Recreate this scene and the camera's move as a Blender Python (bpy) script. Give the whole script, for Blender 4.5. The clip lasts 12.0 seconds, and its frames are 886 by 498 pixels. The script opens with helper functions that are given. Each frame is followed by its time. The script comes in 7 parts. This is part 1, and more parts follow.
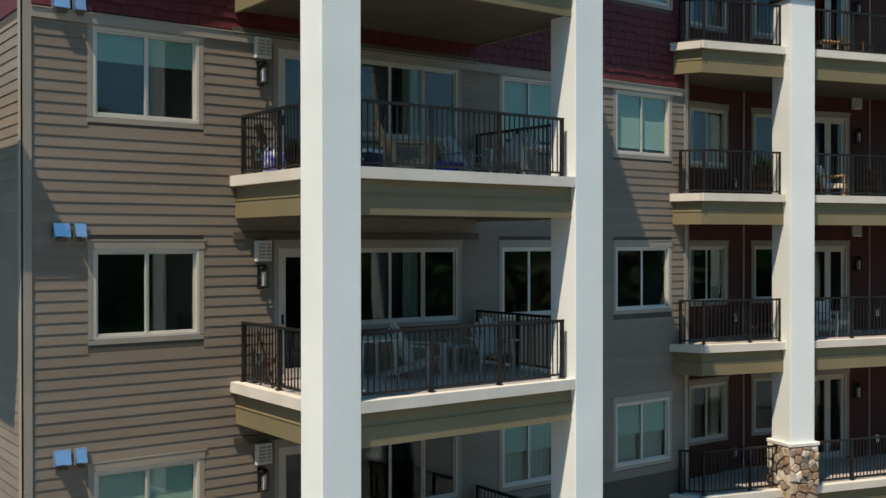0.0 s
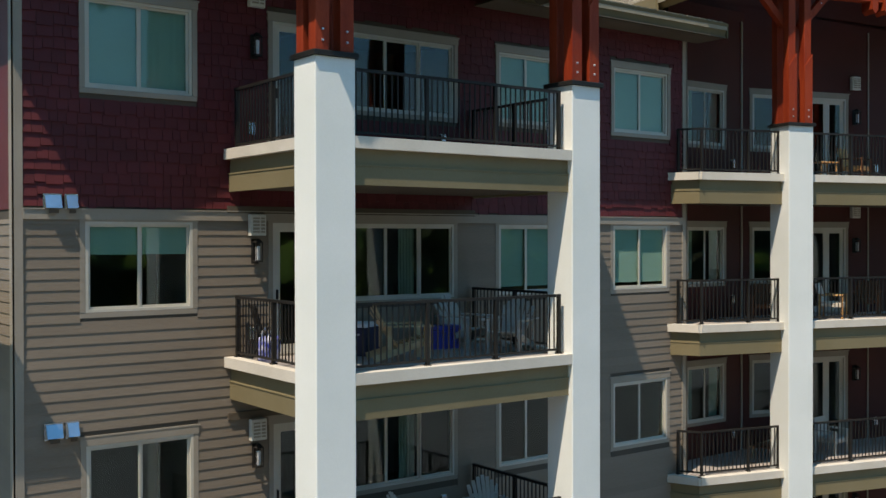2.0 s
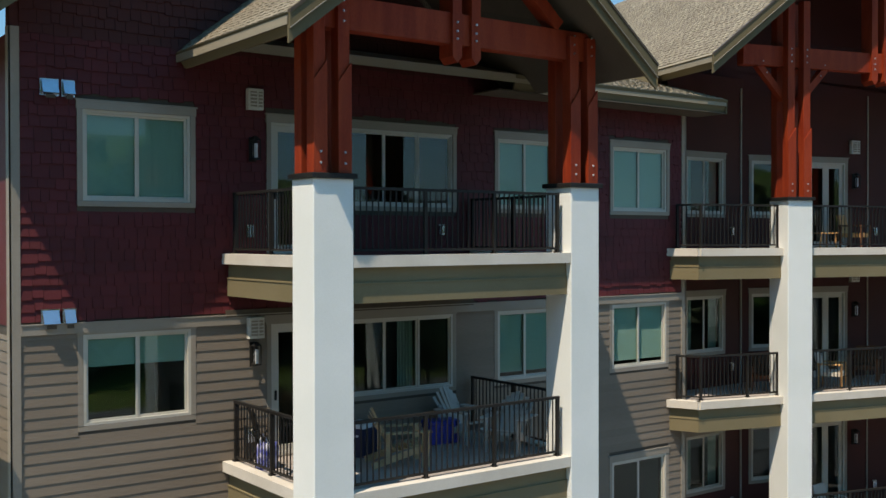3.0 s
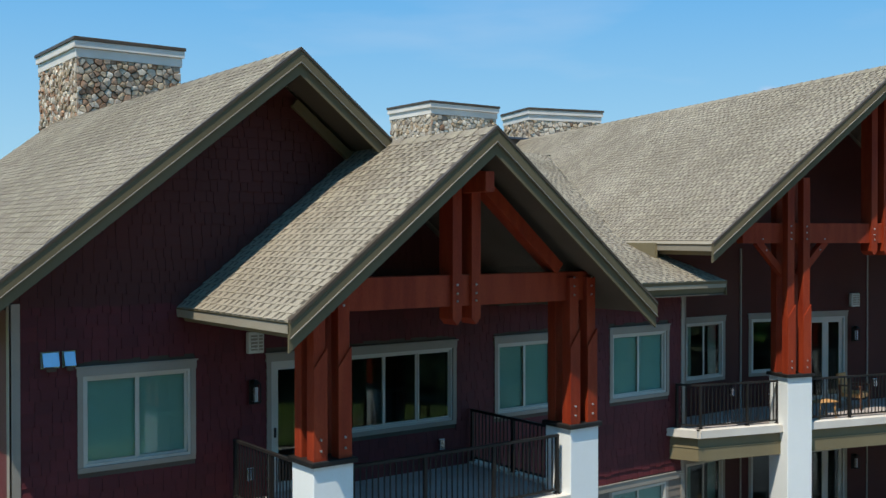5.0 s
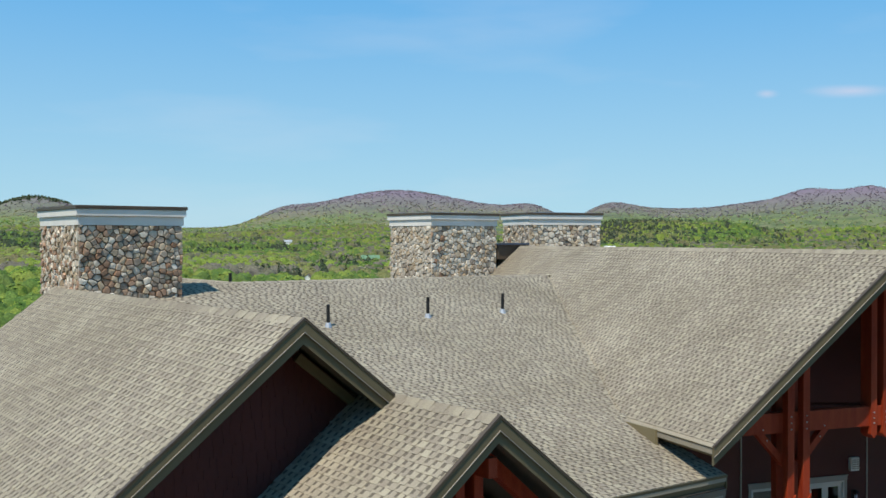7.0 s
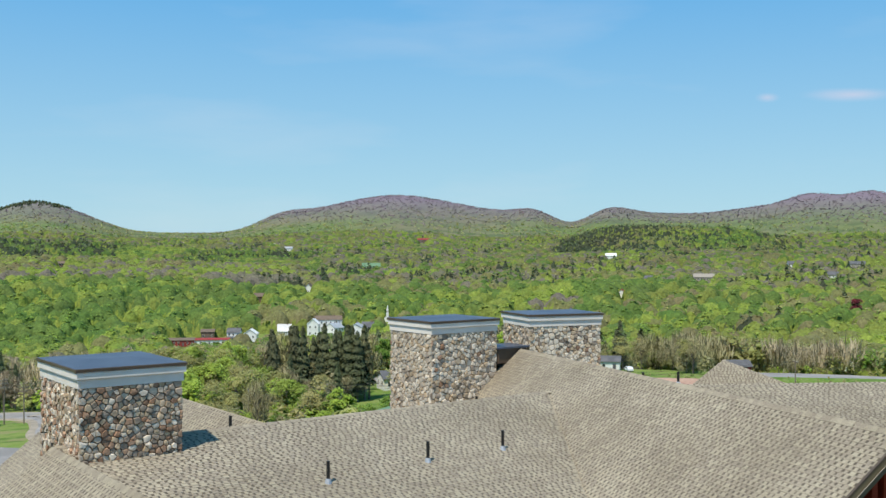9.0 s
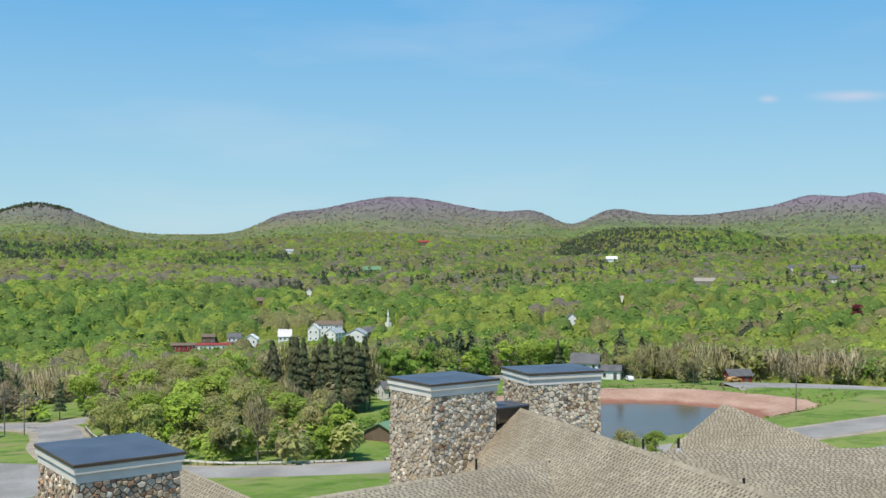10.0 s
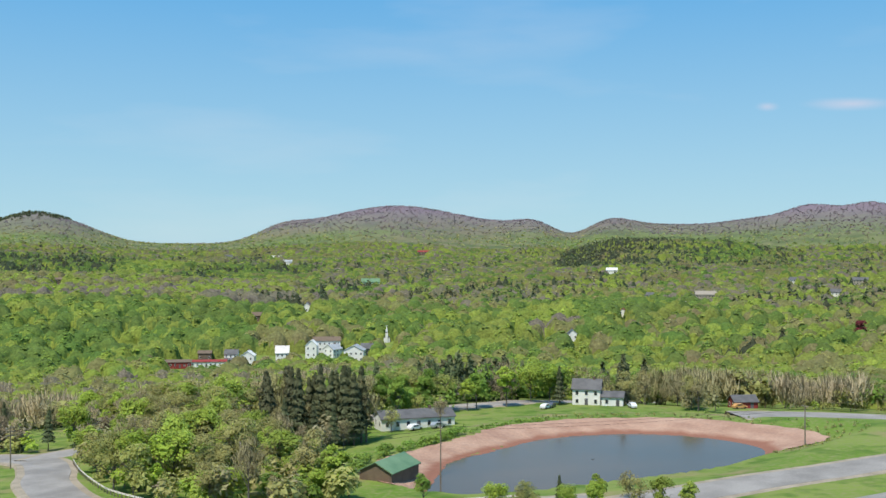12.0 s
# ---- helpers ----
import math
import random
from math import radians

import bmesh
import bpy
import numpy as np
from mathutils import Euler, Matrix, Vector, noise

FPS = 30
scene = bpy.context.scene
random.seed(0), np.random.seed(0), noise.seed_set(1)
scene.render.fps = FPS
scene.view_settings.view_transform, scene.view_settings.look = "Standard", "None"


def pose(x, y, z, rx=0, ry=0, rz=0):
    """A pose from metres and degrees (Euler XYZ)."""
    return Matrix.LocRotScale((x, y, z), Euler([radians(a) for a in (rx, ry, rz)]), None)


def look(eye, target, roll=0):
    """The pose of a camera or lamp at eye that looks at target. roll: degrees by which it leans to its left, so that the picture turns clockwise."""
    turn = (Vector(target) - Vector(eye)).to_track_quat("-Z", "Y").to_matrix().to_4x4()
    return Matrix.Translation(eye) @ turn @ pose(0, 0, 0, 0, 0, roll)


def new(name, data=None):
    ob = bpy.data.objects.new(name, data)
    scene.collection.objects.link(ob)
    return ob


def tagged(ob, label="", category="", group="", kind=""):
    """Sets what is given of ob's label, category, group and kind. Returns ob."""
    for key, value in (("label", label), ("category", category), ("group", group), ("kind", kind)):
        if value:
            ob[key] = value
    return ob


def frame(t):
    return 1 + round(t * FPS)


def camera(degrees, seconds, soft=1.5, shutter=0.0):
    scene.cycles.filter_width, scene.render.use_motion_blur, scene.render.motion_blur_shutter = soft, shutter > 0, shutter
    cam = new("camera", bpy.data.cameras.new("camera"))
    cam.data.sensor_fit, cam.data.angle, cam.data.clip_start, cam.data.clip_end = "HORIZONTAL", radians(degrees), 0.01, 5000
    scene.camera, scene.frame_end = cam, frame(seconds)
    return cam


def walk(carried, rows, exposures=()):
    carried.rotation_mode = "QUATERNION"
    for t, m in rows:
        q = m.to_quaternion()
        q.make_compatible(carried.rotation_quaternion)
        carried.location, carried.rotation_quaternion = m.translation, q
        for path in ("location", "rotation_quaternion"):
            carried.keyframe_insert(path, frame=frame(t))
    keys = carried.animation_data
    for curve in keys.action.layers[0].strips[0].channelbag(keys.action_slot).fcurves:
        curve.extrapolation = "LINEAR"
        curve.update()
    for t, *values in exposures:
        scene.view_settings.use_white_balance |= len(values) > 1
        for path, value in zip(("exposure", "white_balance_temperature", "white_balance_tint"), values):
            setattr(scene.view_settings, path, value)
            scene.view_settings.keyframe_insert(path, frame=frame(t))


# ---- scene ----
cam = camera(46.07, 12.0)
PATH = [
    (0.0, 0.067, -1.118, 6.532, 89.674, 0.056, -36.345),
    (0.5, 0.108, -1.069, 6.951, 89.515, 0.035, -36.393),
    (1.0, 0.147, -1.016, 7.824, 89.432, 0.058, -36.469),
    (1.5, 0.175, -1.029, 8.774, 89.417, 0.077, -36.453),
    (2.0, 0.191, -1.023, 9.662, 89.430, 0.114, -36.440),
    (2.5, 0.217, -1.009, 10.573, 89.363, 0.081, -36.430),
    (3.0, 0.232, -1.009, 11.445, 89.348, 0.099, -36.448),
    (5.0, 0.249, -1.008, 15.587, 89.382, 0.050, -36.428),
    (5.5, 0.217, -0.995, 16.682, 89.388, -0.008, -36.471),
    (6.0, 0.191, -1.001, 17.779, 89.421, 0.004, -36.478),
    (6.5, 0.167, -1.002, 18.868, 89.528, -0.036, -36.531),
    (7.0, 0.168, -0.986, 19.996, 89.543, -0.038, -36.537),
    (7.5, 0.177, -0.961, 20.985, 89.596, -0.062, -36.540),
    (9.5, 0.215, -0.990, 25.484, 89.788, -0.016, -36.464),
    (10.0, 0.305, -0.910, 26.742, 89.821, -0.043, -36.449),
    (10.5, 0.730, -0.343, 28.004, 89.897, -0.002, -36.465),
    (11.0, 1.644, 0.785, 29.285, 90.007, -0.037, -36.482),
    (11.5, 2.986, 2.479, 30.433, 90.133, -0.018, -36.475),
    (12.0, 4.470, 4.412, 31.630, 90.236, -0.043, -36.481),
]
walk(cam, [(t, pose(*p)) for t, *p in PATH], exposures=((0.0, 0.1, 7800, 11), (3.2, 0.1, 7800, 11), (5.0, 0.1, 6800, 8), (7.5, 0.1, 6950, 8), (12.0, 0.1, 7250, 9)))

# ---------------------------------------------------------------- light
SUN_TO = Vector((2.35, 1.0, -4.75)).normalized()     # the way the sunlight travels
sun_el = math.asin(-SUN_TO.z)
sun_az = math.atan2(-SUN_TO.x, -SUN_TO.y)            # clockwise from +y
world = bpy.data.worlds.new("sky")
scene.world = world
world.use_nodes = True
wn, wl = world.node_tree.nodes, world.node_tree.links
sky = wn.new("ShaderNodeTexSky")
sky.sky_type, sky.sun_disc = "NISHITA", False
sky.sun_elevation, sky.sun_rotation = sun_el, sun_az
sky.altitude, sky.air_density, sky.dust_density, sky.ozone_density = 500, 1.0, 0.6, 1.6
# the sky texture, evened out towards a clear spring blue that pales to the horizon
where, height, fade, blue, blend = wn.new("ShaderNodeTexCoord"), wn.new("ShaderNodeSeparateXYZ"), wn.new("ShaderNodeMapRange"), wn.new("ShaderNodeMix"), wn.new("ShaderNodeMix")
wl.new(where.outputs["Generated"], height.inputs[0]), wl.new(height.outputs[2], fade.inputs[0])
fade.inputs[1].default_value, fade.inputs[2].default_value = 0.02, 0.26
blue.data_type = blend.data_type = "RGBA"
blue.inputs[6].default_value, blue.inputs[7].default_value = (3.6, 6.5, 8.6, 1), (0.85, 4.05, 8.6, 1)
blend.inputs[0].default_value = 0.86
wl.new(fade.outputs[0], blue.inputs[0]), wl.new(sky.outputs[0], blend.inputs[6]), wl.new(blue.outputs[2], blend.inputs[7])
# thin drifts of high cloud
squash, drift, thin, cloud = wn.new("ShaderNodeMapping"), wn.new("ShaderNodeTexNoise"), wn.new("ShaderNodeMapRange"), wn.new("ShaderNodeMix")
squash.inputs["Scale"].default_value = (2.2, 2.2, 11.0)
drift.inputs["Scale"].default_value, drift.inputs["Detail"].default_value = 1.6, 6
thin.inputs[1].default_value, thin.inputs[2].default_value, thin.inputs[4].default_value = 0.52, 0.8, 0.2
cloud.data_type = "RGBA"
cloud.inputs[7].default_value = (7.2, 7.6, 8.6, 1)
wl.new(where.outputs["Generated"], squash.inputs[0]), wl.new(squash.outputs[0], drift.inputs["Vector"]), wl.new(drift.outputs[0], thin.inputs[0])
wl.new(thin.outputs[0], cloud.inputs[0]), wl.new(blend.outputs[2], cloud.inputs[6])
# two small rosy wisps low in the sky
last = cloud
for centre, wide, tall, much in (((0.8403, 0.5256, 0.1327), 0.045, 0.007, 0.6), ((0.7995, 0.5857, 0.1335), 0.012, 0.005, 0.5)):
    c = Vector(centre).normalized()
    east = Vector((c.y, -c.x, 0)).normalized()
    up = east.cross(c)
    away, su, sv, both, size, fall, wisp = (wn.new("ShaderNode" + k) for k in ("VectorMath", "VectorMath", "VectorMath", "CombineXYZ", "VectorMath", "MapRange", "Mix"))
    away.operation, su.operation, sv.operation, size.operation = "SUBTRACT", "DOT_PRODUCT", "DOT_PRODUCT", "LENGTH"
    away.inputs[1].default_value = c
    su.inputs[1].default_value, sv.inputs[1].default_value = (east - up * 0.06) / wide, (up + east * 0.04) / tall
    bend = wn.new("ShaderNodeMath")
    bend.operation = "MULTIPLY_ADD"
    bend.inputs[1].default_value = 2.6
    fall.interpolation_type = "SMOOTHSTEP"
    fall.inputs[1].default_value, fall.inputs[2].default_value, fall.inputs[3].default_value, fall.inputs[4].default_value = 1.0, 2.3, much, 0.0
    wisp.data_type = "RGBA"
    wisp.inputs[7].default_value = (6.6, 6.5, 8.3, 1)
    wl.new(where.outputs["Generated"], away.inputs[0]), wl.new(away.outputs[0], su.inputs[0]), wl.new(away.outputs[0], sv.inputs[0])
    wl.new(su.outputs["Value"], both.inputs[0]), wl.new(sv.outputs["Value"], both.inputs[1]), wl.new(both.outputs[0], size.inputs[0])
    wl.new(drift.outputs[0], bend.inputs[0]), wl.new(size.outputs["Value"], bend.inputs[2]), wl.new(bend.outputs[0], fall.inputs[0])
    wl.new(fall.outputs[0], wisp.inputs[0]), wl.new(last.outputs[2], wisp.inputs[6])
    last = wisp
wl.new(last.outputs[2], wn["Background"].inputs[0])
wn["Background"].inputs[1].default_value = 0.10
sun = new("sun", bpy.data.lights.new("sun", "SUN"))
sun.data.energy, sun.data.angle, sun.data.color = 4.6, radians(0.5), (1.0, 0.95, 0.87)
sun.matrix_world = look((-40, -20, 90), Vector((-40, -20, 90)) + SUN_TO)


# ---------------------------------------------------------------- materials
def mat(name, c1, c2, scale=1.5, rough=0.75, bump=0.25, bscale=40.0, metal=0.0, spread=0.0, island=0.0, fine=0.12, spec=0.35, hue=0.0, stretch=(1, 1, 1)):
    """Two colours mixed by a broad noise, with fine grain, relief and a spread of brightness from piece to piece."""
    m = bpy.data.materials.new(name)
    m.use_nodes = True
    n, l = m.node_tree.nodes, m.node_tree.links
    b = n["Principled BSDF"]
    b.inputs["Roughness"].default_value, b.inputs["Metallic"].default_value = rough, metal
    b.inputs["Specular IOR Level"].default_value = spec
    geo = n.new("ShaderNodeNewGeometry")
    mp = n.new("ShaderNodeMapping")
    mp.inputs["Scale"].default_value = stretch
    l.new(geo.outputs["Position"], mp.inputs[0])
    big, small = n.new("ShaderNodeTexNoise"), n.new("ShaderNodeTexNoise")
    big.inputs["Scale"].default_value, small.inputs["Scale"].default_value = scale, bscale
    big.inputs["Detail"].default_value, small.inputs["Detail"].default_value = 4, 3
    l.new(mp.outputs[0], big.inputs["Vector"]), l.new(mp.outputs[0], small.inputs["Vector"])
    ramp = n.new("ShaderNodeMapRange")
    ramp.inputs[1].default_value, ramp.inputs[2].default_value = 0.36, 0.64
    l.new(big.outputs[0], ramp.inputs[0])
    mix = n.new("ShaderNodeMix")
    mix.data_type = "RGBA"
    mix.inputs[6].default_value, mix.inputs[7].default_value = (*c1, 1), (*c2, 1)
    l.new(ramp.outputs[0], mix.inputs[0])
    value = n.new("ShaderNodeMapRange")
    value.inputs[3].default_value, value.inputs[4].default_value = 1 - fine * 2, 1 + fine * 2
    value.clamp = False
    l.new(small.outputs[0], value.inputs[0])
    out = value.outputs[0]
    hsv = n.new("ShaderNodeHueSaturation")

    def vary(socket, amount, out):
        r = n.new("ShaderNodeMapRange")
        r.inputs[3].default_value, r.inputs[4].default_value = 1 - amount, 1 + amount
        l.new(socket, r.inputs[0])
        mul = n.new("ShaderNodeMath")
        mul.operation = "MULTIPLY"
        l.new(out, mul.inputs[0]), l.new(r.outputs[0], mul.inputs[1])
        return mul.outputs[0]

    info = n.new("ShaderNodeObjectInfo")
    if spread:
        out = vary(info.outputs["Random"], spread, out)
    if island:
        out = vary(geo.outputs["Random Per Island"], island, out)
    if hue:
        h = n.new("ShaderNodeMapRange")
        h.inputs[3].default_value, h.inputs[4].default_value = 0.5 - hue, 0.5 + hue
        l.new(geo.outputs["Random Per Island"] if island else info.outputs["Random"], h.inputs[0])
        l.new(h.outputs[0], hsv.inputs["Hue"])
    l.new(out, hsv.inputs["Value"])
    l.new(mix.outputs[2], hsv.inputs["Color"])
    l.new(hsv.outputs[0], b.inputs["Base Color"])
    if bump:
        bp = n.new("ShaderNodeBump")
        bp.inputs["Strength"].default_value, bp.inputs["Distance"].default_value = bump, 0.02
        l.new(small.outputs[0], bp.inputs["Height"])
        l.new(bp.outputs[0], b.inputs["Normal"])
    return m


def leaf_mat(name, c1, c2, c3, light=0.42, rough=0.6, clumps=0.0):
    """Foliage: drifts of colour over a stand and from tree to tree, a spread from leaf to leaf, and some light passing through."""
    m = bpy.data.materials.new(name)
    m.use_nodes = True
    n, l = m.node_tree.nodes, m.node_tree.links
    b, o = n["Principled BSDF"], n["Material Output"]
    b.inputs["Roughness"].default_value, b.inputs["Specular IOR Level"].default_value = rough, 0.12
    geo, info = n.new("ShaderNodeNewGeometry"), n.new("ShaderNodeObjectInfo")

    def field(scale, lo, hi):
        t, r = n.new("ShaderNodeTexNoise"), n.new("ShaderNodeMapRange")
        t.inputs["Scale"].default_value, t.inputs["Detail"].default_value = scale, 2
        r.inputs[1].default_value, r.inputs[2].default_value = lo, hi
        l.new(geo.outputs["Position"], t.inputs["Vector"]), l.new(t.outputs[0], r.inputs[0])
        return r.outputs[0]

    def mixed(f, p, q):
        x = n.new("ShaderNodeMix")
        x.data_type = "RGBA"
        l.new(f, x.inputs[0])
        for i, c in ((6, p), (7, q)):
            if isinstance(c, tuple):
                x.inputs[i].default_value = (*c, 1)
            else:
                l.new(c, x.inputs[i])
        return x.outputs[2]

    col = mixed(field(0.085, 0.38, 0.62), c1, c2)
    col = mixed(field(0.013, 0.42, 0.66), col, c3)
    hsv = n.new("ShaderNodeHueSaturation")
    value = None
    for source, amount in ((geo.outputs["Random Per Island"], 0.22), (info.outputs["Random"], 0.16), (field(0.11, 0.25, 0.75), 0.16), (field(0.7, 0.3, 0.7), 0.2 + 0.14 * clumps)):
        r = n.new("ShaderNodeMapRange")
        r.inputs[3].default_value, r.inputs[4].default_value = 1 - amount, 1 + amount
        l.new(source, r.inputs[0])
        if value is None:
            value = r.outputs[0]
        else:
            mul = n.new("ShaderNodeMath")
            mul.operation = "MULTIPLY"
            l.new(value, mul.inputs[0]), l.new(r.outputs[0], mul.inputs[1])
            value = mul.outputs[0]
    if clumps:
        # boughs and gaps too small to build singly
        t, bp = n.new("ShaderNodeTexNoise"), n.new("ShaderNodeBump")
        t.inputs["Scale"].default_value, t.inputs["Detail"].default_value = 0.42, 4
        bp.inputs["Strength"].default_value, bp.inputs["Distance"].default_value = clumps, 2.5
        l.new(geo.outputs["Position"], t.inputs["Vector"]), l.new(t.outputs[0], bp.inputs["Height"]), l.new(bp.outputs[0], b.inputs["Normal"])
    l.new(value, hsv.inputs["Value"]), l.new(col, hsv.inputs["Color"]), l.new(hsv.outputs[0], b.inputs["Base Color"])
    tr, ms = n.new("ShaderNodeBsdfTranslucent"), n.new("ShaderNodeMixShader")
    l.new(hsv.outputs[0], tr.inputs[0])
    ms.inputs[0].default_value = light
    l.new(b.outputs[0], ms.inputs[1]), l.new(tr.outputs[0], ms.inputs[2]), l.new(ms.outputs[0], o.inputs[0])
    return m


def glass_mat(name, tint=(0.9, 0.95, 0.93)):
    m = bpy.data.materials.new(name)
    m.use_nodes = True
    n, l = m.node_tree.nodes, m.node_tree.links
    n.remove(n["Principled BSDF"])
    clear, gloss, mix, fr = n.new("ShaderNodeBsdfTransparent"), n.new("ShaderNodeBsdfGlossy"), n.new("ShaderNodeMixShader"), n.new("ShaderNodeLayerWeight")
    clear.inputs[0].default_value = (*tint, 1)
    gloss.inputs["Roughness"].default_value = 0.02
    gloss.inputs[0].default_value = (0.9, 0.95, 1.0, 1)
    # gloss grows towards glancing angles, alike on both faces of the pane
    fr.inputs["Blend"].default_value = 0.5
    steep, share = n.new("ShaderNodeMath"), n.new("ShaderNodeMath")
    steep.operation, share.operation = "POWER", "MULTIPLY_ADD"
    steep.inputs[1].default_value, share.inputs[1].default_value, share.inputs[2].default_value = 5.0, 0.95, 0.04
    l.new(fr.outputs["Facing"], steep.inputs[0]), l.new(steep.outputs[0], share.inputs[0])
    l.new(share.outputs[0], mix.inputs[0]), l.new(clear.outputs[0], mix.inputs[1]), l.new(gloss.outputs[0], mix.inputs[2])
    l.new(mix.outputs[0], n["Material Output"].inputs[0])
    return m


SIDING = mat("taupe_siding", (0.186, 0.150, 0.118), (0.216, 0.177, 0.141), 0.8, 0.7, 0.15, 30, spread=0.06, fine=0.06, stretch=(0.3, 1, 2))
TRIM = mat("beige_trim", (0.275, 0.24, 0.20), (0.315, 0.277, 0.232), 0.9, 0.6, 0.1, 50, spread=0.03, fine=0.05)
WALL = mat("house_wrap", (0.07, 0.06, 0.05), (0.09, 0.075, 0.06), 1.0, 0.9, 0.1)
RED = mat("barn_red_shakes", (0.090, 0.0125, 0.016), (0.112, 0.016, 0.020), 1.2, 0.65, 0.25, 60, spread=0.16, island=0.12, fine=0.1)
MAROON = mat("maroon_board", (0.060, 0.011, 0.0085), (0.074, 0.0135, 0.0105), 0.9, 0.65, 0.15, 50, fine=0.08)
STUCCO = mat("white_stucco", (0.76, 0.79, 0.77), (0.82, 0.84, 0.82), 0.7, 0.9, 0.12, 90, fine=0.04)
LIP = mat("cream_slab_edge", (0.60, 0.55, 0.48), (0.68, 0.63, 0.56), 1.2, 0.75, 0.2, 60, fine=0.06)
FASCIA = mat("olive_fascia", (0.185, 0.150, 0.082), (0.21, 0.172, 0.098), 0.8, 0.65, 0.12, 40, spread=0.04, fine=0.05)
RAKE = mat("drab_rake_board", (0.135, 0.108, 0.062), (0.152, 0.123, 0.072), 0.8, 0.75, 0.1, 40, fine=0.05, spec=0.15)
SOFFIT = mat("brown_soffit", (0.085, 0.066, 0.047), (0.105, 0.082, 0.06), 0.9, 0.8, 0.1, 40)
DECK = mat("grey_decking", (0.33, 0.29, 0.27), (0.40, 0.355, 0.33), 1.4, 0.8, 0.3, 50, fine=0.08, spread=0.08)
IRON = mat("black_rail_metal", (0.012, 0.011, 0.010), (0.02, 0.018, 0.017), 2, 0.5, 0.05, 80, spec=0.25)
TIMBER = mat("red_stained_timber", (0.235, 0.027, 0.010), (0.32, 0.044, 0.015), 1.6, 0.55, 0.3, 35, fine=0.2, spec=0.2, stretch=(3, 3, 0.5))
BOLT = mat("galvanised_bolt", (0.5, 0.5, 0.52), (0.6, 0.6, 0.62), 4, 0.35, 0, metal=0.9)
FRAME = mat("almond_vinyl", (0.49, 0.465, 0.41), (0.54, 0.51, 0.45), 1.2, 0.45, 0.05, 60, fine=0.03, spec=0.5)
SHINGLE = mat("weathered_shingle", (0.262, 0.223, 0.164), (0.318, 0.275, 0.208), 0.35, 0.9, 0.4, 70, island=0.17, fine=0.14, hue=0.008)
SHINGLE_ONE = mat("weathered_shingle_single", (0.262, 0.223, 0.164), (0.318, 0.275, 0.208), 0.35, 0.9, 0.4, 70, spread=0.09, fine=0.14)
SHADOW_LINE = mat("shingle_shadow_line", (0.10, 0.082, 0.062), (0.135, 0.112, 0.086), 0.5, 0.95, 0.4, 60, fine=0.15)
STONES = [mat("river_stone_" + k, a, b, 3.0, 0.8, 0.5, 22, spread=0.3, fine=0.2) for k, a, b in (
    ("grey", (0.27, 0.222, 0.175), (0.40, 0.335, 0.27)), ("tan", (0.36, 0.275, 0.185), (0.49, 0.39, 0.28)),
    ("rose", (0.25, 0.145, 0.09), (0.36, 0.235, 0.16)), ("pale", (0.50, 0.43, 0.345), (0.64, 0.57, 0.475)))]
MORTAR = mat("grey_mortar", (0.075, 0.065, 0.055), (0.12, 0.105, 0.09), 4, 0.95, 0.5, 60)
CAPWHITE = mat("white_cap_moulding", (0.66, 0.62, 0.57), (0.74, 0.70, 0.65), 1.0, 0.6, 0.1, 60, fine=0.04)
CAPMETAL = mat("dark_cap_flashing", (0.075, 0.085, 0.115), (0.10, 0.115, 0.15), 0.8, 0.45, 0.1, 30, metal=0.3, fine=0.08)
CAPEDGE = mat("brown_drip_edge", (0.07, 0.05, 0.035), (0.09, 0.065, 0.045), 1, 0.5, 0.05)
PIPE = mat("black_vent_pipe", (0.012, 0.012, 0.012), (0.02, 0.02, 0.02), 3, 0.5, 0.05)
LEAD = mat("lead_flashing", (0.42, 0.43, 0.45), (0.52, 0.53, 0.55), 3, 0.45, 0.1, 40, metal=0.6)
VENT = mat("pale_metal_hood", (0.42, 0.47, 0.55), (0.5, 0.55, 0.63), 3, 0.22, 0.03, 60, metal=0.9)
BOXWHITE = mat("cream_plastic", (0.55, 0.53, 0.47), (0.62, 0.6, 0.54), 2, 0.5, 0.05)
GLASS = glass_mat("window_glass", (0.70, 0.81, 0.78))
BLIND = mat("pale_roller_blind", (0.50, 0.62, 0.58), (0.56, 0.67, 0.63), 1.0, 0.85, 0.1, 70, fine=0.03)
CURTAIN = mat("grey_curtain", (0.40, 0.42, 0.40), (0.50, 0.52, 0.49), 1.5, 0.9, 0.15, 40, stretch=(6, 6, 0.4))
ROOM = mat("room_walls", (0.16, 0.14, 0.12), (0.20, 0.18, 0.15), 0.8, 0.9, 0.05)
PLASTIC = mat("grey_resin_chair", (0.42, 0.40, 0.37), (0.48, 0.46, 0.43), 2, 0.55, 0.05)
PINE = mat("natural_wood_chair", (0.42, 0.30, 0.17), (0.52, 0.38, 0.23), 3, 0.6, 0.2, 40, stretch=(3, 3, 0.6))
BLUE = mat("blue_plastic", (0.015, 0.03, 0.28), (0.02, 0.045, 0.36), 2, 0.4, 0.05, spec=0.5)
WHITEP = mat("white_plastic", (0.62, 0.63, 0.66), (0.7, 0.71, 0.74), 2, 0.45, 0.05)
ORANGE = mat("honey_wood", (0.50, 0.25, 0.09), (0.58, 0.32, 0.13), 3, 0.55, 0.1)
WICKER = mat("dark_wicker", (0.10, 0.04, 0.02), (0.14, 0.06, 0.03), 6, 0.7, 0.4, 60)


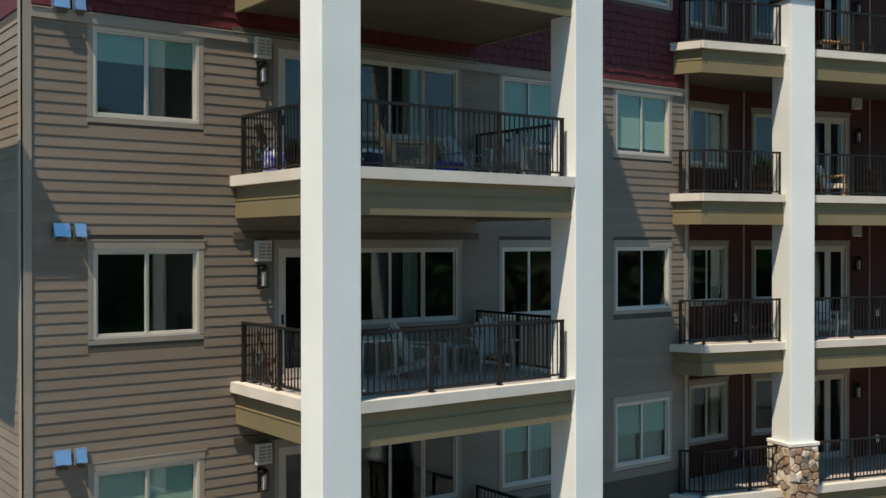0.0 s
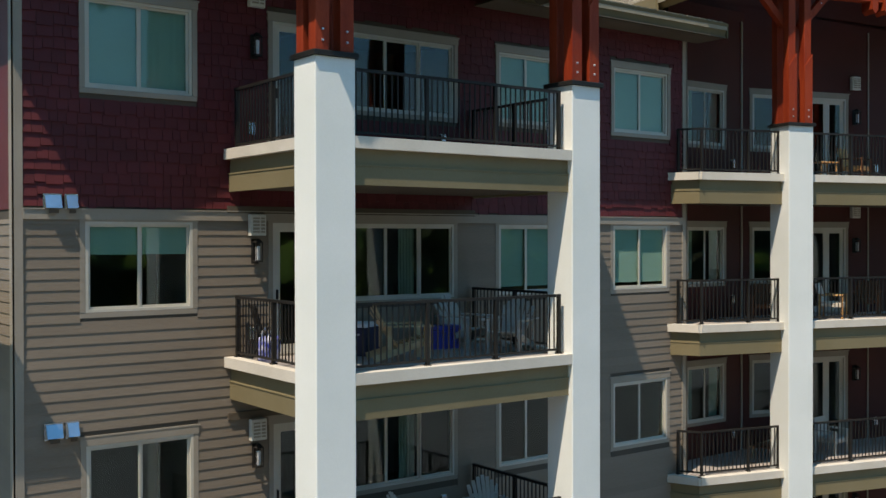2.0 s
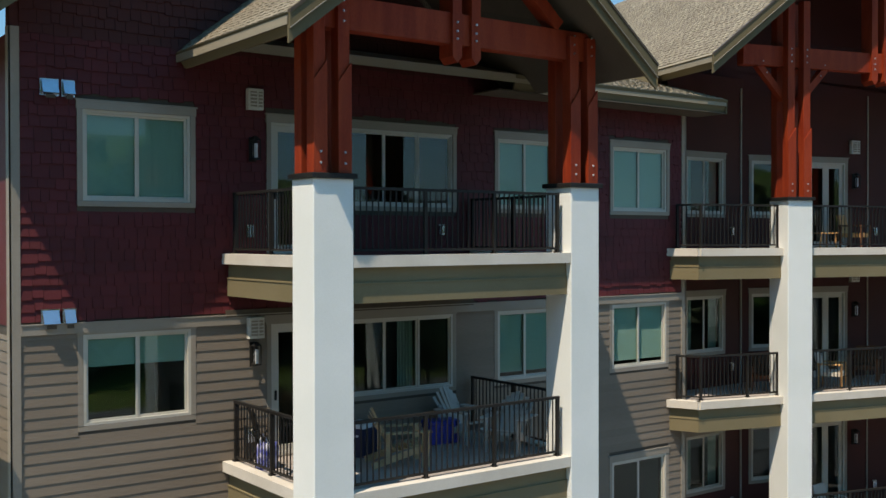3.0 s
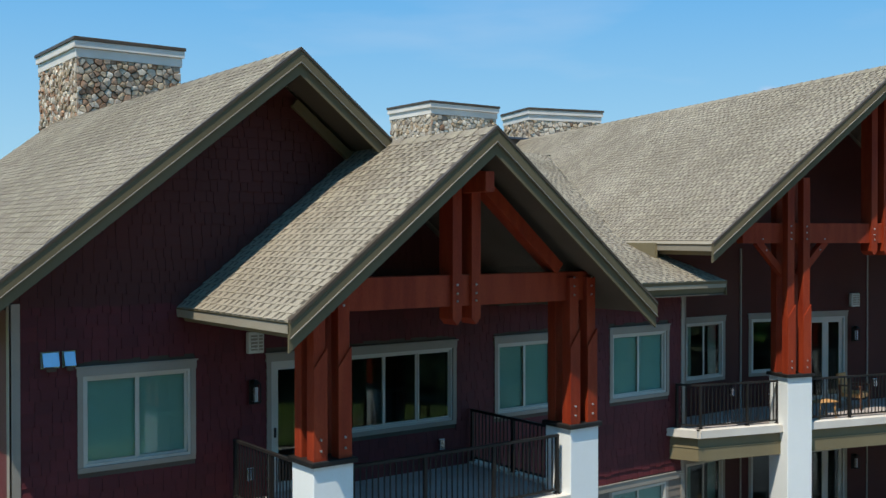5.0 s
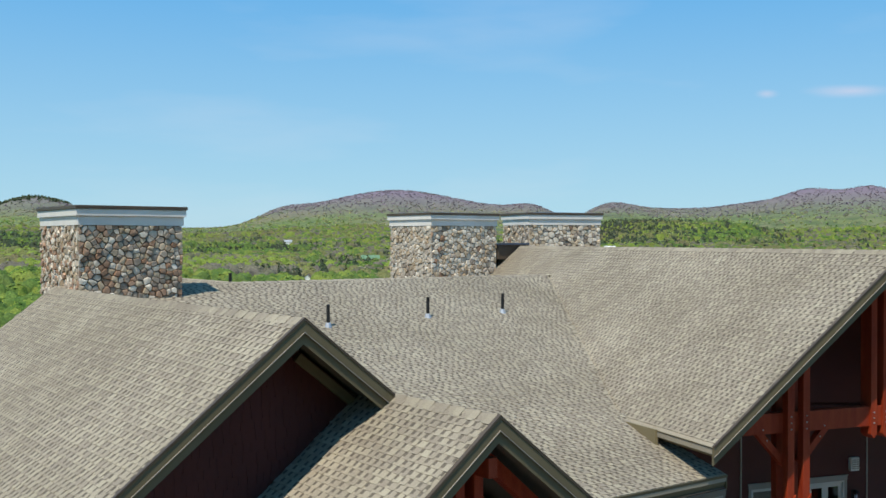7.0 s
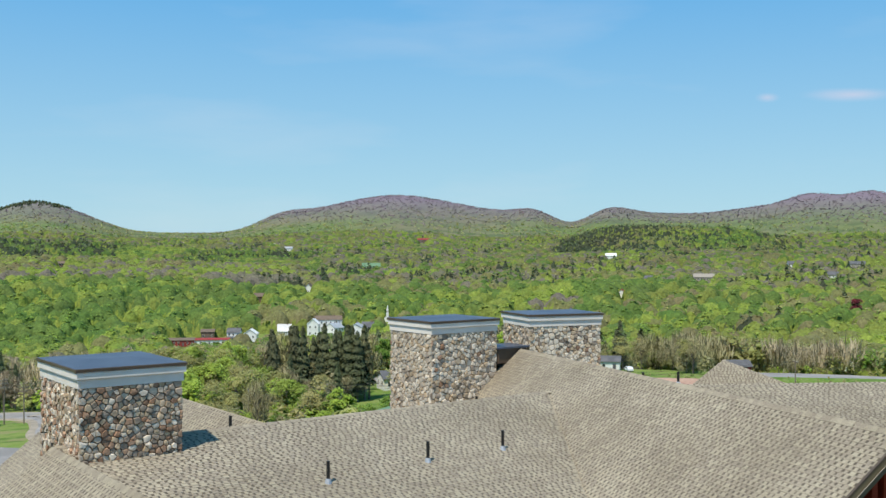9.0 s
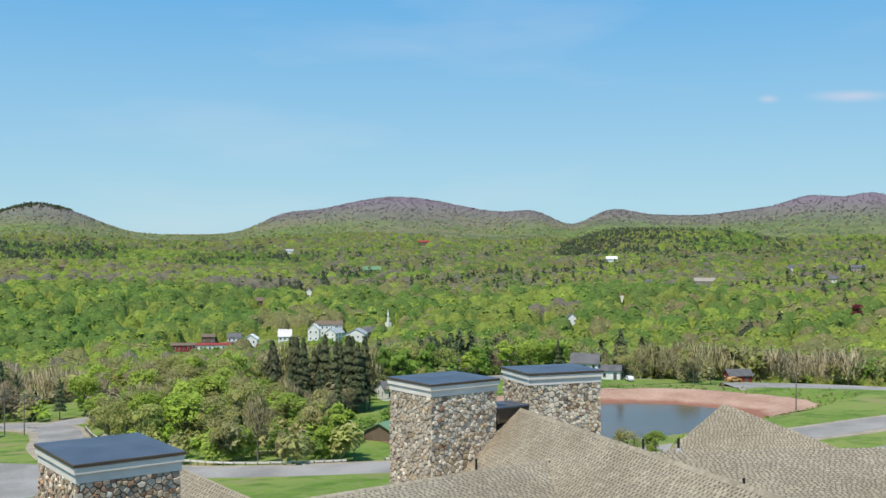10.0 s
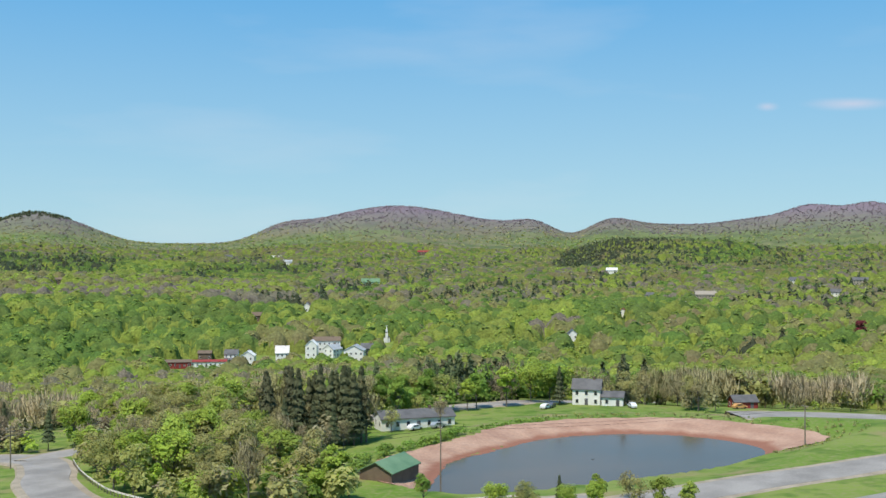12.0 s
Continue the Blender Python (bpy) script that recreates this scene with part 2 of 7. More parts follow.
# ---------------------------------------------------------------- mesh helpers
class Geo:
    """Collects vertices and faces for one mesh."""

    def __init__(self):
        self.v, self.f = [], []

    def add(self, verts, faces, m=None):
        k = len(self.v)
        self.v += [tuple(m @ Vector(p)) for p in verts] if m is not None else [tuple(p) for p in verts]
        self.f += [tuple(i + k for i in q) for q in faces]
        return self

    def box(self, a, b, m=None):
        (x0, y0, z0), (x1, y1, z1) = a, b
        return self.add([(x, y, z) for z in (z0, z1) for x, y in ((x0, y0), (x1, y0), (x1, y1), (x0, y1))],
                        [(3, 2, 1, 0), (4, 5, 6, 7), (0, 1, 5, 4), (1, 2, 6, 5), (2, 3, 7, 6), (3, 0, 4, 7)], m)

    def cbox(self, a, b, c=0.01, m=None):
        """A box with chamfered upright and top edges."""
        (x0, y0, z0), (x1, y1, z1) = a, b
        ring = lambda d, e, z: [(x0 + d, y0 + e, z), (x1 - d, y0 + e, z), (x1 - e, y0 + d, z), (x1 - e, y1 - d, z), (x1 - d, y1 - e, z), (x0 + d, y1 - e, z), (x0 + e, y1 - d, z), (x0 + e, y0 + d, z)]
        v = ring(c, 0, z0) + ring(c, 0, z1 - c) + ring(c * 1.6, c, z1)
        f = [tuple(range(7, -1, -1)), tuple(range(16, 24))]
        for r in (0, 8):
            f += [(r + i, r + (i + 1) % 8, r + 8 + (i + 1) % 8, r + 8 + i) for i in range(8)]
        return self.add(v, f, m)

    def prism(self, poly, z0, z1, m=None):
        """An upright prism over a plan polygon, given anticlockwise."""
        n = len(poly)
        v = [(x, y, z0) for x, y in poly] + [(x, y, z1) for x, y in poly]
        return self.add(v, [tuple(range(n - 1, -1, -1)), tuple(range(n, 2 * n))] + [(i, (i + 1) % n, n + (i + 1) % n, n + i) for i in range(n)], m)

    def slab(self, poly, t, m=None):
        """A sheet over 3D points, with thickness t straight down."""
        n = len(poly)
        v = list(poly) + [(x, y, z - t) for x, y, z in poly]
        return self.add(v, [tuple(range(n)), tuple(range(2 * n - 1, n - 1, -1))] + [((i + 1) % n, i, n + i, n + (i + 1) % n) for i in range(n)], m)

    def beam(self, a, b, w, h, up=(0, 0, 1), m=None):
        """A bar of w by h from a to b."""
        a, b = Vector(a), Vector(b)
        d = (b - a).normalized()
        s = d.cross(Vector(up))
        s = (s if s.length > 1e-4 else d.cross(Vector((0, 1, 0)))).normalized() * (w / 2)
        u = s.cross(d).normalized() * (h / 2)
        v = [p + i * s + j * u for p in (a, b) for i, j in ((-1, -1), (1, -1), (1, 1), (-1, 1))]
        return self.add(v, [(0, 1, 2, 3), (7, 6, 5, 4), (0, 4, 5, 1), (1, 5, 6, 2), (2, 6, 7, 3), (3, 7, 4, 0)], m)

    def tube(self, a, b, r0, r1=None, n=8, m=None, caps=True):
        r1 = r0 if r1 is None else r1
        a, b = Vector(a), Vector(b)
        d = (b - a).normalized()
        s = d.orthogonal().normalized()
        u = d.cross(s)
        v = [p + r * (math.cos(k * math.tau / n) * s + math.sin(k * math.tau / n) * u) for p, r in ((a, r0), (b, r1)) for k in range(n)]
        f = [(i, (i + 1) % n, n + (i + 1) % n, n + i) for i in range(n)]
        if caps:
            f += [tuple(range(n - 1, -1, -1)), tuple(range(n, 2 * n))]
        return self.add(v, f, m)

    def mesh(self, name, material, smooth=False):
        me = bpy.data.meshes.new(name)
        me.from_pydata(self.v, [], self.f)
        me.materials.append(material)
        if smooth:
            me.polygons.foreach_set("use_smooth", [True] * len(me.polygons))
        me.update()
        return me


def part(name, g, material, parent=None, label="", smooth=False):
    """One mesh object under a thing or a part."""
    me = g if isinstance(g, bpy.types.Mesh) else g.mesh(name, material, smooth)
    ob = new(name, me)
    ob.parent = parent
    if label:
        ob["label"] = label
    return ob


def thing(name, label, category, at=None, group="", kind=""):
    """An empty that holds the parts of a thing."""
    ob = new(name)
    ob.empty_display_size = 0.2
    if at is not None:
        ob.matrix_basis = at
    return tagged(ob, label, category, group, kind)


def structure(name, g, material, label, category):
    return tagged(part(name, g, material), label, category, kind="structure")


WING = pose(25.08, 15.61, 0, 0, 0, -15.5)
FLOORS = (0.62, 4.12, 7.62, 11.12)                    # deck level of each storey

# ---------------------------------------------------------------- ground pad level and building shell
PITCH = 0.79


def wall_with_openings(name, label, x0, x1, z0, z1, y, depth, holes, at, material=None, top=None):
    """A wall along x with its front at y, pierced by holes (x0, x1, z0, z1)."""
    xs = sorted({x0, x1, *[h[0] for h in holes], *[h[1] for h in holes]})
    zs = sorted({z0, z1, *[h[2] for h in holes], *[h[3] for h in holes]})
    g = Geo()
    for xa, xb in zip(xs, xs[1:]):
        run = None
        for za, zb in zip(zs, zs[1:]):
            inside = any(h[0] <= xa and xb <= h[1] and h[2] <= za and zb <= h[3] for h in holes)
            if not inside:
                run = (run[0], zb) if run else (za, zb)
            if run and (inside or zb == zs[-1]):
                g.box((xa, y, run[0]), (xb, y + depth, run[1]))
                run = None
    ob = structure(name, g, material or WALL, label, "wall")
    ob.matrix_basis = at
    return ob


ID = Matrix.Identity(4)
FRONT_Y = 15.30
STEP_Y = 16.25
windows = []                # (frame of reference, x0, x1, z0, z1, sashes, dressing)
HEAD, SILL = 2.32, 0.90
for fz in FLOORS:
    windows.append(("front", 5.33, 7.09, fz + SILL, fz + HEAD, 2, "blind"))
    windows.append(("front", 10.12, 12.50, fz + SILL, fz + HEAD, 3, "dark"))
    windows.append(("front", 13.64, 15.16, fz + SILL, fz + HEAD, 2, "blind"))
    windows.append(("front", 16.92, 18.68, fz + SILL, fz + HEAD, 2, "blind"))
    windows.append(("front", 8.56, 9.55, fz + 0.04, fz + HEAD, 1, "door"))
    windows.append(("step", 20.50, 21.92, fz + SILL, fz + HEAD, 2, "curtain"))
    windows.append(("wing", -2.16, -1.20, fz + SILL, fz + HEAD, 1, "dark"))
    windows.append(("wing", -0.33, 0.92, fz + 0.04, fz + HEAD, 2, "door"))
holes = {k: [(a, b, c, d) for w, a, b, c, d, *_ in windows if w == k] for k in ("front", "step", "wing")}

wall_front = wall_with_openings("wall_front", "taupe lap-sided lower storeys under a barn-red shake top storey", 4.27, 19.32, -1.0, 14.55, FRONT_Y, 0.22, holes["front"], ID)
wall_step = wall_with_openings("wall_step", "maroon panelled wall set back behind the corner balconies", 19.32, 22.66, -1.0, 14.9, STEP_Y, 0.22, holes["step"], ID, MAROON)
structure("wall_step_top", Geo().box((19.82, STEP_Y + 0.01, 14.9), (22.75, STEP_Y + 0.2, 15.55)), MAROON, "maroon wall closing up to the wing eave", "wall")
wall_wing = wall_with_openings("wall_wing", "maroon panelled wall of the wing behind its balconies", -2.50, 9.0, -1.0, 15.4, 0.0, 0.22, holes["wing"], WING, MAROON)
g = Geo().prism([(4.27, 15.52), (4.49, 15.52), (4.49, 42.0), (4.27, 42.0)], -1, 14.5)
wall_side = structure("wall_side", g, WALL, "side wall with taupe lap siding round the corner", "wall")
g = Geo().box((19.10, 15.52, -1), (19.32, 16.25, 14.5))
structure("wall_return", g, MAROON, "short maroon return wall at the corner", "wall")
g = Geo().box((4.3, 42.0, -1), (40.0, 42.2, 14.5)).box((39.8, 16, -1), (40.0, 42, 14.5))
g.prism([(40.5, 37.2), (56.4, 25.6), (57.0, 45.0)], -1, 12.1)
structure("wall_back", g, MAROON, "plain maroon rear walls closing the block", "wall")


def gable_wall(name, apex_x, apex_z, base_z, y, x0, x1, depth, material, label, at=ID):
    z = lambda x: apex_z - PITCH * abs(x - apex_x)
    pts = [(x0, base_z), (x1, base_z), (x1, z(x1)), (apex_x, apex_z), (x0, z(x0))]
    n = len(pts)
    g = Geo().add([(x, y, zz) for x, zz in pts] + [(x, y + depth, zz) for x, zz in pts],
                  [tuple(range(n)), tuple(range(2 * n - 1, n - 1, -1))] + [((i + 1) % n, i, n + i, n + (i + 1) % n) for i in range(n)])
    ob = structure(name, g, material, label, "wall")
    ob.matrix_basis = at
    return ob


AX, AZ, AY = 8.57, 18.70, 14.23          # the three gables: ridge place, ridge height, front edge
BX, BZ, BY = 10.43, 17.285, 11.42
CS, CZ, CD = -0.33, 19.76, -3.39
# maroon in place of barn red: the gable's shade is in its colour
gable_wall("wall_gable", AX, AZ - 0.25, 14.55, FRONT_Y + 0.004, 4.27, 12.9, 0.21, MAROON, "barn-red shake gable wall, coloured darker as in shade under the large roof")
gable_wall("wall_wing_gable", CS, CZ - 0.3, 15.4, 0.004, -4.9, 5.0, 0.21, MAROON, "maroon gable wall of the wing under its roof", WING)


# ---------------------------------------------------------------- roofs
def roof_plane(name, label, poly, at=ID, t=0.16):
    g = Geo().slab(poly, t)
    ob = structure(name, g, SHINGLE, label, "roof")
    ob.matrix_basis = at
    return ob


M_Y0, M_Z0, M_K = 14.43, 14.60, 0.2985
M_RY, M_RZ = 28.25, 18.72
mz = lambda y: M_Z0 + M_K * (y - M_Y0)
A_EL = 3.25
roofs = {}
za = lambda x: AZ - PITCH * abs(x - AX)
zb = lambda x: BZ - PITCH * abs(x - BX)
zc = lambda s: CZ - PITCH * abs(s - CS)
roofs["a_left"] = [(A_EL, AY, za(A_EL)), (AX, AY, AZ), (AX, 28.4, AZ), (A_EL, 28.4, za(A_EL))]
roofs["a_right"] = [(AX, AY, AZ), (10.36, AY, za(10.36)), (14.6, 22.0, za(14.6)), (10.0, 28.4, za(10.0)), (AX, 28.4, AZ)]
roofs["b_left"] = [(BX - 3.575, BY, zb(BX - 3.575)), (BX, BY, BZ), (BX, 15.6, BZ), (9.6, 15.30, zb(9.6)), (BX - 3.575, 15.30, zb(BX - 3.575))]
roofs["b_right"] = [(BX, BY, BZ), (BX + 3.61, BY, zb(BX + 3.61)), (BX + 3.61, 14.6, zb(BX + 3.61)), (BX, 24.0, BZ)]
roofs["m_front"] = [(7.5, M_Y0, M_Z0), (19.75, M_Y0, M_Z0), (19.75, 17.9, mz(17.9)), (26.75, M_RY, M_RZ), (AX, M_RY, M_RZ), (7.5, 20, mz(20))]
roofs["m_back"] = [(8.9, M_RY, M_RZ - 0.002), (27.0, M_RY, M_RZ - 0.002), (27.0, 42.5, M_RZ - 0.4 * 14.25), (8.9, 42.5, M_RZ - 0.4 * 14.25)]
LEN = 22.3
wing_roofs = {
    "c_left": [(CS - 5.46, CD, zc(CS - 5.46)), (CS, CD, CZ), (CS, CD + LEN, CZ), (CS - 7.2, CD + LEN, zc(CS - 7.2)), (CS - 7.2, 12, zc(CS - 7.2)), (CS - 5.46, 0.5, zc(CS - 5.46))],
    "c_right": [(CS, CD, CZ), (CS + 5.46, CD, zc(CS + 5.46)), (CS + 5.46, CD + LEN, zc(CS + 5.46)), (CS, CD + LEN, CZ)],
}

rng = random.Random(7)


def inside(poly, x, y):
    odd = False
    for (x0, y0), (x1, y1) in zip(poly, poly[1:] + poly[:1]):
        if (y0 > y) != (y1 > y) and x < (x1 - x0) * (y - y0) / (y1 - y0) + x0:
            odd = not odd
    return odd


def plane_axes(poly):
    """Origin, level axis, upslope axis and normal of a roof plane."""
    p = [Vector(q) for q in poly]
    nrm = (p[1] - p[0]).cross(p[2] - p[0]).normalized()
    nrm = nrm if nrm.z > 0 else -nrm
    level = Vector((0, 0, 1)).cross(nrm).normalized()
    up = nrm.cross(level).normalized()
    return p[0], level, up, nrm


TAB_V = [(-0.5, 0, 1.0), (0.5, 0, 1.0), (0.5, 1, 0.35), (-0.5, 1, 0.35), (-0.5, 0, -0.3), (0.5, 0, -0.3), (0.5, 1, -0.3), (-0.5, 1, -0.3)]
TAB_F = [(0, 1, 2, 3), (4, 5, 1, 0), (5, 6, 2, 1), (7, 4, 0, 3)]
LAP_F = [(0, 1, 2, 3), (4, 5, 1, 0)]
tab_mesh = Geo().add(TAB_V, TAB_F).mesh("shingle", SHINGLE_ONE)


def shingles(roof, poly, course=0.145, singles=0, skip=None):
    """Laid courses of laminated shingles over a roof plane: raised tabs, and laps between them with a dark shadow line
    in their colour.
    """
    o, ex, ey, n = plane_axes(poly)
    flat = [((Vector(q) - o).dot(ex), (Vector(q) - o).dot(ey)) for q in poly]
    u0, u1 = min(a for a, _ in flat), max(a for a, _ in flat)
    v0, v1 = min(b for _, b in flat), max(b for _, b in flat)
    g, lap, made = Geo(), Geo(), 0
    v = v0
    while v < v1:
        u, raised = u0 - rng.random() * 0.3, True
        while u < u1:
            w = rng.choice((0.10, 0.12, 0.14, 0.17)) if raised else rng.choice((0.06, 0.075, 0.09))
            a, b, up = u + w / 2, v, raised
            u += w
            raised = not raised
            if not (inside(flat, a - w * 0.45, b + 0.02) and inside(flat, a + w * 0.45, b + 0.02) and inside(flat, a, b + course * 0.9)):
                continue
            p = o + ex * a + ey * b
            if skip and skip(p):
                continue
            th = rng.choice((0.014, 0.018)) if up else 0.006
            m = Matrix((ex * w, ey * (course * 1.06), n * th)).transposed().to_4x4()
            m.translation = p + n * 0.004
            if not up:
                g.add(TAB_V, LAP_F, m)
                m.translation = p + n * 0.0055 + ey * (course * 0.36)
                # upper part of each lap is coloured dark as a shadow line
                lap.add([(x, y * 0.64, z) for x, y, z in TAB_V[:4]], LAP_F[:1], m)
            elif made < singles:
                ob = part("shingle", tab_mesh, None, roof)
                ob.matrix_basis = m
                made += 1
            else:
                g.add(TAB_V, TAB_F, m)
        v += course
    for name, geo, material in (("shingle_courses", g, SHINGLE), ("shingle_laps", lap, SHADOW_LINE)):
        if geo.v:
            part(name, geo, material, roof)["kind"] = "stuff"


def rake(parent, x0, z0, x1, z1, y, at=None, deep=0.42):
    """A two-step rake board below a roof's sloping edge, with a drip edge."""
    def band(name, d0, d1, ya, yb, material):
        v = [(x0, yy, z0 - d) for yy in (ya, yb) for d in (d0, d1)] + [(x1, yy, z1 - d) for yy in (ya, yb) for d in (d0, d1)]
        f = [(0, 1, 3, 2), (4, 6, 7, 5), (0, 4, 5, 1), (2, 3, 7, 6), (1, 5, 7, 3), (0, 2, 6, 4)]
        part(name, Geo().add(v, f), material, parent)
    band("drip_edge", -0.03, 0.02, y - 0.055, y + 0.02, CAPEDGE)
    band("upper_board", 0.02, deep * 0.52, y - 0.04, y + 0.03, RAKE)
    band("lower_board", deep * 0.52, deep, y - 0.008, y + 0.03, RAKE)
    # bead in a paler colour that stands for sun caught along the edge
    band("edge_bead", deep * 0.505, deep * 0.54, y - 0.056, y - 0.035, TRIM)


def roof_edges(parent, x_eave, z_eave, y0, y1, deep=0.3):
    """A level eave board along y, and a drip edge."""
    a, b = (x_eave - 0.02, z_eave - 0.01), (x_eave - 0.02 + deep * 0.7, z_eave - deep)
    v = [(x + k, y, z) for y in (y0, y1) for x, z, k in ((*a, 0), (*b, 0), (*b, 0.05), (*a, 0.05))]
    part("eave_board", Geo().add(v, [(0, 1, 2, 3), (7, 6, 5, 4), (0, 4, 5, 1), (1, 5, 6, 2), (2, 6, 7, 3), (3, 7, 4, 0)]), RAKE, parent)


roof_obs = {}
for k, label in (("a_left", "weathered grey-tan shingle slope of the large gable"), ("a_right", "shingle slope of the large gable beside the main roof"),
                 ("b_left", "weathered grey-tan shingle slope over the balcony porch"), ("b_right", "shingle slope over the balcony porch"),
                 ("m_front", "broad low shingle slope of the main roof"), ("m_back", "rear shingle slope of the main roof")):
    roof_obs[k] = roof_plane("roof_" + k, label, roofs[k])
for k, label in (("c_left", "tall shingle slope of the wing roof"), ("c_right", "far shingle slope of the wing roof")):
    roof_obs[k] = roof_plane("roof_" + k, label, wing_roofs[k], at=WING)
# a rear gable behind the main ridge, and the roofs beyond the wing
back = {"d_left": [(9.4, 28.0, 14.0), (15.25, 28.0, 18.62), (15.25, 44, 18.62), (9.4, 44, 14.0)],
        "d_right": [(15.25, 28.0, 18.62), (21.1, 28.0, 14.0), (21.1, 44, 14.0), (15.25, 44, 18.62)],
        "e_front": [(25.1, 18.2, 15.9), (39.7, 9.4, 15.9), (44.6, 17.6, 18.9), (30.0, 26.4, 18.9)],
        "e_back": [(30.0, 26.4, 18.895), (44.6, 17.6, 18.895), (49.2, 25.3, 15.9), (34.6, 34.1, 15.9)],
        "f_front": [(36.9, 38.0, 12.0), (57.2, 22.9, 12.0), (49.8, 38.4, 17.5)],
        "f_left": [(49.8, 38.4, 17.5), (58.0, 47.0, 12.0), (36.9, 38.0, 12.0)],
        "f_right": [(57.2, 22.9, 12.0), (58.0, 47.0, 12.0), (49.8, 38.4, 17.5)]}
for k, poly in back.items():
    roof_obs[k] = roof_plane("roof_" + k, "weathered shingle roof behind the wing" if k[0] in "ef" else "shingle slope of the rear gable", poly)

# ridge caps
for k, a, b, at in (("roof_ridge", (AX, AY, AZ), (AX, 28.3, AZ), ID), ("roof_ridge", (BX, BY, BZ), (BX, 14.3, BZ), ID), ("roof_ridge", (AX, M_RY, M_RZ), (26.8, M_RY, M_RZ), ID),
                    ("roof_ridge", (CS, CD, CZ), (CS, CD + LEN, CZ), WING)):
    a, b = Vector(a), Vector(b)
    k1 = PITCH if abs(a.y - b.y) > 1 else 0.3
    side = Vector((1, 0, 0)) if k1 == PITCH else Vector((0, 1, 0))
    g, n = Geo(), int((b - a).length / 0.2)
    for i in range(n):
        p, q = a.lerp(b, i / n), a.lerp(b, (i + 1.15) / n)
        lift = 0.028 - 0.006 * (i % 2)
        row = []
        for c, z in ((p, lift), (q, lift - 0.012)):
            row += [c - side * 0.15 + Vector((0, 0, z - 0.15 * k1)), c + Vector((0, 0, z)), c + side * 0.15 + Vector((0, 0, z - 0.15 * k1))]
        g.add(row, [(0, 1, 4, 3), (1, 2, 5, 4)])
    ob = structure(k, g, SHINGLE, "row of lapped shingle caps along a roof ridge", "roof ridge")
    ob.matrix_basis = at

# rake boards, eave boards, soffits
gable_edges = thing("gable_trim", "olive-drab rake boards of the large gable", "roof trim", kind="structure")
rake(gable_edges, A_EL, za(A_EL), AX, AZ, AY)
rake(gable_edges, AX, AZ, 10.36, za(10.36), AY)
roof_edges(gable_edges, A_EL, za(A_EL), AY, 28.4)
porch_edges = thing("porch_gable_trim", "olive-drab rake boards of the porch gable", "roof trim", kind="structure")
rake(porch_edges, BX - 3.575, zb(BX - 3.575), BX, BZ, BY)
rake(porch_edges, BX, BZ, BX + 3.61, zb(BX + 3.61), BY)
roof_edges(porch_edges, BX - 3.575, zb(BX - 3.575), BY, 15.28, 0.24)
wing_edges = thing("wing_gable_trim", "olive-drab rake boards of the wing gable", "roof trim", at=WING, kind="structure")
rake(wing_edges, CS - 5.46, zc(CS - 5.46), CS, CZ, CD)
rake(wing_edges, CS, CZ, CS + 5.46, zc(CS + 5.46), CD)
roof_edges(wing_edges, CS - 5.46, zc(CS - 5.46), CD, 0.45, 0.26)
main_edges = thing("main_eave_trim", "olive-drab eave board under the main roof", "roof trim", kind="structure")
v = [(x, y, z) for x in (13.4, 19.78) for y, z in ((M_Y0 - 0.02, M_Z0 - 0.01), (M_Y0 + 0.08, M_Z0 - 0.33), (M_Y0 + 0.13, M_Z0 - 0.33), (M_Y0 + 0.03, M_Z0 - 0.01))]
part("eave_board", Geo().add(v, [(3, 2, 1, 0), (4, 5, 6, 7), (1, 5, 4, 0), (2, 6, 5, 1), (3, 7, 6, 2), (0, 4, 7, 3)]), RAKE, main_edges)
v = [(19.75, M_Y0, M_Z0 - 0.01), (19.75, 17.6, mz(17.6) - 0.01), (19.75, 17.6, mz(17.6) - 0.3), (19.75, M_Y0, M_Z0 - 0.34)]
part("end_board", Geo().add(v + [(x + 0.035, y, z) for x, y, z in v], [(0, 1, 2, 3), (7, 6, 5, 4), (0, 4, 5, 1), (1, 5, 6, 2), (2, 6, 7, 3), (3, 7, 4, 0)]), RAKE, main_edges)


# the short tan board closing the wing eave above the main roof
part("eave_return", Geo().prism([(19.14, 16.05), (19.2, 16.02), (19.5, 17.5), (19.44, 17.52)], 15.0, 15.46), FASCIA, wing_edges, "tan return board").matrix_basis = WING.inverted()


def soffit(poly, label, at=ID, drop=0.17):
    g = Geo().slab([(x, y, z - drop) for x, y, z in poly], 0.02)
    ob = structure("soffit", g, SOFFIT, label, "soffit")
    ob.matrix_basis = at


soffit([(A_EL + 0.05, AY + 0.04, za(A_EL + 0.05)), (AX, AY + 0.04, AZ), (AX, 15.3, AZ), (A_EL + 0.05, 15.3, za(A_EL + 0.05))], "dark boarded soffit under the large gable")
soffit([(AX, AY + 0.04, AZ), (10.3, AY + 0.04, za(10.3)), (11.5, 15.3, za(11.5)), (AX, 15.3, AZ)], "dark boarded soffit under the large gable")
soffit([(BX - 3.53, BY + 0.04, zb(BX - 3.53)), (BX, BY + 0.04, BZ), (BX, 15.28, BZ), (BX - 3.53, 15.28, zb(BX - 3.53))], "dark boarded porch ceiling following the roof")
soffit([(BX, BY + 0.04, BZ), (BX + 3.57, BY + 0.04, zb(BX + 3.57)), (BX + 3.57, 15.28, zb(BX + 3.57)), (BX, 15.28, BZ)], "dark boarded porch ceiling following the roof")
soffit([(CS - 5.4, CD + 0.04, zc(CS - 5.4)), (CS, CD + 0.04, CZ), (CS, -0.01, CZ), (CS - 5.4, -0.01, zc(CS - 5.4))], "dark boarded ceiling under the wing gable", WING)
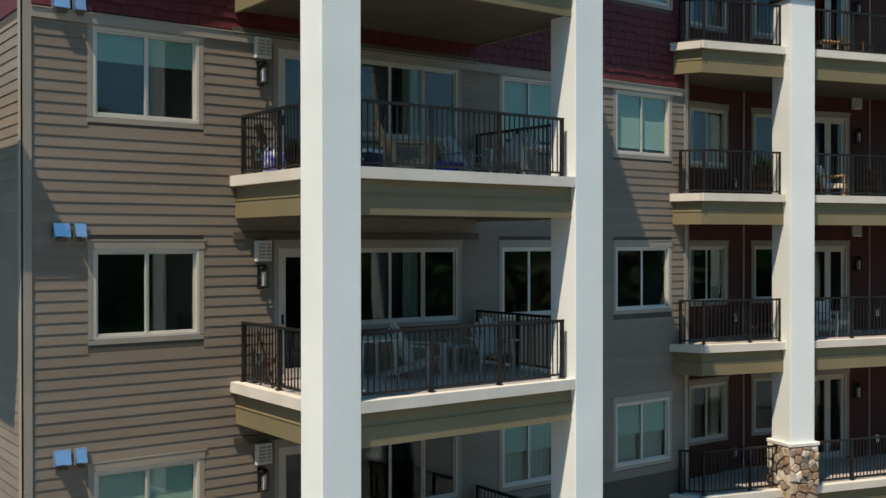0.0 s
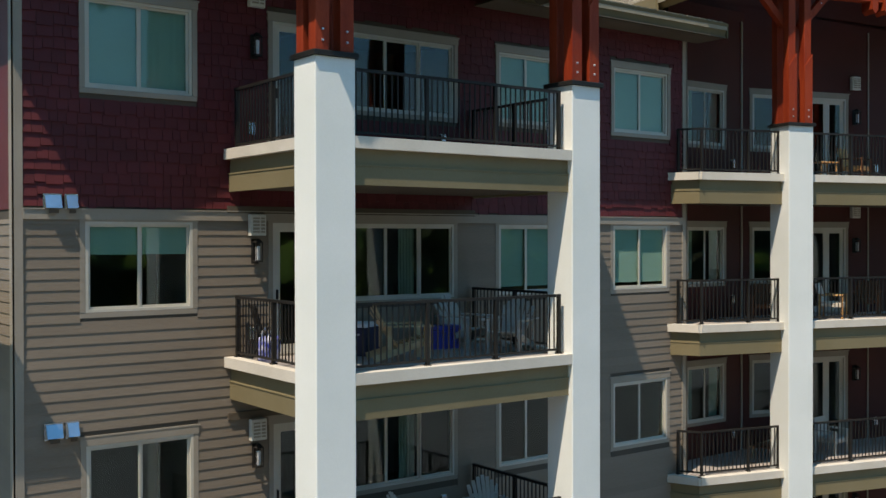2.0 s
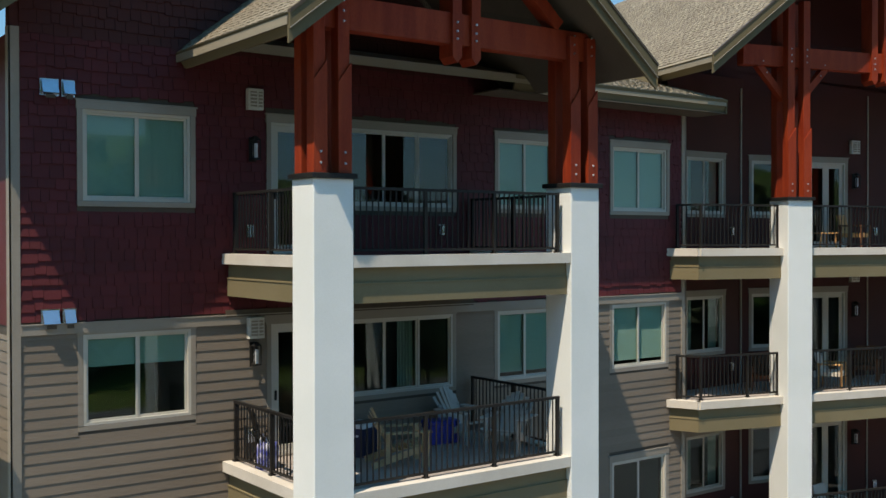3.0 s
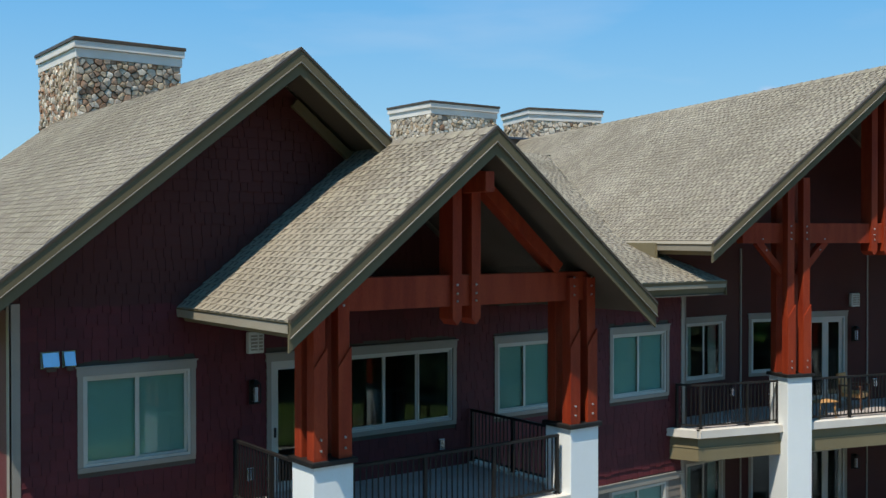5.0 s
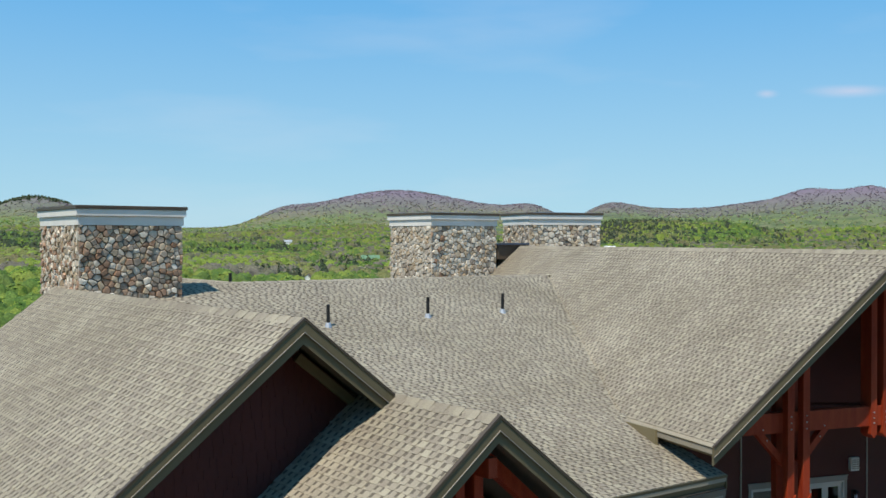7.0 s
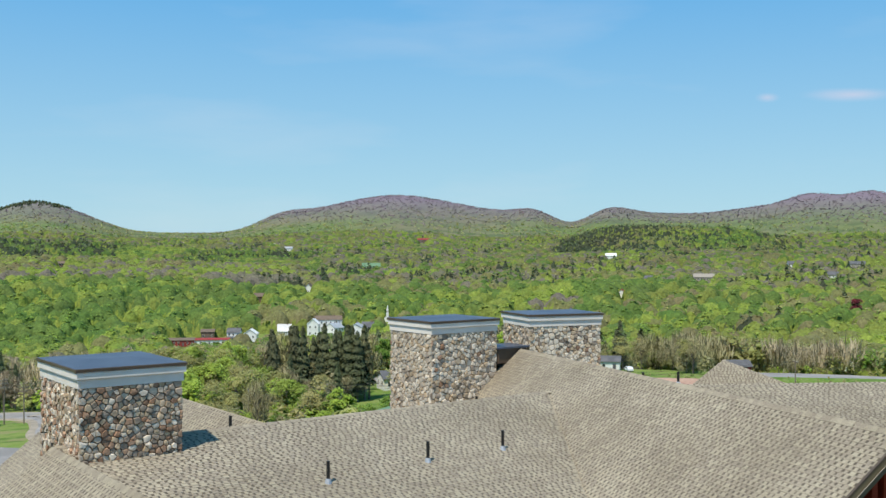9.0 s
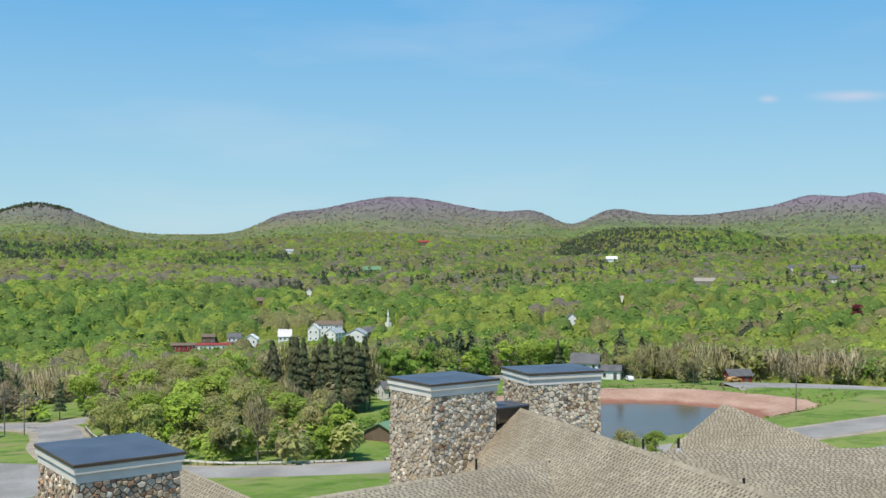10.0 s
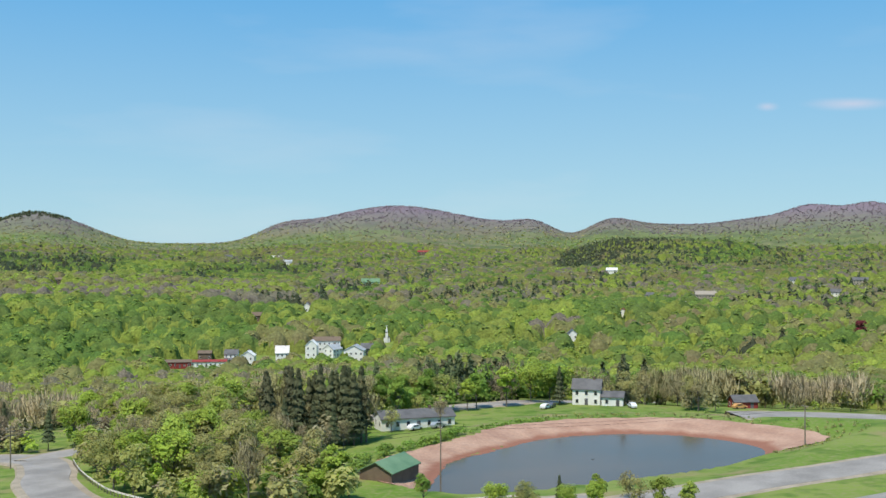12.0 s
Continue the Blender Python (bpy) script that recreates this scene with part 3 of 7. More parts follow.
soffit([(CS, CD + 0.04, CZ), (CS + 5.4, CD + 0.04, zc(CS + 5.4)), (CS + 5.4, -0.01, zc(CS + 5.4)), (CS, -0.01, CZ)], "dark boarded ceiling under the wing gable", WING)
g = Geo().box((13.0, M_Y0 + 0.03, M_Z0 - 0.33), (19.74, 15.29, M_Z0 - 0.30))
structure("soffit", g, SOFFIT, "level boarded soffit under the main eave", "soffit")
A_RAY = Geo().beam((9.0, 15.24, 17.95), (10.35, 15.24, 16.88), 0.09, 0.16)
structure("gable_frieze", A_RAY, RAKE, "pale frieze board under the gable soffit", "trim")


# ---------------------------------------------------------------- columns, trusses
def column(name, a, b, at, top=12.30, base=0.0, stone=True):
    th = thing(name, "tall square white stucco balcony column with a dark cap", "column", at, group="balcony columns")
    (x0, y0), (x1, y1) = a, b
    part("shaft", Geo().cbox((x0, y0, 1.72 if stone else -1), (x1, y1, top), 0.012), STUCCO, th)
    part("cap", Geo().cbox((x0 - 0.05, y0 - 0.05, top), (x1 + 0.05, y1 + 0.05, top + 0.075), 0.01), IRON, th, "thin dark metal cap")
    if stone:
        part("ledge", Geo().cbox((x0 - 0.09, y0 - 0.09, 1.72), (x1 + 0.09, y1 + 0.09, 1.80), 0.015), CAPWHITE, th)
        part("base", Geo().box((x0 - 0.03, y0 - 0.03, -1), (x1 + 0.03, y1 + 0.03, 1.72)), MORTAR, th, "grey mortar core of the stone base")
    return th


COL_A, COL_B = ((7.575, 12.04), (8.245, 12.68)), ((12.595, 12.04), (13.265, 12.68))
COL_C, COL_D = ((-3.24, -2.77), (-2.53, -2.09)), ((1.86, -2.77), (2.57, -2.09))
col_a = column("balcony_column", *COL_A, ID)
col_b = column("balcony_column", *COL_B, ID)
col_c = column("balcony_column", *COL_C, WING)
col_d = column("balcony_column", *COL_D, WING)


def bolts(parent, spots, r=0.022):
    for x, y, z in spots:
        part("bolt", Geo().tube((x, y, z), (x, y - 0.02, z), r, r * 0.7, 7), BOLT, parent)


def truss(name, at, x0, x1, kx, y, tie, top, post_tops, cols, brace_side, label):
    """A timber porch frame: post clusters, a tie beam, paired king posts, braces and steel bolts."""
    th = thing(name, label, "timber truss", at, group="timber porch frames")
    for (a, b) in cols:
        (xa, ya), (xb, yb) = a, b
        xa, xb, ya, yb = xa + 0.03, xb - 0.03, ya + 0.05, yb - 0.02
        for px in (xa, xb - 0.2):
            for py in (ya, yb - 0.2):
                part("post", Geo().cbox((px, py, 12.37), (px + 0.2, py + 0.2, post_tops), 0.008), TIMBER, th)
            # a raked cheek board widens the foot
            v = [(px - 0.012, ya - 0.035, 12.37), (px + 0.212, ya - 0.035, 12.37), (px + 0.212, ya - 0.035, 14.0), (px - 0.012, ya - 0.035, 13.7)]
            part("cheek_board", Geo().add(v + [(p[0], ya, p[2]) for p in v], [(0, 1, 2, 3), (7, 6, 5, 4), (0, 4, 5, 1), (1, 5, 6, 2), (2, 6, 7, 3), (3, 7, 4, 0)]), TIMBER, th)
            bolts(th, [(px + 0.1, ya - 0.035, z) for z in (12.52, 12.68)])
            bolts(th, [(px + 0.1, ya, z) for z in (tie[0] + 0.1, tie[0] + 0.25, tie[0] + 0.4)], 0.02)
    part("tie_beam", Geo().cbox((x0, y, tie[0]), (x1, y + 0.24, tie[1]), 0.012), TIMBER, th)
    for s in (-1, 1):
        kxa = kx + s * 0.19
        g = Geo()
        v = [(kxa - 0.09, 0, tie[0] - 0.20), (kxa, 0, tie[0] - 0.30), (kxa + 0.09, 0, tie[0] - 0.20), (kxa + 0.09, 0, top), (kxa - 0.09, 0, top)]
        n = 5
        g.add([(a, y - 0.06, c) for a, _, c in v] + [(a, y + 0.30, c) for a, _, c in v], [tuple(range(n)), tuple(range(2 * n - 1, n - 1, -1))] + [((i + 1) % n, i, n + i, n + (i + 1) % n) for i in range(n)])
        part("king_post", g, TIMBER, th)
        bolts(th, [(kxa, y - 0.06, tie[0] + d) for d in (0.08, 0.2, 0.34)])
    half = (x1 - x0) / 2
    for s in (-1, 1):
        if brace_side == "up":
            part("strut", Geo().beam((kx + s * (half - 0.75), y + 0.12, tie[1] + 0.05), (kx + s * 0.3, y + 0.12, top - 0.3), 0.22, 0.26, (0, 1, 0)), TIMBER, th)
        for (a, b) in cols:
            mid = (a[0] + b[0]) / 2
            if brace_side == "knee":
                part("knee_brace", Geo().beam((mid + s * 0.98, y + 0.12, tie[0] + 0.03), (mid + s * 0.24, y + 0.12, tie[0] - 0.75), 0.16, 0.16, (0, 1, 0)), TIMBER, th)
                bolts(th, [(mid + s * 0.9, y, tie[0] + 0.1), (mid + s * 0.78, y + 0.02, tie[0] - 0.16)], 0.018)
    g = Geo()
    for i in range(int((x1 - x0 - 1.6) / 0.035)):
        x = x0 + 0.8 + i * 0.035
        if abs(x - kx) > 0.35:
            g.beam((x, y + 0.10, tie[1]), (x + 0.008, y + 0.07, tie[1] + 0.11), 0.004, 0.004)
    part("bird_spikes", g, IRON, th, "thin dark bird spikes")["kind"] = "stuff"
    return th


truss("porch_frame", ID, 7.62, 13.24, BX - 0.02, 12.18, (14.50, 15.00), 16.85, 14.9, (COL_A, COL_B), "up", "red-stained timber porch truss on paired posts with steel bolts")
truss("wing_porch_frame", WING, -4.35, 3.7, CS, -2.55, (15.45, 15.93), 19.1, 17.0, (COL_C, COL_D), "knee", "red-stained timber truss of the wing with knee braces and steel bolts")
part("purlin_end", Geo().cbox((BX - 0.09, 11.55, 16.3), (BX + 0.09, 12.2, 16.62), 0.01), TIMBER, bpy.data.objects["porch_frame"])


# ---------------------------------------------------------------- balconies
def balcony(name, label, at, poly, fz, edges, group):
    """A deck slab with a pale projecting edge, olive board fascias and a soffit."""
    th = thing(name, label, "balcony", at, group=group)
    part("deck", Geo().prism(poly, fz - 0.10, fz), DECK, th, "grey boarded deck")
    part("core", Geo().prism(poly, fz - 0.62, fz - 0.104), SOFFIT, th, "brown boarded underside")
    for a, b in edges:
        a, b = Vector((*a, 0)), Vector((*b, 0))
        d = (b - a).normalized()
        nrm = Vector((d.y, -d.x, 0))
        def strip(n, z0, z1, o0, o1, material):
            p = [a + nrm * o0, b + nrm * o0, b + nrm * o1 + d * o1 * 0.9, a + nrm * o1 - d * o1 * 0.9]
            part(n, Geo().prism([(p[3].x, p[3].y), (p[2].x, p[2].y), (p[1].x, p[1].y), (p[0].x, p[0].y)], z0, z1), material, th)
        strip("slab_edge", fz - 0.12, fz + 0.055, -0.10, 0.115, LIP)
        strip("upper_fascia", fz - 0.36, fz - 0.124, -0.04, 0.005, FASCIA)
        strip("lower_fascia", fz - 0.66, fz - 0.37, -0.04, 0.022, FASCIA)
        strip("fascia_bead", fz - 0.372, fz - 0.352, -0.02, 0.034, FASCIA)
    return th


BAL = [(7.76, 12.16), (13.0, 12.16), (13.0, 15.29), (7.76, 15.29)]
to_wing = WING.inverted()
wl2 = lambda x, y: tuple((to_wing @ Vector((x, y, 0)))[:2])
BALC_L = [wl2(18.82, 15.29), (-5.53, -2.50), (6.0, -2.50), (6.0, -0.01), (-2.5, -0.01), wl2(22.6, 16.24), wl2(19.33, 16.24), wl2(19.33, 15.29)]
for i, fz in enumerate(FLOORS):
    balcony("balcony", "projecting balcony with a cream edge and olive fascia boards", ID, BAL, fz, [((7.76, 15.26), (7.76, 12.16)), ((8.26, 12.16), (12.60, 12.16)), ((13.0, 12.70), (13.0, 15.26))], "front balconies")
    balcony("wing_balcony", "angled wing balcony with a cream edge and olive fascia boards", WING, BALC_L, fz, [(BALC_L[0], BALC_L[1]), (BALC_L[1], (-3.22, -2.50)), ((-2.55, -2.50), (1.90, -2.50)), ((2.55, -2.50), (6.0, -2.50))], "wing balconies")

# an unseen slab added round the corner, only to throw the siding's shadow
unseen_shade_slab = thing("unseen_shade_slab", "thin flat slab with an olive edge, added unseen to shade the siding", "canopy")
part("slab", Geo().prism([(1.6, 14.68), (3.70, 14.68), (3.70, 17.2), (4.25, 17.2), (4.25, 18.6), (1.6, 18.6)], 9.04, 9.18), SOFFIT, unseen_shade_slab)
part("edge", Geo().box((1.6, 14.65, 9.02), (3.73, 14.68, 9.20)), FASCIA, unseen_shade_slab)

# ---------------------------------------------------------------- railings
bal_mesh = Geo().box((-0.5, -0.5, 0), (0.5, 0.5, 1)).mesh("baluster", IRON)


def railing(name, at, runs, fz, group):
    """Black metal railing: posts, top rail, bottom rail and upright balusters."""
    th = thing(name, "black metal balcony railing with slim upright balusters", "railing", at, group=group)
    H = 1.06
    for a, b, posts in runs:
        a, b = Vector((*a, fz)), Vector((*b, fz))
        ln, d = (b - a).length, (b - a).normalized()
        part("top_rail", Geo().beam(a + Vector((0, 0, H)) - d * 0.03, b + Vector((0, 0, H)) + d * 0.03, 0.06, 0.045), IRON, th)
        part("bottom_rail", Geo().beam(a + Vector((0, 0, 0.13)), b + Vector((0, 0, 0.13)), 0.035, 0.035), IRON, th)
        for s in posts:
            p = a + d * (s * ln)
            ob = part("post", bal_mesh, None, th)
            ob.matrix_basis = Matrix.Translation(p + Vector((0, 0, 0.056))) @ Matrix.Diagonal((0.055, 0.055, H - 0.06, 1))
            part("foot", Geo().cbox((p.x - 0.05, p.y - 0.05, fz + 0.056), (p.x + 0.05, p.y + 0.05, fz + 0.075), 0.005), IRON, th)
        n = int(ln / 0.105)
        for i in range(1, n):
            p = a + d * (i * ln / n)
            ob = part("baluster", bal_mesh, None, th)
            ob.matrix_basis = Matrix.Translation(p + Vector((0, 0, 0.13))) @ Matrix.Diagonal((0.018, 0.018, H - 0.14, 1))
    return th


for fz in FLOORS:
    railing("railing", ID, [((7.83, 15.16), (7.83, 12.70), (0, 0.53, 0.98)), ((8.27, 12.24), (12.46, 12.24), (0.0, 0.335, 0.665, 1.0)), ((12.93, 12.72), (12.93, 15.2), (0.0, 0.5, 1.0))], fz, "front railings")
    e0, e1 = Vector((*BALC_L[0], 0)), Vector((*BALC_L[1], 0))
    f0 = e0.lerp(e1, 0.12)
    railing("wing_railing", WING, [((f0.x + 0.10, f0.y), (-5.40, -2.40), (0.0,)), ((-5.40, -2.40), (-3.24, -2.40), (0.0, 0.6, 1.0)), ((-2.52, -2.40), (1.85, -2.40), (0.0, 0.33, 0.66, 1.0))], fz, "wing railings")

# ---------------------------------------------------------------- windows
BASES = {"front": Matrix.Translation((0, FRONT_Y, 0)), "step": Matrix.Translation((0, STEP_Y, 0)), "wing": WING.copy()}
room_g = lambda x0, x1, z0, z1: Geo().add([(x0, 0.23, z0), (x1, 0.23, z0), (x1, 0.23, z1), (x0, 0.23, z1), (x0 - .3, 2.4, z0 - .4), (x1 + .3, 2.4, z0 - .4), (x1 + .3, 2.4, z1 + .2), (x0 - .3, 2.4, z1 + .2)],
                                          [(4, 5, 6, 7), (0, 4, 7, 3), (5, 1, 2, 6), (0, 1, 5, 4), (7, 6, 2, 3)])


def window(i, base, x0, x1, z0, z1, sashes, dress, floor):
    """Cased vinyl window or glazed door: casing, cornice, sill, frame, sashes with panes, and what hangs behind."""
    door = dress == "door"
    red_top = base == "front" and floor == 3
    w = thing(("door_" if door else "window_") + str(i), ("glazed balcony door in an almond frame with beige casing" if door else "almond vinyl slider window in beige casing, ")
              + ("" if door else {"blind": "with a pale roller blind", "dark": "with a dark room behind", "curtain": "with a pale curtain"}[dress]), "door" if door else "window", BASES[base], kind="structure")
    c = 0.085
    e = 0.022 if red_top else 0.0          # casings stand out past the thicker shakes
    part("head_casing", Geo().cbox((x0 - c - 0.015, -0.024 - e, z1), (x1 + c + 0.015, 0.03, z1 + 0.13), 0.006).box((x0 - c - 0.03, -0.03 - e, z1 + 0.13), (x1 + c + 0.04, 0.03, z1 + 0.155)), TRIM, w)
    for xa, xb in ((x0 - c, x0), (x1, x1 + c)):
        part("side_casing", Geo().box((xa, -0.016 - e, z0), (xb, 0.03, z1)), TRIM, w)
    if not door:
        part("sill", Geo().cbox((x0 - c, -0.012 - e, z0 - 0.085), (x1 + c, 0.03, z0), 0.006), TRIM, w)
    f = 0.045
    g = Geo().box((x0, -0.012, z0), (x0 + f, 0.11, z1)).box((x1 - f, -0.012, z0), (x1, 0.11, z1)).box((x0 + f, -0.012, z0), (x1 - f, 0.11, z0 + f)).box((x0 + f, -0.012, z1 - f), (x1 - f, 0.11, z1))
    part("frame", g, FRAME, w)
    n = sashes
    step = (x1 - x0 - 2 * f) / n
    for k in range(n):
        a, b = x0 + f + k * step, x0 + f + (k + 1) * step
        yy = 0.02 + 0.022 * (k % 2)
        q = 0.11 if door else 0.038
        sash = part("sash", Geo().box((a, yy, z0 + f), (a + q, yy + 0.035, z1 - f)).box((b - q, yy, z0 + f), (b, yy + 0.035, z1 - f)).box((a + q, yy, z0 + f), (b - q, yy + 0.035, z0 + f + q)).box((a + q, yy, z1 - f - q), (b - q, yy + 0.035, z1 - f)), FRAME, w)
        pane = part("pane", Geo().box((a + q - .004, yy + 0.012, z0 + f + q - .004), (b - q + .004, yy + 0.018, z1 - f - q + .004)), GLASS, sash, "clear glass pane")
        pane.visible_shadow = False
        r2 = random.Random(i * 7 + k)
        zb0 = z0 + f
        if dress == "blind":
            drop = {3: 1.0, 2: 0.38 if base == "front" and x0 < 6 else 0.92, 1: 0.0 if x0 < 17 else 0.15, 0: 0.55}[floor]
            if drop:
                part("blind", Geo().box((a + 0.02, 0.082 + 0.008 * k, zb0 + (z1 - zb0) * (1 - drop)), (b - 0.02, 0.087 + 0.008 * k, z1 - 0.04)), BLIND, w, "pale green-grey roller blind")
        if dress == "curtain" or (dress == "dark" and n == 3 and k == 1 and floor in (1, 2)) or (dress == "blind" and floor == 0):
            wide = 0.5 if dress != "blind" else 0.95
            cg = Geo()
            m = 10
            xs = [a + 0.03 + (b - a - 0.06) * (1 - wide if k % 2 else 0) + (b - a - 0.06) * wide * t / m for t in range(m + 1)]
            v = [(xx, 0.17 + 0.02 * (t % 2), zz) for zz in (zb0, z1) for t, xx in enumerate(xs)]
            cg.add(v + [(p[0], p[1] + 0.006, p[2]) for p in v], [(t, t + 1, m + 2 + t, m + 1 + t) for t in range(m)] + [(2 * m + 2 + t + 1, 2 * m + 2 + t, 3 * m + 3 + t, 3 * m + 4 + t) for t in range(m)])
            part("curtain", cg, CURTAIN, w, "pale grey pleated curtain")
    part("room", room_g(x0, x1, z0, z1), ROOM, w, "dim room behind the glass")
    if door:
        part("handle", Geo().cbox((x0 + f + 0.03, -0.02, z0 + 0.95), (x0 + f + 0.06, 0.02, z0 + 1.12), 0.004), IRON, w, "dark door handle")
        part("threshold", Geo().cbox((x0, -0.05, z0 - 0.035), (x1, 0.1, z0), 0.006), TRIM, w)
    return w


for i, (base, x0, x1, z0, z1, sashes, dress) in enumerate(windows):
    window(i + 1, base, x0, x1, z0, z1, sashes, dress, i // 8)

# ---------------------------------------------------------------- corner boards, belts, battens
BELT = (9.97, 10.12)
g = Geo().box((4.245, 15.268, -1), (4.40, 15.30, 14.6)).box((4.238, 15.268, -1), (4.27, 15.42, 14.6))
structure("trim_corner", g, TRIM, "beige corner boards", "trim")
g = Geo().box((19.19, 15.268, -1), (19.345, 15.30, 14.3)).box((19.32, 15.268, -1), (19.352, 15.40, 14.3))
structure("trim_corner", g, TRIM, "beige corner boards", "trim")
g = Geo().box((4.40, 15.255, BELT[0]), (19.19, 15.30, BELT[1])).box((4.40, 15.24, BELT[1]), (19.19, 15.30, BELT[1] + 0.02))
structure("trim_belt", g, TRIM, "beige belt board between siding and shakes", "trim")
g = Geo().box((22.60, STEP_Y - 0.03, -1), (22.65, STEP_Y, 15.3))
structure("trim_batten", g, TRIM, "pale upright joint batten", "trim")
for s in (1.70, 4.6):
    g = Geo().box((s - 0.02, -0.02, -1), (s + 0.02, 0, 15.3))
    structure("trim_batten", g, TRIM, "pale upright joint batten", "trim").matrix_basis = WING
for fz in FLOORS:
    g = Geo().box((7.7, 15.25, fz - 1.02), (13.0, 15.296, fz - 0.9))
    if fz > 4:
        structure("trim_ledger", g, SOFFIT, "brown ledger board under a balcony", "trim")

# ---------------------------------------------------------------- lap siding and shakes
lap_v = [(0, 0, 0), (1, 0, 0), (1, 1, 1), (0, 1, 1), (0, 1, 0), (1, 1, 0)]
lap_f = [(0, 1, 2, 3), (4, 5, 1, 0), (0, 3, 4), (1, 5, 2)]
lap_mesh = Geo().add(lap_v, lap_f).mesh("lap_board", SIDING)
EXPO = 0.170


def spans(x0, x1, z0, z1, blocks):
    """The stretches of a course left clear by openings and trim."""
    cut = sorted((a, b) for a, b, c, d in blocks if c < z1 - 0.01 and d > z0 + 0.01)
    out, x = [], x0
    for a, b in cut:
        if a > x:
            out.append((x, min(a, x1)))
        x = max(x, b)
    if x < x1:
        out.append((x, x1))
    return [(a, b) for a, b in out if b - a > 0.03]


front_blocks = [(a - 0.084, b + 0.084, c - (0.084 if d != "door" else 0), e + 0.15) for w, a, b, c, e, s, d in windows if w == "front"]
z = 1.23
k = 0
while z < BELT[0] - 0.02:
    top = min(z + EXPO + 0.012, BELT[0])
    for a, b in spans(4.40, 19.19, z, top, front_blocks):
        ob = part("lap_board", lap_mesh, None, wall_front)
        ob.matrix_basis = Matrix.Translation((a, 15.286, z)) @ Matrix.Diagonal((b - a, 0.013, top - z, 1))
    ob = part("lap_board", lap_mesh, None, wall_side)
    ob.matrix_basis = Matrix.Translation((4.253, 20.0, z)) @ pose(0, 0, 0, 0, 0, -90) @ Matrix.Diagonal((4.6, 0.016, top - z, 1))
    z += EXPO
g = Geo().box((4.255, 15.42, 10.12), (4.27, 42, 14.5))
structure("wall_side_top", g, RED, "barn-red shakes on the side wall", "wall")

shake_v = [(-0.5, 0, 0), (0.5, 0, 0), (0.5, 1, 1), (-0.5, 1, 1), (-0.5, 1, 0), (0.5, 1, 0)]
shake_f = [(0, 1, 2, 3), (4, 5, 1, 0), (0, 3, 4), (1, 5, 2)]
shake_mesh = Geo().add(shake_v, shake_f).mesh("shake", RED)


def shakes(parent, x0, x1, z0, z1, y, blocks, clip=None, singles=300, material=None):
    """Staggered shakes on a wall: single ones first, the rest joined."""
    g, made, z, row = Geo(), 0, z0, 0
    while z < z1:
        for a, b in spans(x0, x1, z, z + 0.18, blocks):
            x = a
            while x < b - 0.02:
                w = min(rng.choice((0.13, 0.17, 0.21, 0.26)), b - x)
                jut = rng.choice((0.0, 0.0, 0.018, 0.035))
                m = Matrix.Translation((x + w / 2, y - 0.030, z - jut)) @ Matrix.Diagonal((w - 0.006, 0.029, 0.205 + jut, 1))
                x += w
                if clip and not clip(x - w / 2, z + 0.2):
                    continue
                if made < singles:
                    part("shake", shake_mesh, None, parent).matrix_basis = m
                    made += 1
                else:
                    g.add(shake_v, shake_f, m)
        z += 0.185
        row += 1
    part("shake_courses", g, material or RED, parent)["kind"] = "stuff"


shakes(wall_front, 4.40, 19.19, 10.17, 14.5, 15.30, front_blocks)
# gable shakes take the darker maroon too, as a shaded barn red
shakes(bpy.data.objects["wall_gable"], 4.40, 12.8, 14.53, 18.3, 15.304, [], lambda x, z: z < za(x) - 0.3, 0, MAROON)


# ---------------------------------------------------------------- roof coverings
shingles(roof_obs["a_left"], roofs["a_left"], skip=lambda p: p.y > 27.0 and p.x > 8.8)
shingles(roof_obs["b_left"], roofs["b_left"], singles=300)
shingles(roof_obs["b_right"], roofs["b_right"])
shingles(roof_obs["m_front"], roofs["m_front"], skip=lambda p: p.z < za(p.x) - 0.1 if p.x < 14 else False)
shingles(roof_obs["c_left"], wing_roofs["c_left"], skip=lambda p: p.y > 4 and p.z < M_Z0)
shingles(roof_obs["d_left"], back["d_left"])
shingles(roof_obs["e_front"], back["e_front"])
shingles(roof_obs["f_front"], back["f_front"])


# ---------------------------------------------------------------- chimneys of river stone
def cells(w, h, size, r):
    """Irregular stone outlines filling a w by h face."""
    pts, tries = [], 0
    while tries < 60 * w * h / size ** 2:
        tries += 1
        x, y, gap = r.uniform(0, w), r.uniform(0, h), size * r.choice((0.5, 0.65, 0.9, 1.35))
        if all(((x - a) * 0.85) ** 2 + (y - b) ** 2 > (0.5 * (gap + c)) ** 2 for a, b, c in pts):
            pts.append((x, y, gap))
    pts = [(x, y) for x, y, _ in pts]
    out = []
    for i, (px, py) in enumerate(pts):
        poly = [(0, 0), (w, 0), (w, h), (0, h)]
        for k, (qx, qy) in enumerate(pts):
            if k == i or abs(qx - px) > 3 * size or abs(qy - py) > 3 * size:
                continue
            mx, my, nx, ny_ = (px + qx) / 2, (py + qy) / 2, qx - px, qy - py
            cut = []
            for (ax, ay), (bx, by) in zip(poly, poly[1:] + poly[:1]):
                da, db = (ax - mx) * nx + (ay - my) * ny_, (bx - mx) * nx + (by - my) * ny_
                if da <= 0:
                    cut.append((ax, ay))
                if da * db < 0:
                    t = da / (da - db)
                    cut.append((ax + (bx - ax) * t, ay + (by - ay) * t))
            poly = cut
            if len(poly) < 3:
                break
        if len(poly) >= 3:
            out.append(poly)
    return out


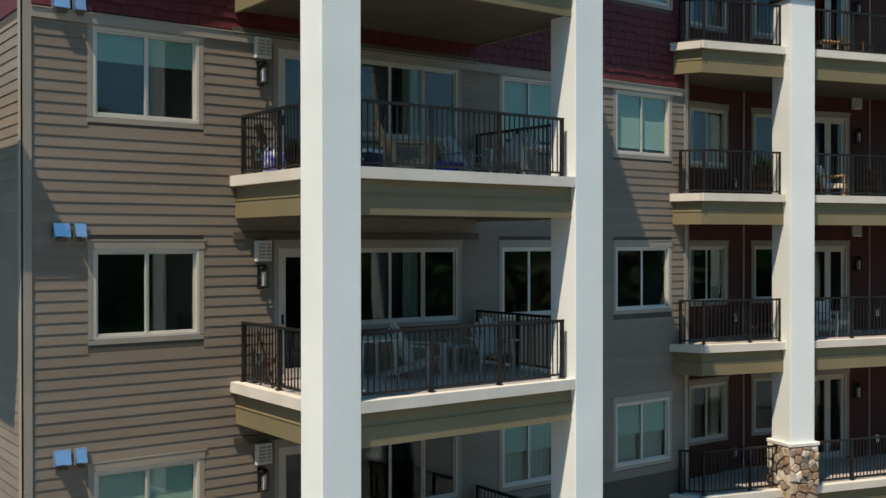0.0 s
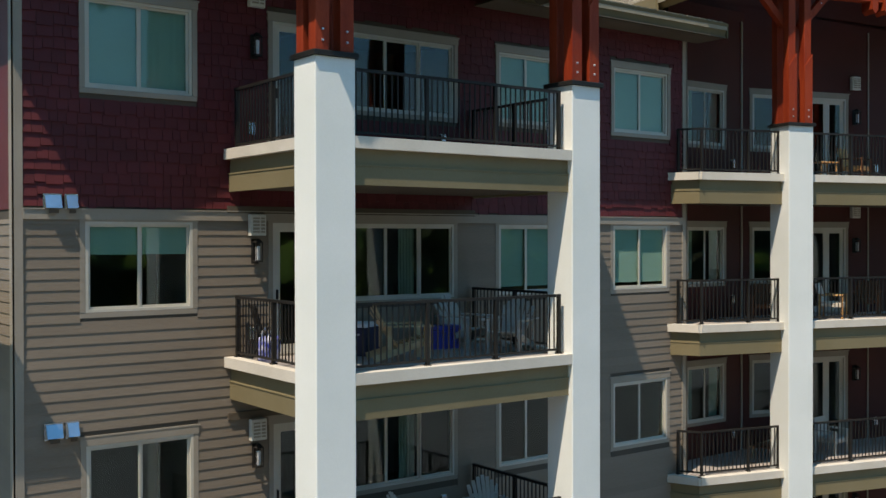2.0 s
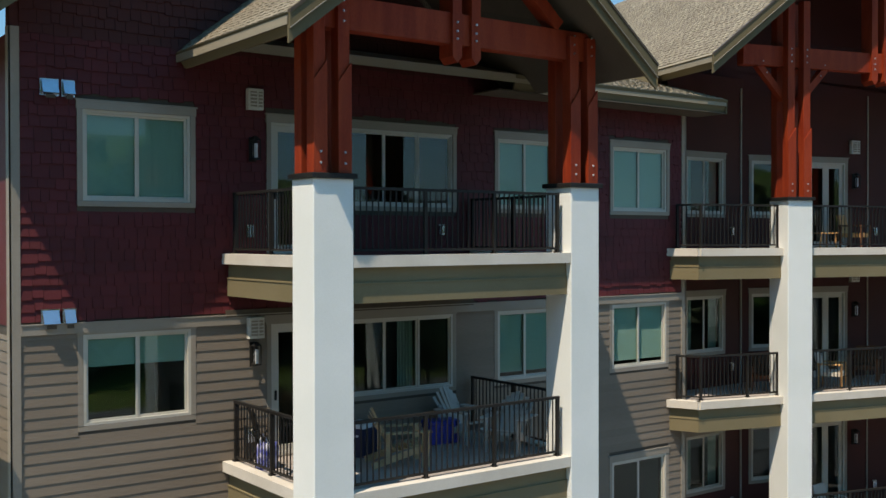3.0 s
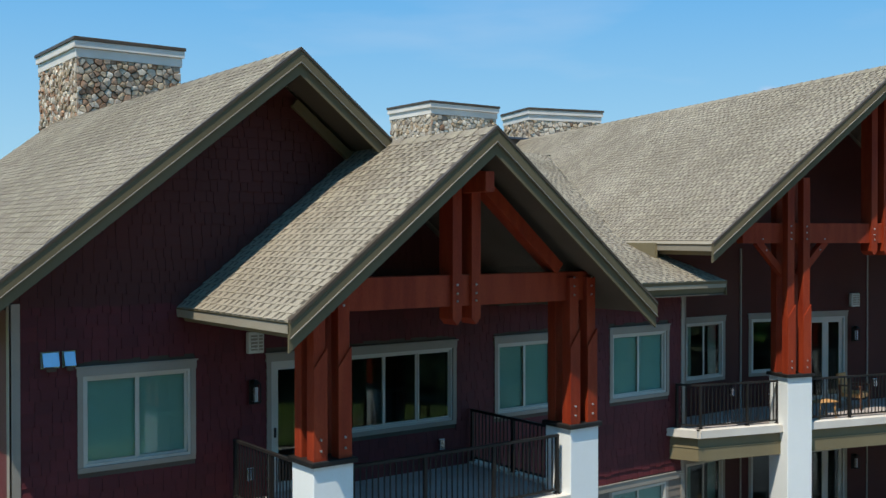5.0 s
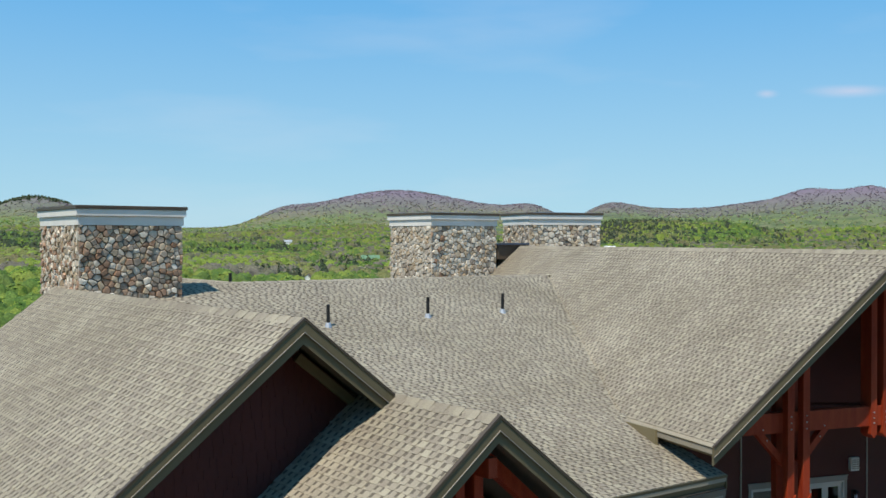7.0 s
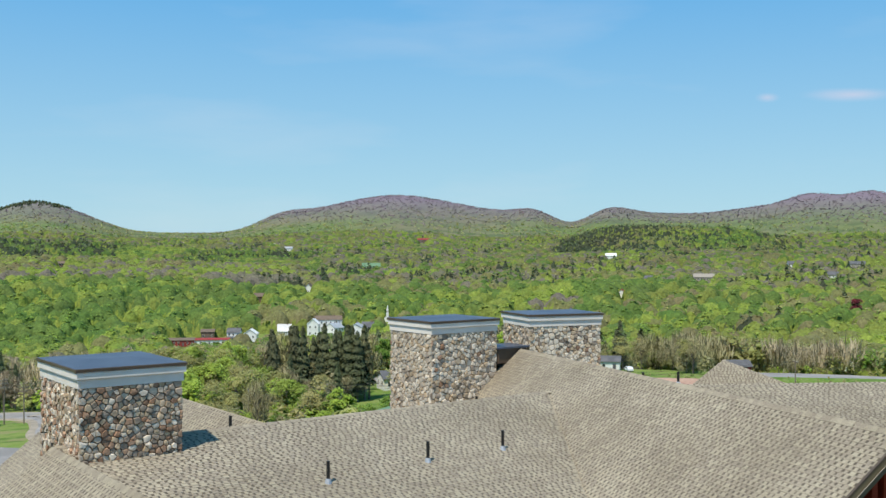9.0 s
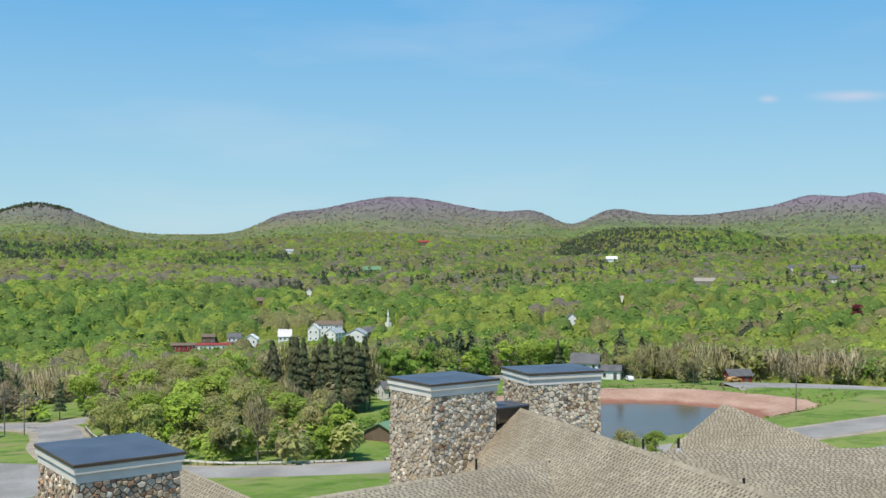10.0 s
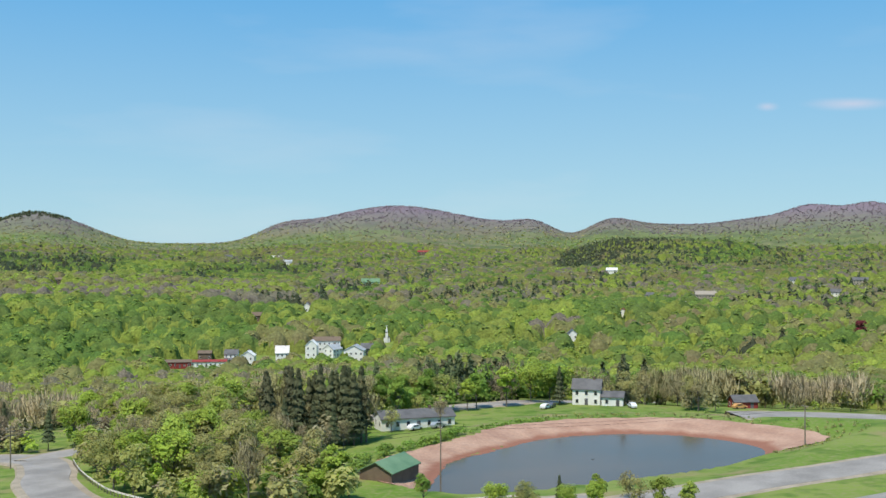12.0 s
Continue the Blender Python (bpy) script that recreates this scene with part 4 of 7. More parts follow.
def stone_face(parent, m, w, h, size, r, singles=300, mix=(3, 2.8, 2.2, 2.6)):
    """Bulged stones with recessed joints on one face of a chimney or column base."""
    rest = [Geo() for _ in STONES]
    for number, poly in enumerate(cells(w, h, size, r)):
        cx, cy = sum(p[0] for p in poly) / len(poly), sum(p[1] for p in poly) / len(poly)
        n = len(poly)
        proud = r.uniform(0.04, 0.10)
        ring = lambda k, z: [(cx + (x - cx) * k * r.uniform(0.97, 1.02), cy + (y - cy) * k * r.uniform(0.97, 1.02), z) for x, y in poly]
        tilt = r.uniform(-0.012, 0.012)
        v = ring(0.91, 0.0) + ring(0.88, proud * 0.8) + ring(0.74, proud + tilt) + [(cx, cy, proud * 1.08)]
        f = []
        for q in (0, n):
            f += [(q + i, q + (i + 1) % n, q + n + (i + 1) % n, q + n + i) for i in range(n)]
        f += [(2 * n + i, 2 * n + (i + 1) % n, 3 * n) for i in range(n)]
        kind = r.choices(range(4), mix)[0]
        if number < singles:
            ob = part("stone", Geo().add(v, f).mesh("stone", STONES[kind]), None, parent)
            ob.matrix_basis = m
        else:
            rest[kind].add(v, f)
    for g, material in zip(rest, STONES):
        if g.v:
            ob = part("stonework", g, material, parent)
            ob["kind"] = "stuff"
            ob.matrix_basis = m


def chimney(at, w, d, z0, z1, label, seed, mix=(3, 2.8, 2.2, 2.6)):
    """Stone-faced chimney with a stepped white cap and a dark metal top."""
    th = thing("chimney", label, "chimney", at, group="stone chimneys")
    r = random.Random(seed)
    top = z1 - 0.56
    size = 0.18 if z0 > 17 else 0.21
    at = th.matrix_basis
    th.matrix_basis = at @ Matrix.Translation((-0.055, -0.055, 0))
    w, d = w + 0.11, d + 0.11
    part("core", Geo().box((0.05, 0.05, z0), (w - 0.05, d - 0.05, top)), MORTAR, th, "grey mortar core")
    stone_face(th, Matrix.Translation((0, 0.055, z0)) @ pose(0, 0, 0, 90, 0, 0), w, top - z0, size, r, 190, mix)
    stone_face(th, Matrix.Translation((0.055, d, z0)) @ pose(0, 0, 0, 90, 0, -90), d, top - z0, size, r, 105, mix)
    for name, lo, hi, out, material, label2 in (("lower_moulding", 0, 0.25, 0.03, CAPWHITE, "white cap moulding"), ("upper_moulding", 0.253, 0.44, 0.085, CAPWHITE, "white cap moulding"), ("drip_edge", 0.443, 0.53, 0.115, CAPEDGE, "brown metal drip edge")):
        part(name, Geo().cbox((-out, -out, top + lo), (w + out, d + out, top + hi), 0.012), material, th, label2)
    e, z = 0.105, top + 0.533
    g = Geo().add([(-e, -e, z), (w + e, -e, z), (w + e, d + e, z), (-e, d + e, z), (w * .3, d / 2, z + 0.06), (w * .7, d / 2, z + 0.06)],
                  [(0, 1, 5, 4), (1, 2, 5), (2, 3, 4, 5), (3, 0, 4), (3, 2, 1, 0)])
    part("metal_top", g, CAPMETAL, th, "slate-blue metal cap sheet")
    return th


chimney(Matrix.Translation((8.95, 27.16, 0)), 2.80, 3.40, 17.6, 20.97, "river-stone chimney with a white cap astride the main ridge", 3)
chimney(Matrix.Translation((24.98, 33.28, 0)), 3.31, 2.90, 15.6, 21.17, "river-stone chimney with a white cap beside the wing ridge", 4, (1.4, 2.2, 0.3, 6))
chimney(Matrix.Translation((30.15, 33.15, 0)) @ pose(0, 0, 0, 0, 0, -15.5), 3.4, 2.6, 15.6, 21.25, "river-stone chimney with a white cap ending the wing ridge", 5, (1.4, 2.2, 0.3, 6))
th = thing("ridge_vent_box", "low brown metal box between the two chimneys", "roof vent")
part("box", Geo().cbox((28.4, 33.2, 19.2), (30.0, 34.4, 19.82), 0.02), CAPEDGE, th)
part("lid", Geo().cbox((28.3, 33.1, 19.82), (30.1, 34.5, 19.90), 0.01), CAPMETAL, th)
for c, at in ((COL_C, col_c), (COL_D, col_d)):
    (x0, y0), (x1, y1) = c
    r = random.Random(9)
    stone_face(at, Matrix.Translation((x0 - 0.05, y0 - 0.03, 0.2)) @ pose(0, 0, 0, 90, 0, 0), x1 - x0 + 0.1, 1.5, 0.24, r)
    stone_face(at, Matrix.Translation((x0 - 0.03, y1 + 0.05, 0.2)) @ pose(0, 0, 0, 90, 0, -90), y1 - y0 + 0.1, 1.5, 0.24, r)


# ---------------------------------------------------------------- roof pipes
def vent_pipe(x, y, z, h=0.62, r=0.05):
    th = thing("vent_pipe", "black plumbing vent pipe in a lead collar on the roof", "vent pipe", Matrix.Translation((x, y, z)), group="roof vent pipes")
    part("pipe", Geo().tube((0, 0, -0.1), (0, 0, h), r, r, 12), PIPE, th)
    part("collar", Geo().tube((0, 0, -0.05), (0, 0, 0.12), r * 2.6, r * 1.3, 12), LEAD, th, "lead collar")


for x, y in ((14.97, 24.4), (18.63, 24.7), (21.62, 24.75)):
    vent_pipe(x, y, mz(y))
vent_pipe(13.96, 28.6, 18.5, 0.5)
vent_pipe(26.6, 32.4, 17.45)
for x, y, z in ((30.05, 26.5, 18.88), (31.25, 25.8, 18.88), (30.9, 22.5, 18.0), (30.3, 21.7, 17.7)):
    vent_pipe(x, y, z, 0.5)

# ---------------------------------------------------------------- wall fixtures
def hood_vents(z):
    """A pair of pale metal exhaust hoods."""
    for x, w in ((4.71, 0.24), (5.03, 0.165)):
        th = thing("exhaust_hood", "pale blue-grey metal exhaust hood on the siding", "vent hood", Matrix.Translation((x, 15.268, z)), group="exhaust hoods")
        v = [(0, 0, 0.22), (w, 0, 0.22), (w, -0.035, 0.22), (0, -0.035, 0.22), (0, 0, 0), (w, 0, 0), (w, -0.12, 0.02), (0, -0.12, 0.02)]
        part("hood", Geo().add(v, [(0, 3, 2, 1), (4, 5, 6, 7), (0, 1, 5, 4), (3, 7, 6, 2), (0, 4, 7, 3), (1, 2, 6, 5)]), VENT, th)
        part("flange", Geo().box((-0.02, -0.012, -0.02), (w + 0.02, 0, 0.24)), VENT, th)
        part("damper", Geo().beam((w * 0.2, -0.08, -0.03), (w * 0.8, -0.08, -0.03), 0.02, 0.06), CAPEDGE, th)


for fz in FLOORS:
    hood_vents(fz + 2.50)


def meter_box(at, z):
    th = thing("vent_box", "cream louvred vent box on the wall", "vent box", at @ Matrix.Translation((0, 0, z)), group="wall vent boxes")
    part("body", Geo().cbox((0, -0.11, 0), (0.29, 0, 0.36), 0.01), BOXWHITE, th)
    part("face", Geo().box((0.04, -0.122, 0.05), (0.16, -0.112, 0.31)).box((0.19, -0.122, 0.05), (0.26, -0.112, 0.31)), TRIM, th)
    for k in range(4):
        part("slat", Geo().beam((0.04, -0.125, 0.09 + 0.06 * k), (0.26, -0.125, 0.09 + 0.06 * k), 0.008, 0.02), BOXWHITE, th)


def lantern(at, z):
    th = thing("wall_lantern", "black metal wall lantern with clear sides", "wall lamp", at @ Matrix.Translation((0, 0, z)), group="wall lanterns")
    part("back_plate", Geo().cbox((-0.07, -0.02, 0), (0.07, 0, 0.42), 0.008), IRON, th)
    part("top", Geo().tube((0, -0.12, 0.36), (0, -0.12, 0.43), 0.10, 0.03, 4), IRON, th)
    for dx in (-0.06, 0.06):
        for dy in (-0.06, -0.18):
            part("bar", Geo().beam((dx, dy, 0.05), (dx, dy, 0.37), 0.014, 0.014), IRON, th)
    part("globe", Geo().tube((0, -0.12, 0.06), (0, -0.12, 0.30), 0.04, 0.04, 10), WHITEP, th, "pale frosted globe")
    part("bottom", Geo().cbox((-0.07, -0.19, 0.03), (0.07, -0.05, 0.06), 0.006), IRON, th)


def outlet(at, z):
    th = thing("outlet_box", "small pale weatherproof outlet cover on the wall", "outlet", at @ Matrix.Translation((0, 0, z)), group="outlet covers")
    part("cover", Geo().cbox((-0.06, -0.06, 0), (0.06, 0, 0.20), 0.01), VENT, th)
    part("hinge", Geo().beam((-0.06, -0.03, 0.2), (0.06, -0.03, 0.2), 0.03, 0.02), BOXWHITE, th)


for fz in FLOORS:
    meter_box(Matrix.Translation((8.08, 15.266, 0)), fz + (2.50 if fz > 10 else 2.10))
    lantern(Matrix.Translation((8.20, 15.262, 0)), fz + 1.62)
    outlet(Matrix.Translation((8.14, 15.262, 0)), fz + 0.33)
    outlet(Matrix.Translation((12.20, 15.262, 0)), fz + 0.36)
    meter_box(WING @ Matrix.Translation((1.06, -0.002, 0)), fz + 2.58)
    lantern(WING @ Matrix.Translation((1.22, -0.002, 0)), fz + 1.62)
    outlet(WING @ Matrix.Translation((1.95, -0.002, 0)), fz + 0.36)
    outlet(Matrix.Translation((22.25, STEP_Y - 0.002, 0)), fz + 0.36)


# ---------------------------------------------------------------- balcony furniture
def adirondack(at, material, label):
    """Slatted Adirondack chair: fanned back, sloping seat, wide arms."""
    th = thing("adirondack_chair", label, "chair", at, group="adirondack chairs")
    for i in range(7):
        a = (i - 3) * 0.075
        h = 0.98 - 0.035 * abs(i - 3) ** 1.5
        part("back_slat", Geo().beam((a * 0.8, 0.10, 0.26), (a * 1.25, 0.46, h), 0.012, 0.07, (1, 0, 0)), material, th)
    part("back_rail", Geo().beam((-0.28, 0.33, 0.62), (0.28, 0.33, 0.62), 0.03, 0.07), material, th)
    for i in range(5):
        part("seat_slat", Geo().beam((-0.26, -0.40 + 0.11 * i, 0.38 - 0.025 * i), (0.26, -0.40 + 0.11 * i, 0.38 - 0.025 * i), 0.095, 0.02), material, th)
    for s in (-1, 1):
        part("arm", Geo().cbox((s * 0.36 - 0.075, -0.48, 0.58), (s * 0.36 + 0.075, 0.32, 0.605), 0.006), material, th)
        part("front_leg", Geo().cbox((s * 0.31 - 0.02, -0.45, 0), (s * 0.31 + 0.02, -0.33, 0.58), 0.004), material, th)
        part("side_rail", Geo().beam((s * 0.285, -0.42, 0.33), (s * 0.285, 0.52, 0.05), 0.03, 0.11), material, th)
        part("arm_prop", Geo().beam((s * 0.33, 0.26, 0.2), (s * 0.33, 0.26, 0.58), 0.03, 0.06), material, th)


def on_deck(p, fz, turn, base=ID):
    return base @ Matrix.Translation((p[0], p[1], fz + 0.002)) @ pose(0, 0, 0, 0, 0, turn)


adirondack(on_deck((10.03, 13.53), 7.62, 70), PINE, "natural wood Adirondack chair on a balcony deck")
adirondack(on_deck((12.15, 14.55), 7.62, 10), PLASTIC, "grey Adirondack chair by the balcony wall")
adirondack(on_deck((12.36, 13.40), 7.62, -60), PLASTIC, "grey Adirondack chair facing the other chairs")
adirondack(on_deck((10.77, 14.24), 4.12, 30), PLASTIC, "pale grey Adirondack chair on a lower balcony")
adirondack(on_deck((12.52, 14.26), 4.12, -25), PLASTIC, "pale grey Adirondack chair near the railing corner")


def cooler(at, body, lid, label, s=(0.62, 0.36, 0.36)):
    th = thing("cooler", label, "cooler", at)
    w, d, h = s
    part("tub", Geo().cbox((-w / 2, -d / 2, 0), (w / 2, d / 2, h), 0.02), body, th)
    part("lid", Geo().cbox((-w / 2 - 0.01, -d / 2 - 0.01, h), (w / 2 + 0.01, d / 2 + 0.01, h + 0.07), 0.02), lid, th)
    for e in (-1, 1):
        part("handle", Geo().beam((e * (w / 2 + 0.02), -0.1, h * 0.75), (e * (w / 2 + 0.02), 0.1, h * 0.75), 0.03, 0.03), WHITEP, th)


cooler(on_deck((11.71, 14.62), 7.62, -8), BLUE, BLUE, "bright blue plastic cooler between the deck chairs")
NAVY = mat("navy_plastic", (0.01, 0.016, 0.05), (0.015, 0.022, 0.07), 2, 0.5, 0.05)
cooler(on_deck((9.94, 14.56), 7.62, 25), NAVY, WHITEP, "navy cooler with a white lid behind the column", (0.5, 0.4, 0.5))


def bag(at):
    th = thing("tote_bag", "blue and white patterned tote bag on the deck", "bag", at)
    g = Geo()
    n, rows = 14, 6
    v = []
    for j in range(rows + 1):
        t = j / rows
        for i in range(n):
            a = i * math.tau / n
            k = (0.9 + 0.18 * math.sin(t * 3)) * (1 + 0.06 * math.sin(3 * a + 4 * t))
            v.append((0.26 * k * math.cos(a), 0.15 * k * math.sin(a), 0.5 * t))
    g.add(v, [(j * n + i, j * n + (i + 1) % n, (j + 1) * n + (i + 1) % n, (j + 1) * n + i) for j in range(rows) for i in range(n)] + [tuple(range(n - 1, -1, -1)), tuple(range(rows * n, rows * n + n))])
    part("body", g, mat("blue_white_print", (0.06, 0.08, 0.42), (0.62, 0.62, 0.75), 9, 0.8, 0.2, 30), th, smooth=True)
    for e in (-1, 1):
        part("strap", Geo().beam((-0.12, e * 0.1, 0.48), (0, e * 0.1, 0.68), 0.02, 0.03).beam((0, e * 0.1, 0.68), (0.12, e * 0.1, 0.48), 0.02, 0.03), WHITEP, th)


bag(on_deck((8.10, 14.55), 7.62, 20) @ Matrix.Scale(0.85, 4))


def small_table(at, label, w=0.5, d=0.5, h=0.48, material=None):
    th = thing("side_table", label, "table", at)
    part("top", Geo().cbox((-w / 2, -d / 2, h - 0.03), (w / 2, d / 2, h), 0.01), material or PLASTIC, th)
    for a in (-1, 1):
        for b in (-1, 1):
            part("leg", Geo().beam((a * w * 0.42, b * d * 0.42, 0), (a * w * 0.36, b * d * 0.36, h - 0.03), 0.04, 0.04), material or PLASTIC, th)


small_table(on_deck((11.96, 14.67), 4.12, 10), "small grey side table between the deck chairs")
small_table(on_deck((9.85, 14.35), 4.12, 0), "pale outdoor dining table beside the column", 0.9, 0.8, 0.74, BOXWHITE)


def folded_chair(at, material, label):
    th = thing("folding_chair", label, "chair", at)
    for s in (-0.24, 0.24):
        part("leg", Geo().beam((s, -0.05, 0), (s, 0.22, 0.95), 0.025, 0.025), material, th)
        part("cross_leg", Geo().beam((s * 0.9, 0.18, 0), (s * 0.9, -0.12, 0.55), 0.025, 0.025), material, th)
    part("back", Geo().beam((0, 0.13, 0.58), (0, 0.21, 0.92), 0.46, 0.012, (0, 1, 0)), material, th)
    part("seat", Geo().beam((0, -0.10, 0.42), (0, 0.12, 0.46), 0.46, 0.02, (0, 0, 1)), material, th)


folded_chair(on_deck((8.12, 14.75), 4.12, 60), WICKER, "dark folding chair in the balcony corner")
folded_chair(on_deck((8.22, 14.92), 7.62, 75), IRON, "black folding chair behind the tote bag")


def armchair(at, frame_mat, seat_mat, label):
    th = thing("patio_armchair", label, "chair", at, group="patio armchairs")
    part("seat", Geo().cbox((-0.28, -0.28, 0.30), (0.28, 0.26, 0.42), 0.03), seat_mat, th)
    part("backrest", Geo().beam((0, 0.26, 0.36), (0, 0.36, 0.88), 0.56, 0.07, (0, 1, 0)), seat_mat, th)
    for s in (-1, 1):
        part("armrest", Geo().cbox((s * 0.32 - 0.04, -0.30, 0.58), (s * 0.32 + 0.04, 0.32, 0.62), 0.01), frame_mat, th)
        for y in (-0.27, 0.27):
            part("leg", Geo().cbox((s * 0.32 - 0.025, y - 0.025, 0), (s * 0.32 + 0.025, y + 0.025, 0.58), 0.004), frame_mat, th)


armchair(on_deck((-0.81, -1.48), 7.62, 40, WING), ORANGE, LIP, "honey-wood patio armchair with a pale cushion")
armchair(on_deck((-2.73, -1.25), 7.62, -30, WING), WICKER, WICKER, "dark wicker patio armchair beside the column")
armchair(on_deck((0.9, -0.8), 7.62, -50, WING), WICKER, WICKER, "dark wicker patio armchair by the wall")
small_table(on_deck((-1.45, -1.9), 11.12, 0, WING), "low honey-wood slatted table on the top deck", 0.6, 0.4, 0.42, ORANGE)
armchair(on_deck((0.35, -1.0), 11.12, 30, WING), WICKER, ORANGE, "dark patio chair with an orange seat")


def lounger(at):
    th = thing("deck_lounger", "dark-framed reclining deck lounger with pale slats", "lounger", at)
    for s in (-0.28, 0.28):
        part("rail", Geo().beam((s, -0.7, 0.30), (s, 0.3, 0.34), 0.03, 0.05), PINE, th)
        part("back_rail", Geo().beam((s, 0.3, 0.34), (s, 0.85, 0.95), 0.03, 0.05), PINE, th)
        part("leg", Geo().beam((s, -0.6, 0), (s, -0.5, 0.3), 0.03, 0.04), PINE, th)
        part("leg", Geo().beam((s, 0.5, 0), (s, 0.2, 0.33), 0.03, 0.04), PINE, th)
    for i in range(8):
        part("slat", Geo().beam((-0.28, -0.65 + 0.13 * i, 0.335), (0.28, -0.65 + 0.13 * i, 0.335), 0.08, 0.02), WICKER, th)
    part("back", Geo().beam((0, 0.33, 0.38), (0, 0.82, 0.92), 0.5, 0.015, (0, 1, 0)), WICKER, th)


lounger(on_deck((-2.3, -1.1), 4.12, -70, WING))
armchair(on_deck((-0.6, -1.2), 4.12, 20, WING), BOXWHITE, PLASTIC, "pale patio chair beside the wing door")

# ---------------------------------------------------------------- landscape
EYE = (2.0, 2.0)
AHEAD = (0.594, 0.804)


def sstep(a, b, x):
    t = np.clip((x - a) / (b - a), 0, 1)
    return t * t * (3 - 2 * t)


PROFILE = ((0, 55, 90, 130, 175, 215, 330, 400, 470, 560, 620, 710, 800, 1100, 1500, 2000, 2500, 5000),
           (-0.6, -0.6, -3, -7, -11, -13.2, -15, -24, -32, -36, -35, -23, -15, -8, 2, 14, 20, 20))
# the far ridge: bearing, breadth and height of each swell
HILLS = ((55, 60, 48), (150, 50, 19), (-120, 80, 30), (500, 45, 27), (600, 60, 37), (700, 60, 46), (800, 60, 38), (900, 50, 24), (955, 35, 24), (1075, 40, 30), (1150, 60, 26), (1250, 60, 20), (1350, 60, 36), (1440, 45, 48), (1540, 50, 53), (1680, 90, 50))
POND = (170.0, 172.0)
SHORE = [(125, 174), (135, 184), (143, 190), (158, 194), (177, 199), (191, 197), (202, 192), (210, 184), (215, 174), (216, 165), (214, 157), (208, 152), (197, 148.5), (180, 146), (165, 147.5), (150, 150), (135, 153), (123, 159), (119, 167)]
BRINK = [(116, 180), (126, 191), (147, 198), (160, 203), (174, 208), (194, 206.5), (207, 201), (217, 194), (224, 186), (228, 173), (231, 162), (229, 153), (222, 148), (212, 147.5), (197, 146.5), (180, 144), (165, 145.5), (150, 148), (134, 151), (121, 157), (116, 167)]


def smooth_path(pts, n=8):
    out = []
    p = [pts[0], *pts, pts[-1]]
    for a, b, c, d in zip(p, p[1:], p[2:], p[3:]):
        for i in range(n):
            t = i / n
            out.append(tuple(0.5 * (2 * b[k] + (c[k] - a[k]) * t + (2 * a[k] - 5 * b[k] + 4 * c[k] - d[k]) * t * t + (3 * b[k] - a[k] - 3 * c[k] + d[k]) * t ** 3) for k in (0, 1)))
    return out + [pts[-1]]


def polar(loop):
    """Radius by angle of a closed outline round the pond's middle."""
    p = np.array(smooth_path(loop + loop[:2], 6)) - POND
    t, r = np.arctan2(p[:, 1], p[:, 0]), np.hypot(p[:, 0], p[:, 1])
    o = np.argsort(t)
    return t[o], r[o]


SHORE_R, BRINK_R = polar(SHORE), polar(BRINK)


def pond_at(x, y):
    """Distance from the pond's middle, and the radius of the water and of the bank's brink in that direction."""
    dx, dy = np.asarray(x, float) - POND[0], np.asarray(y, float) - POND[1]
    t = np.arctan2(dy, dx)
    return np.hypot(dx, dy), np.interp(t, *SHORE_R, period=math.tau), np.interp(t, *BRINK_R, period=math.tau)


def waves(x, y, s):
    return (np.sin(x / s + 1.3 * np.sin(y / s * 0.7)) + np.sin(y / s * 1.1 + 1.7 * np.sin(x / s * 0.6 + 2)) + 0.5 * np.sin((x + y) / s * 2.3)) / 2.5


def land(x, y):
    """Height of the ground."""
    x, y = np.asarray(x, float), np.asarray(y, float)
    dx, dy = x - EYE[0], y - EYE[1]
    r = np.hypot(dx, dy)
    fwd, side = dx * AHEAD[0] + dy * AHEAD[1], dx * AHEAD[1] - dy * AHEAD[0]
    z = np.interp(r, *PROFILE)
    z = z + 0.05 * np.clip(side, -150, 0) * sstep(120, 300, r) * (1 - sstep(620, 900, r)) + 0.045 * np.clip(side, 0, 120) * sstep(120, 230, r) * (1 - sstep(270, 330, r))
    z = z + waves(x, y, 38) * 1.2 * sstep(330, 600, r) + waves(x, y, 120) * 9 * sstep(650, 1300, r)
    z = z + 0.5 * np.clip(-fwd - 40, 0, 95)                # the wooded rise behind the viewpoint
    u = 784 + 1844 * side / np.maximum(fwd, 1)
    # two nearer shoulders: one sinking to the right, one crowned with conifers
    z = z + 21 * (1 - sstep(40, 560, u)) * np.exp(-((r - 1500) / 230) ** 2 / 2)
    z = z + 34 * np.exp(-((u - 1200) / 150) ** 4 / 2) * np.exp(-((r - 1950) / 260) ** 2 / 2)
    crest = 16 + sum(h * np.exp(-((u - c) / w) ** 2 / 2) for c, w, h in HILLS)
    crest = np.where(fwd > 0, crest, 30)
    m = (31 + crest / 1844 * 4250 * np.clip(fwd / np.maximum(r, 1), 0.5, 1)) * sstep(1900, 4250, r)
    z = z * (1 - sstep(1900, 4250, r)) + m + waves(x, y, 170) * 7 * sstep(1800, 2800, r) * (1 - sstep(3600, 4200, r))
    d, water, brink = pond_at(x, y)
    dish = np.where(d < water, -17.5 + 3.0 * sstep(0.55, 1.0, d / water), -14.5 + 2.1 * np.clip((d - water) / (brink - water), 0, 1) ** 0.8)
    k = 1 - sstep(1, 15, d - brink)
    return z * (1 - k) + dish * k


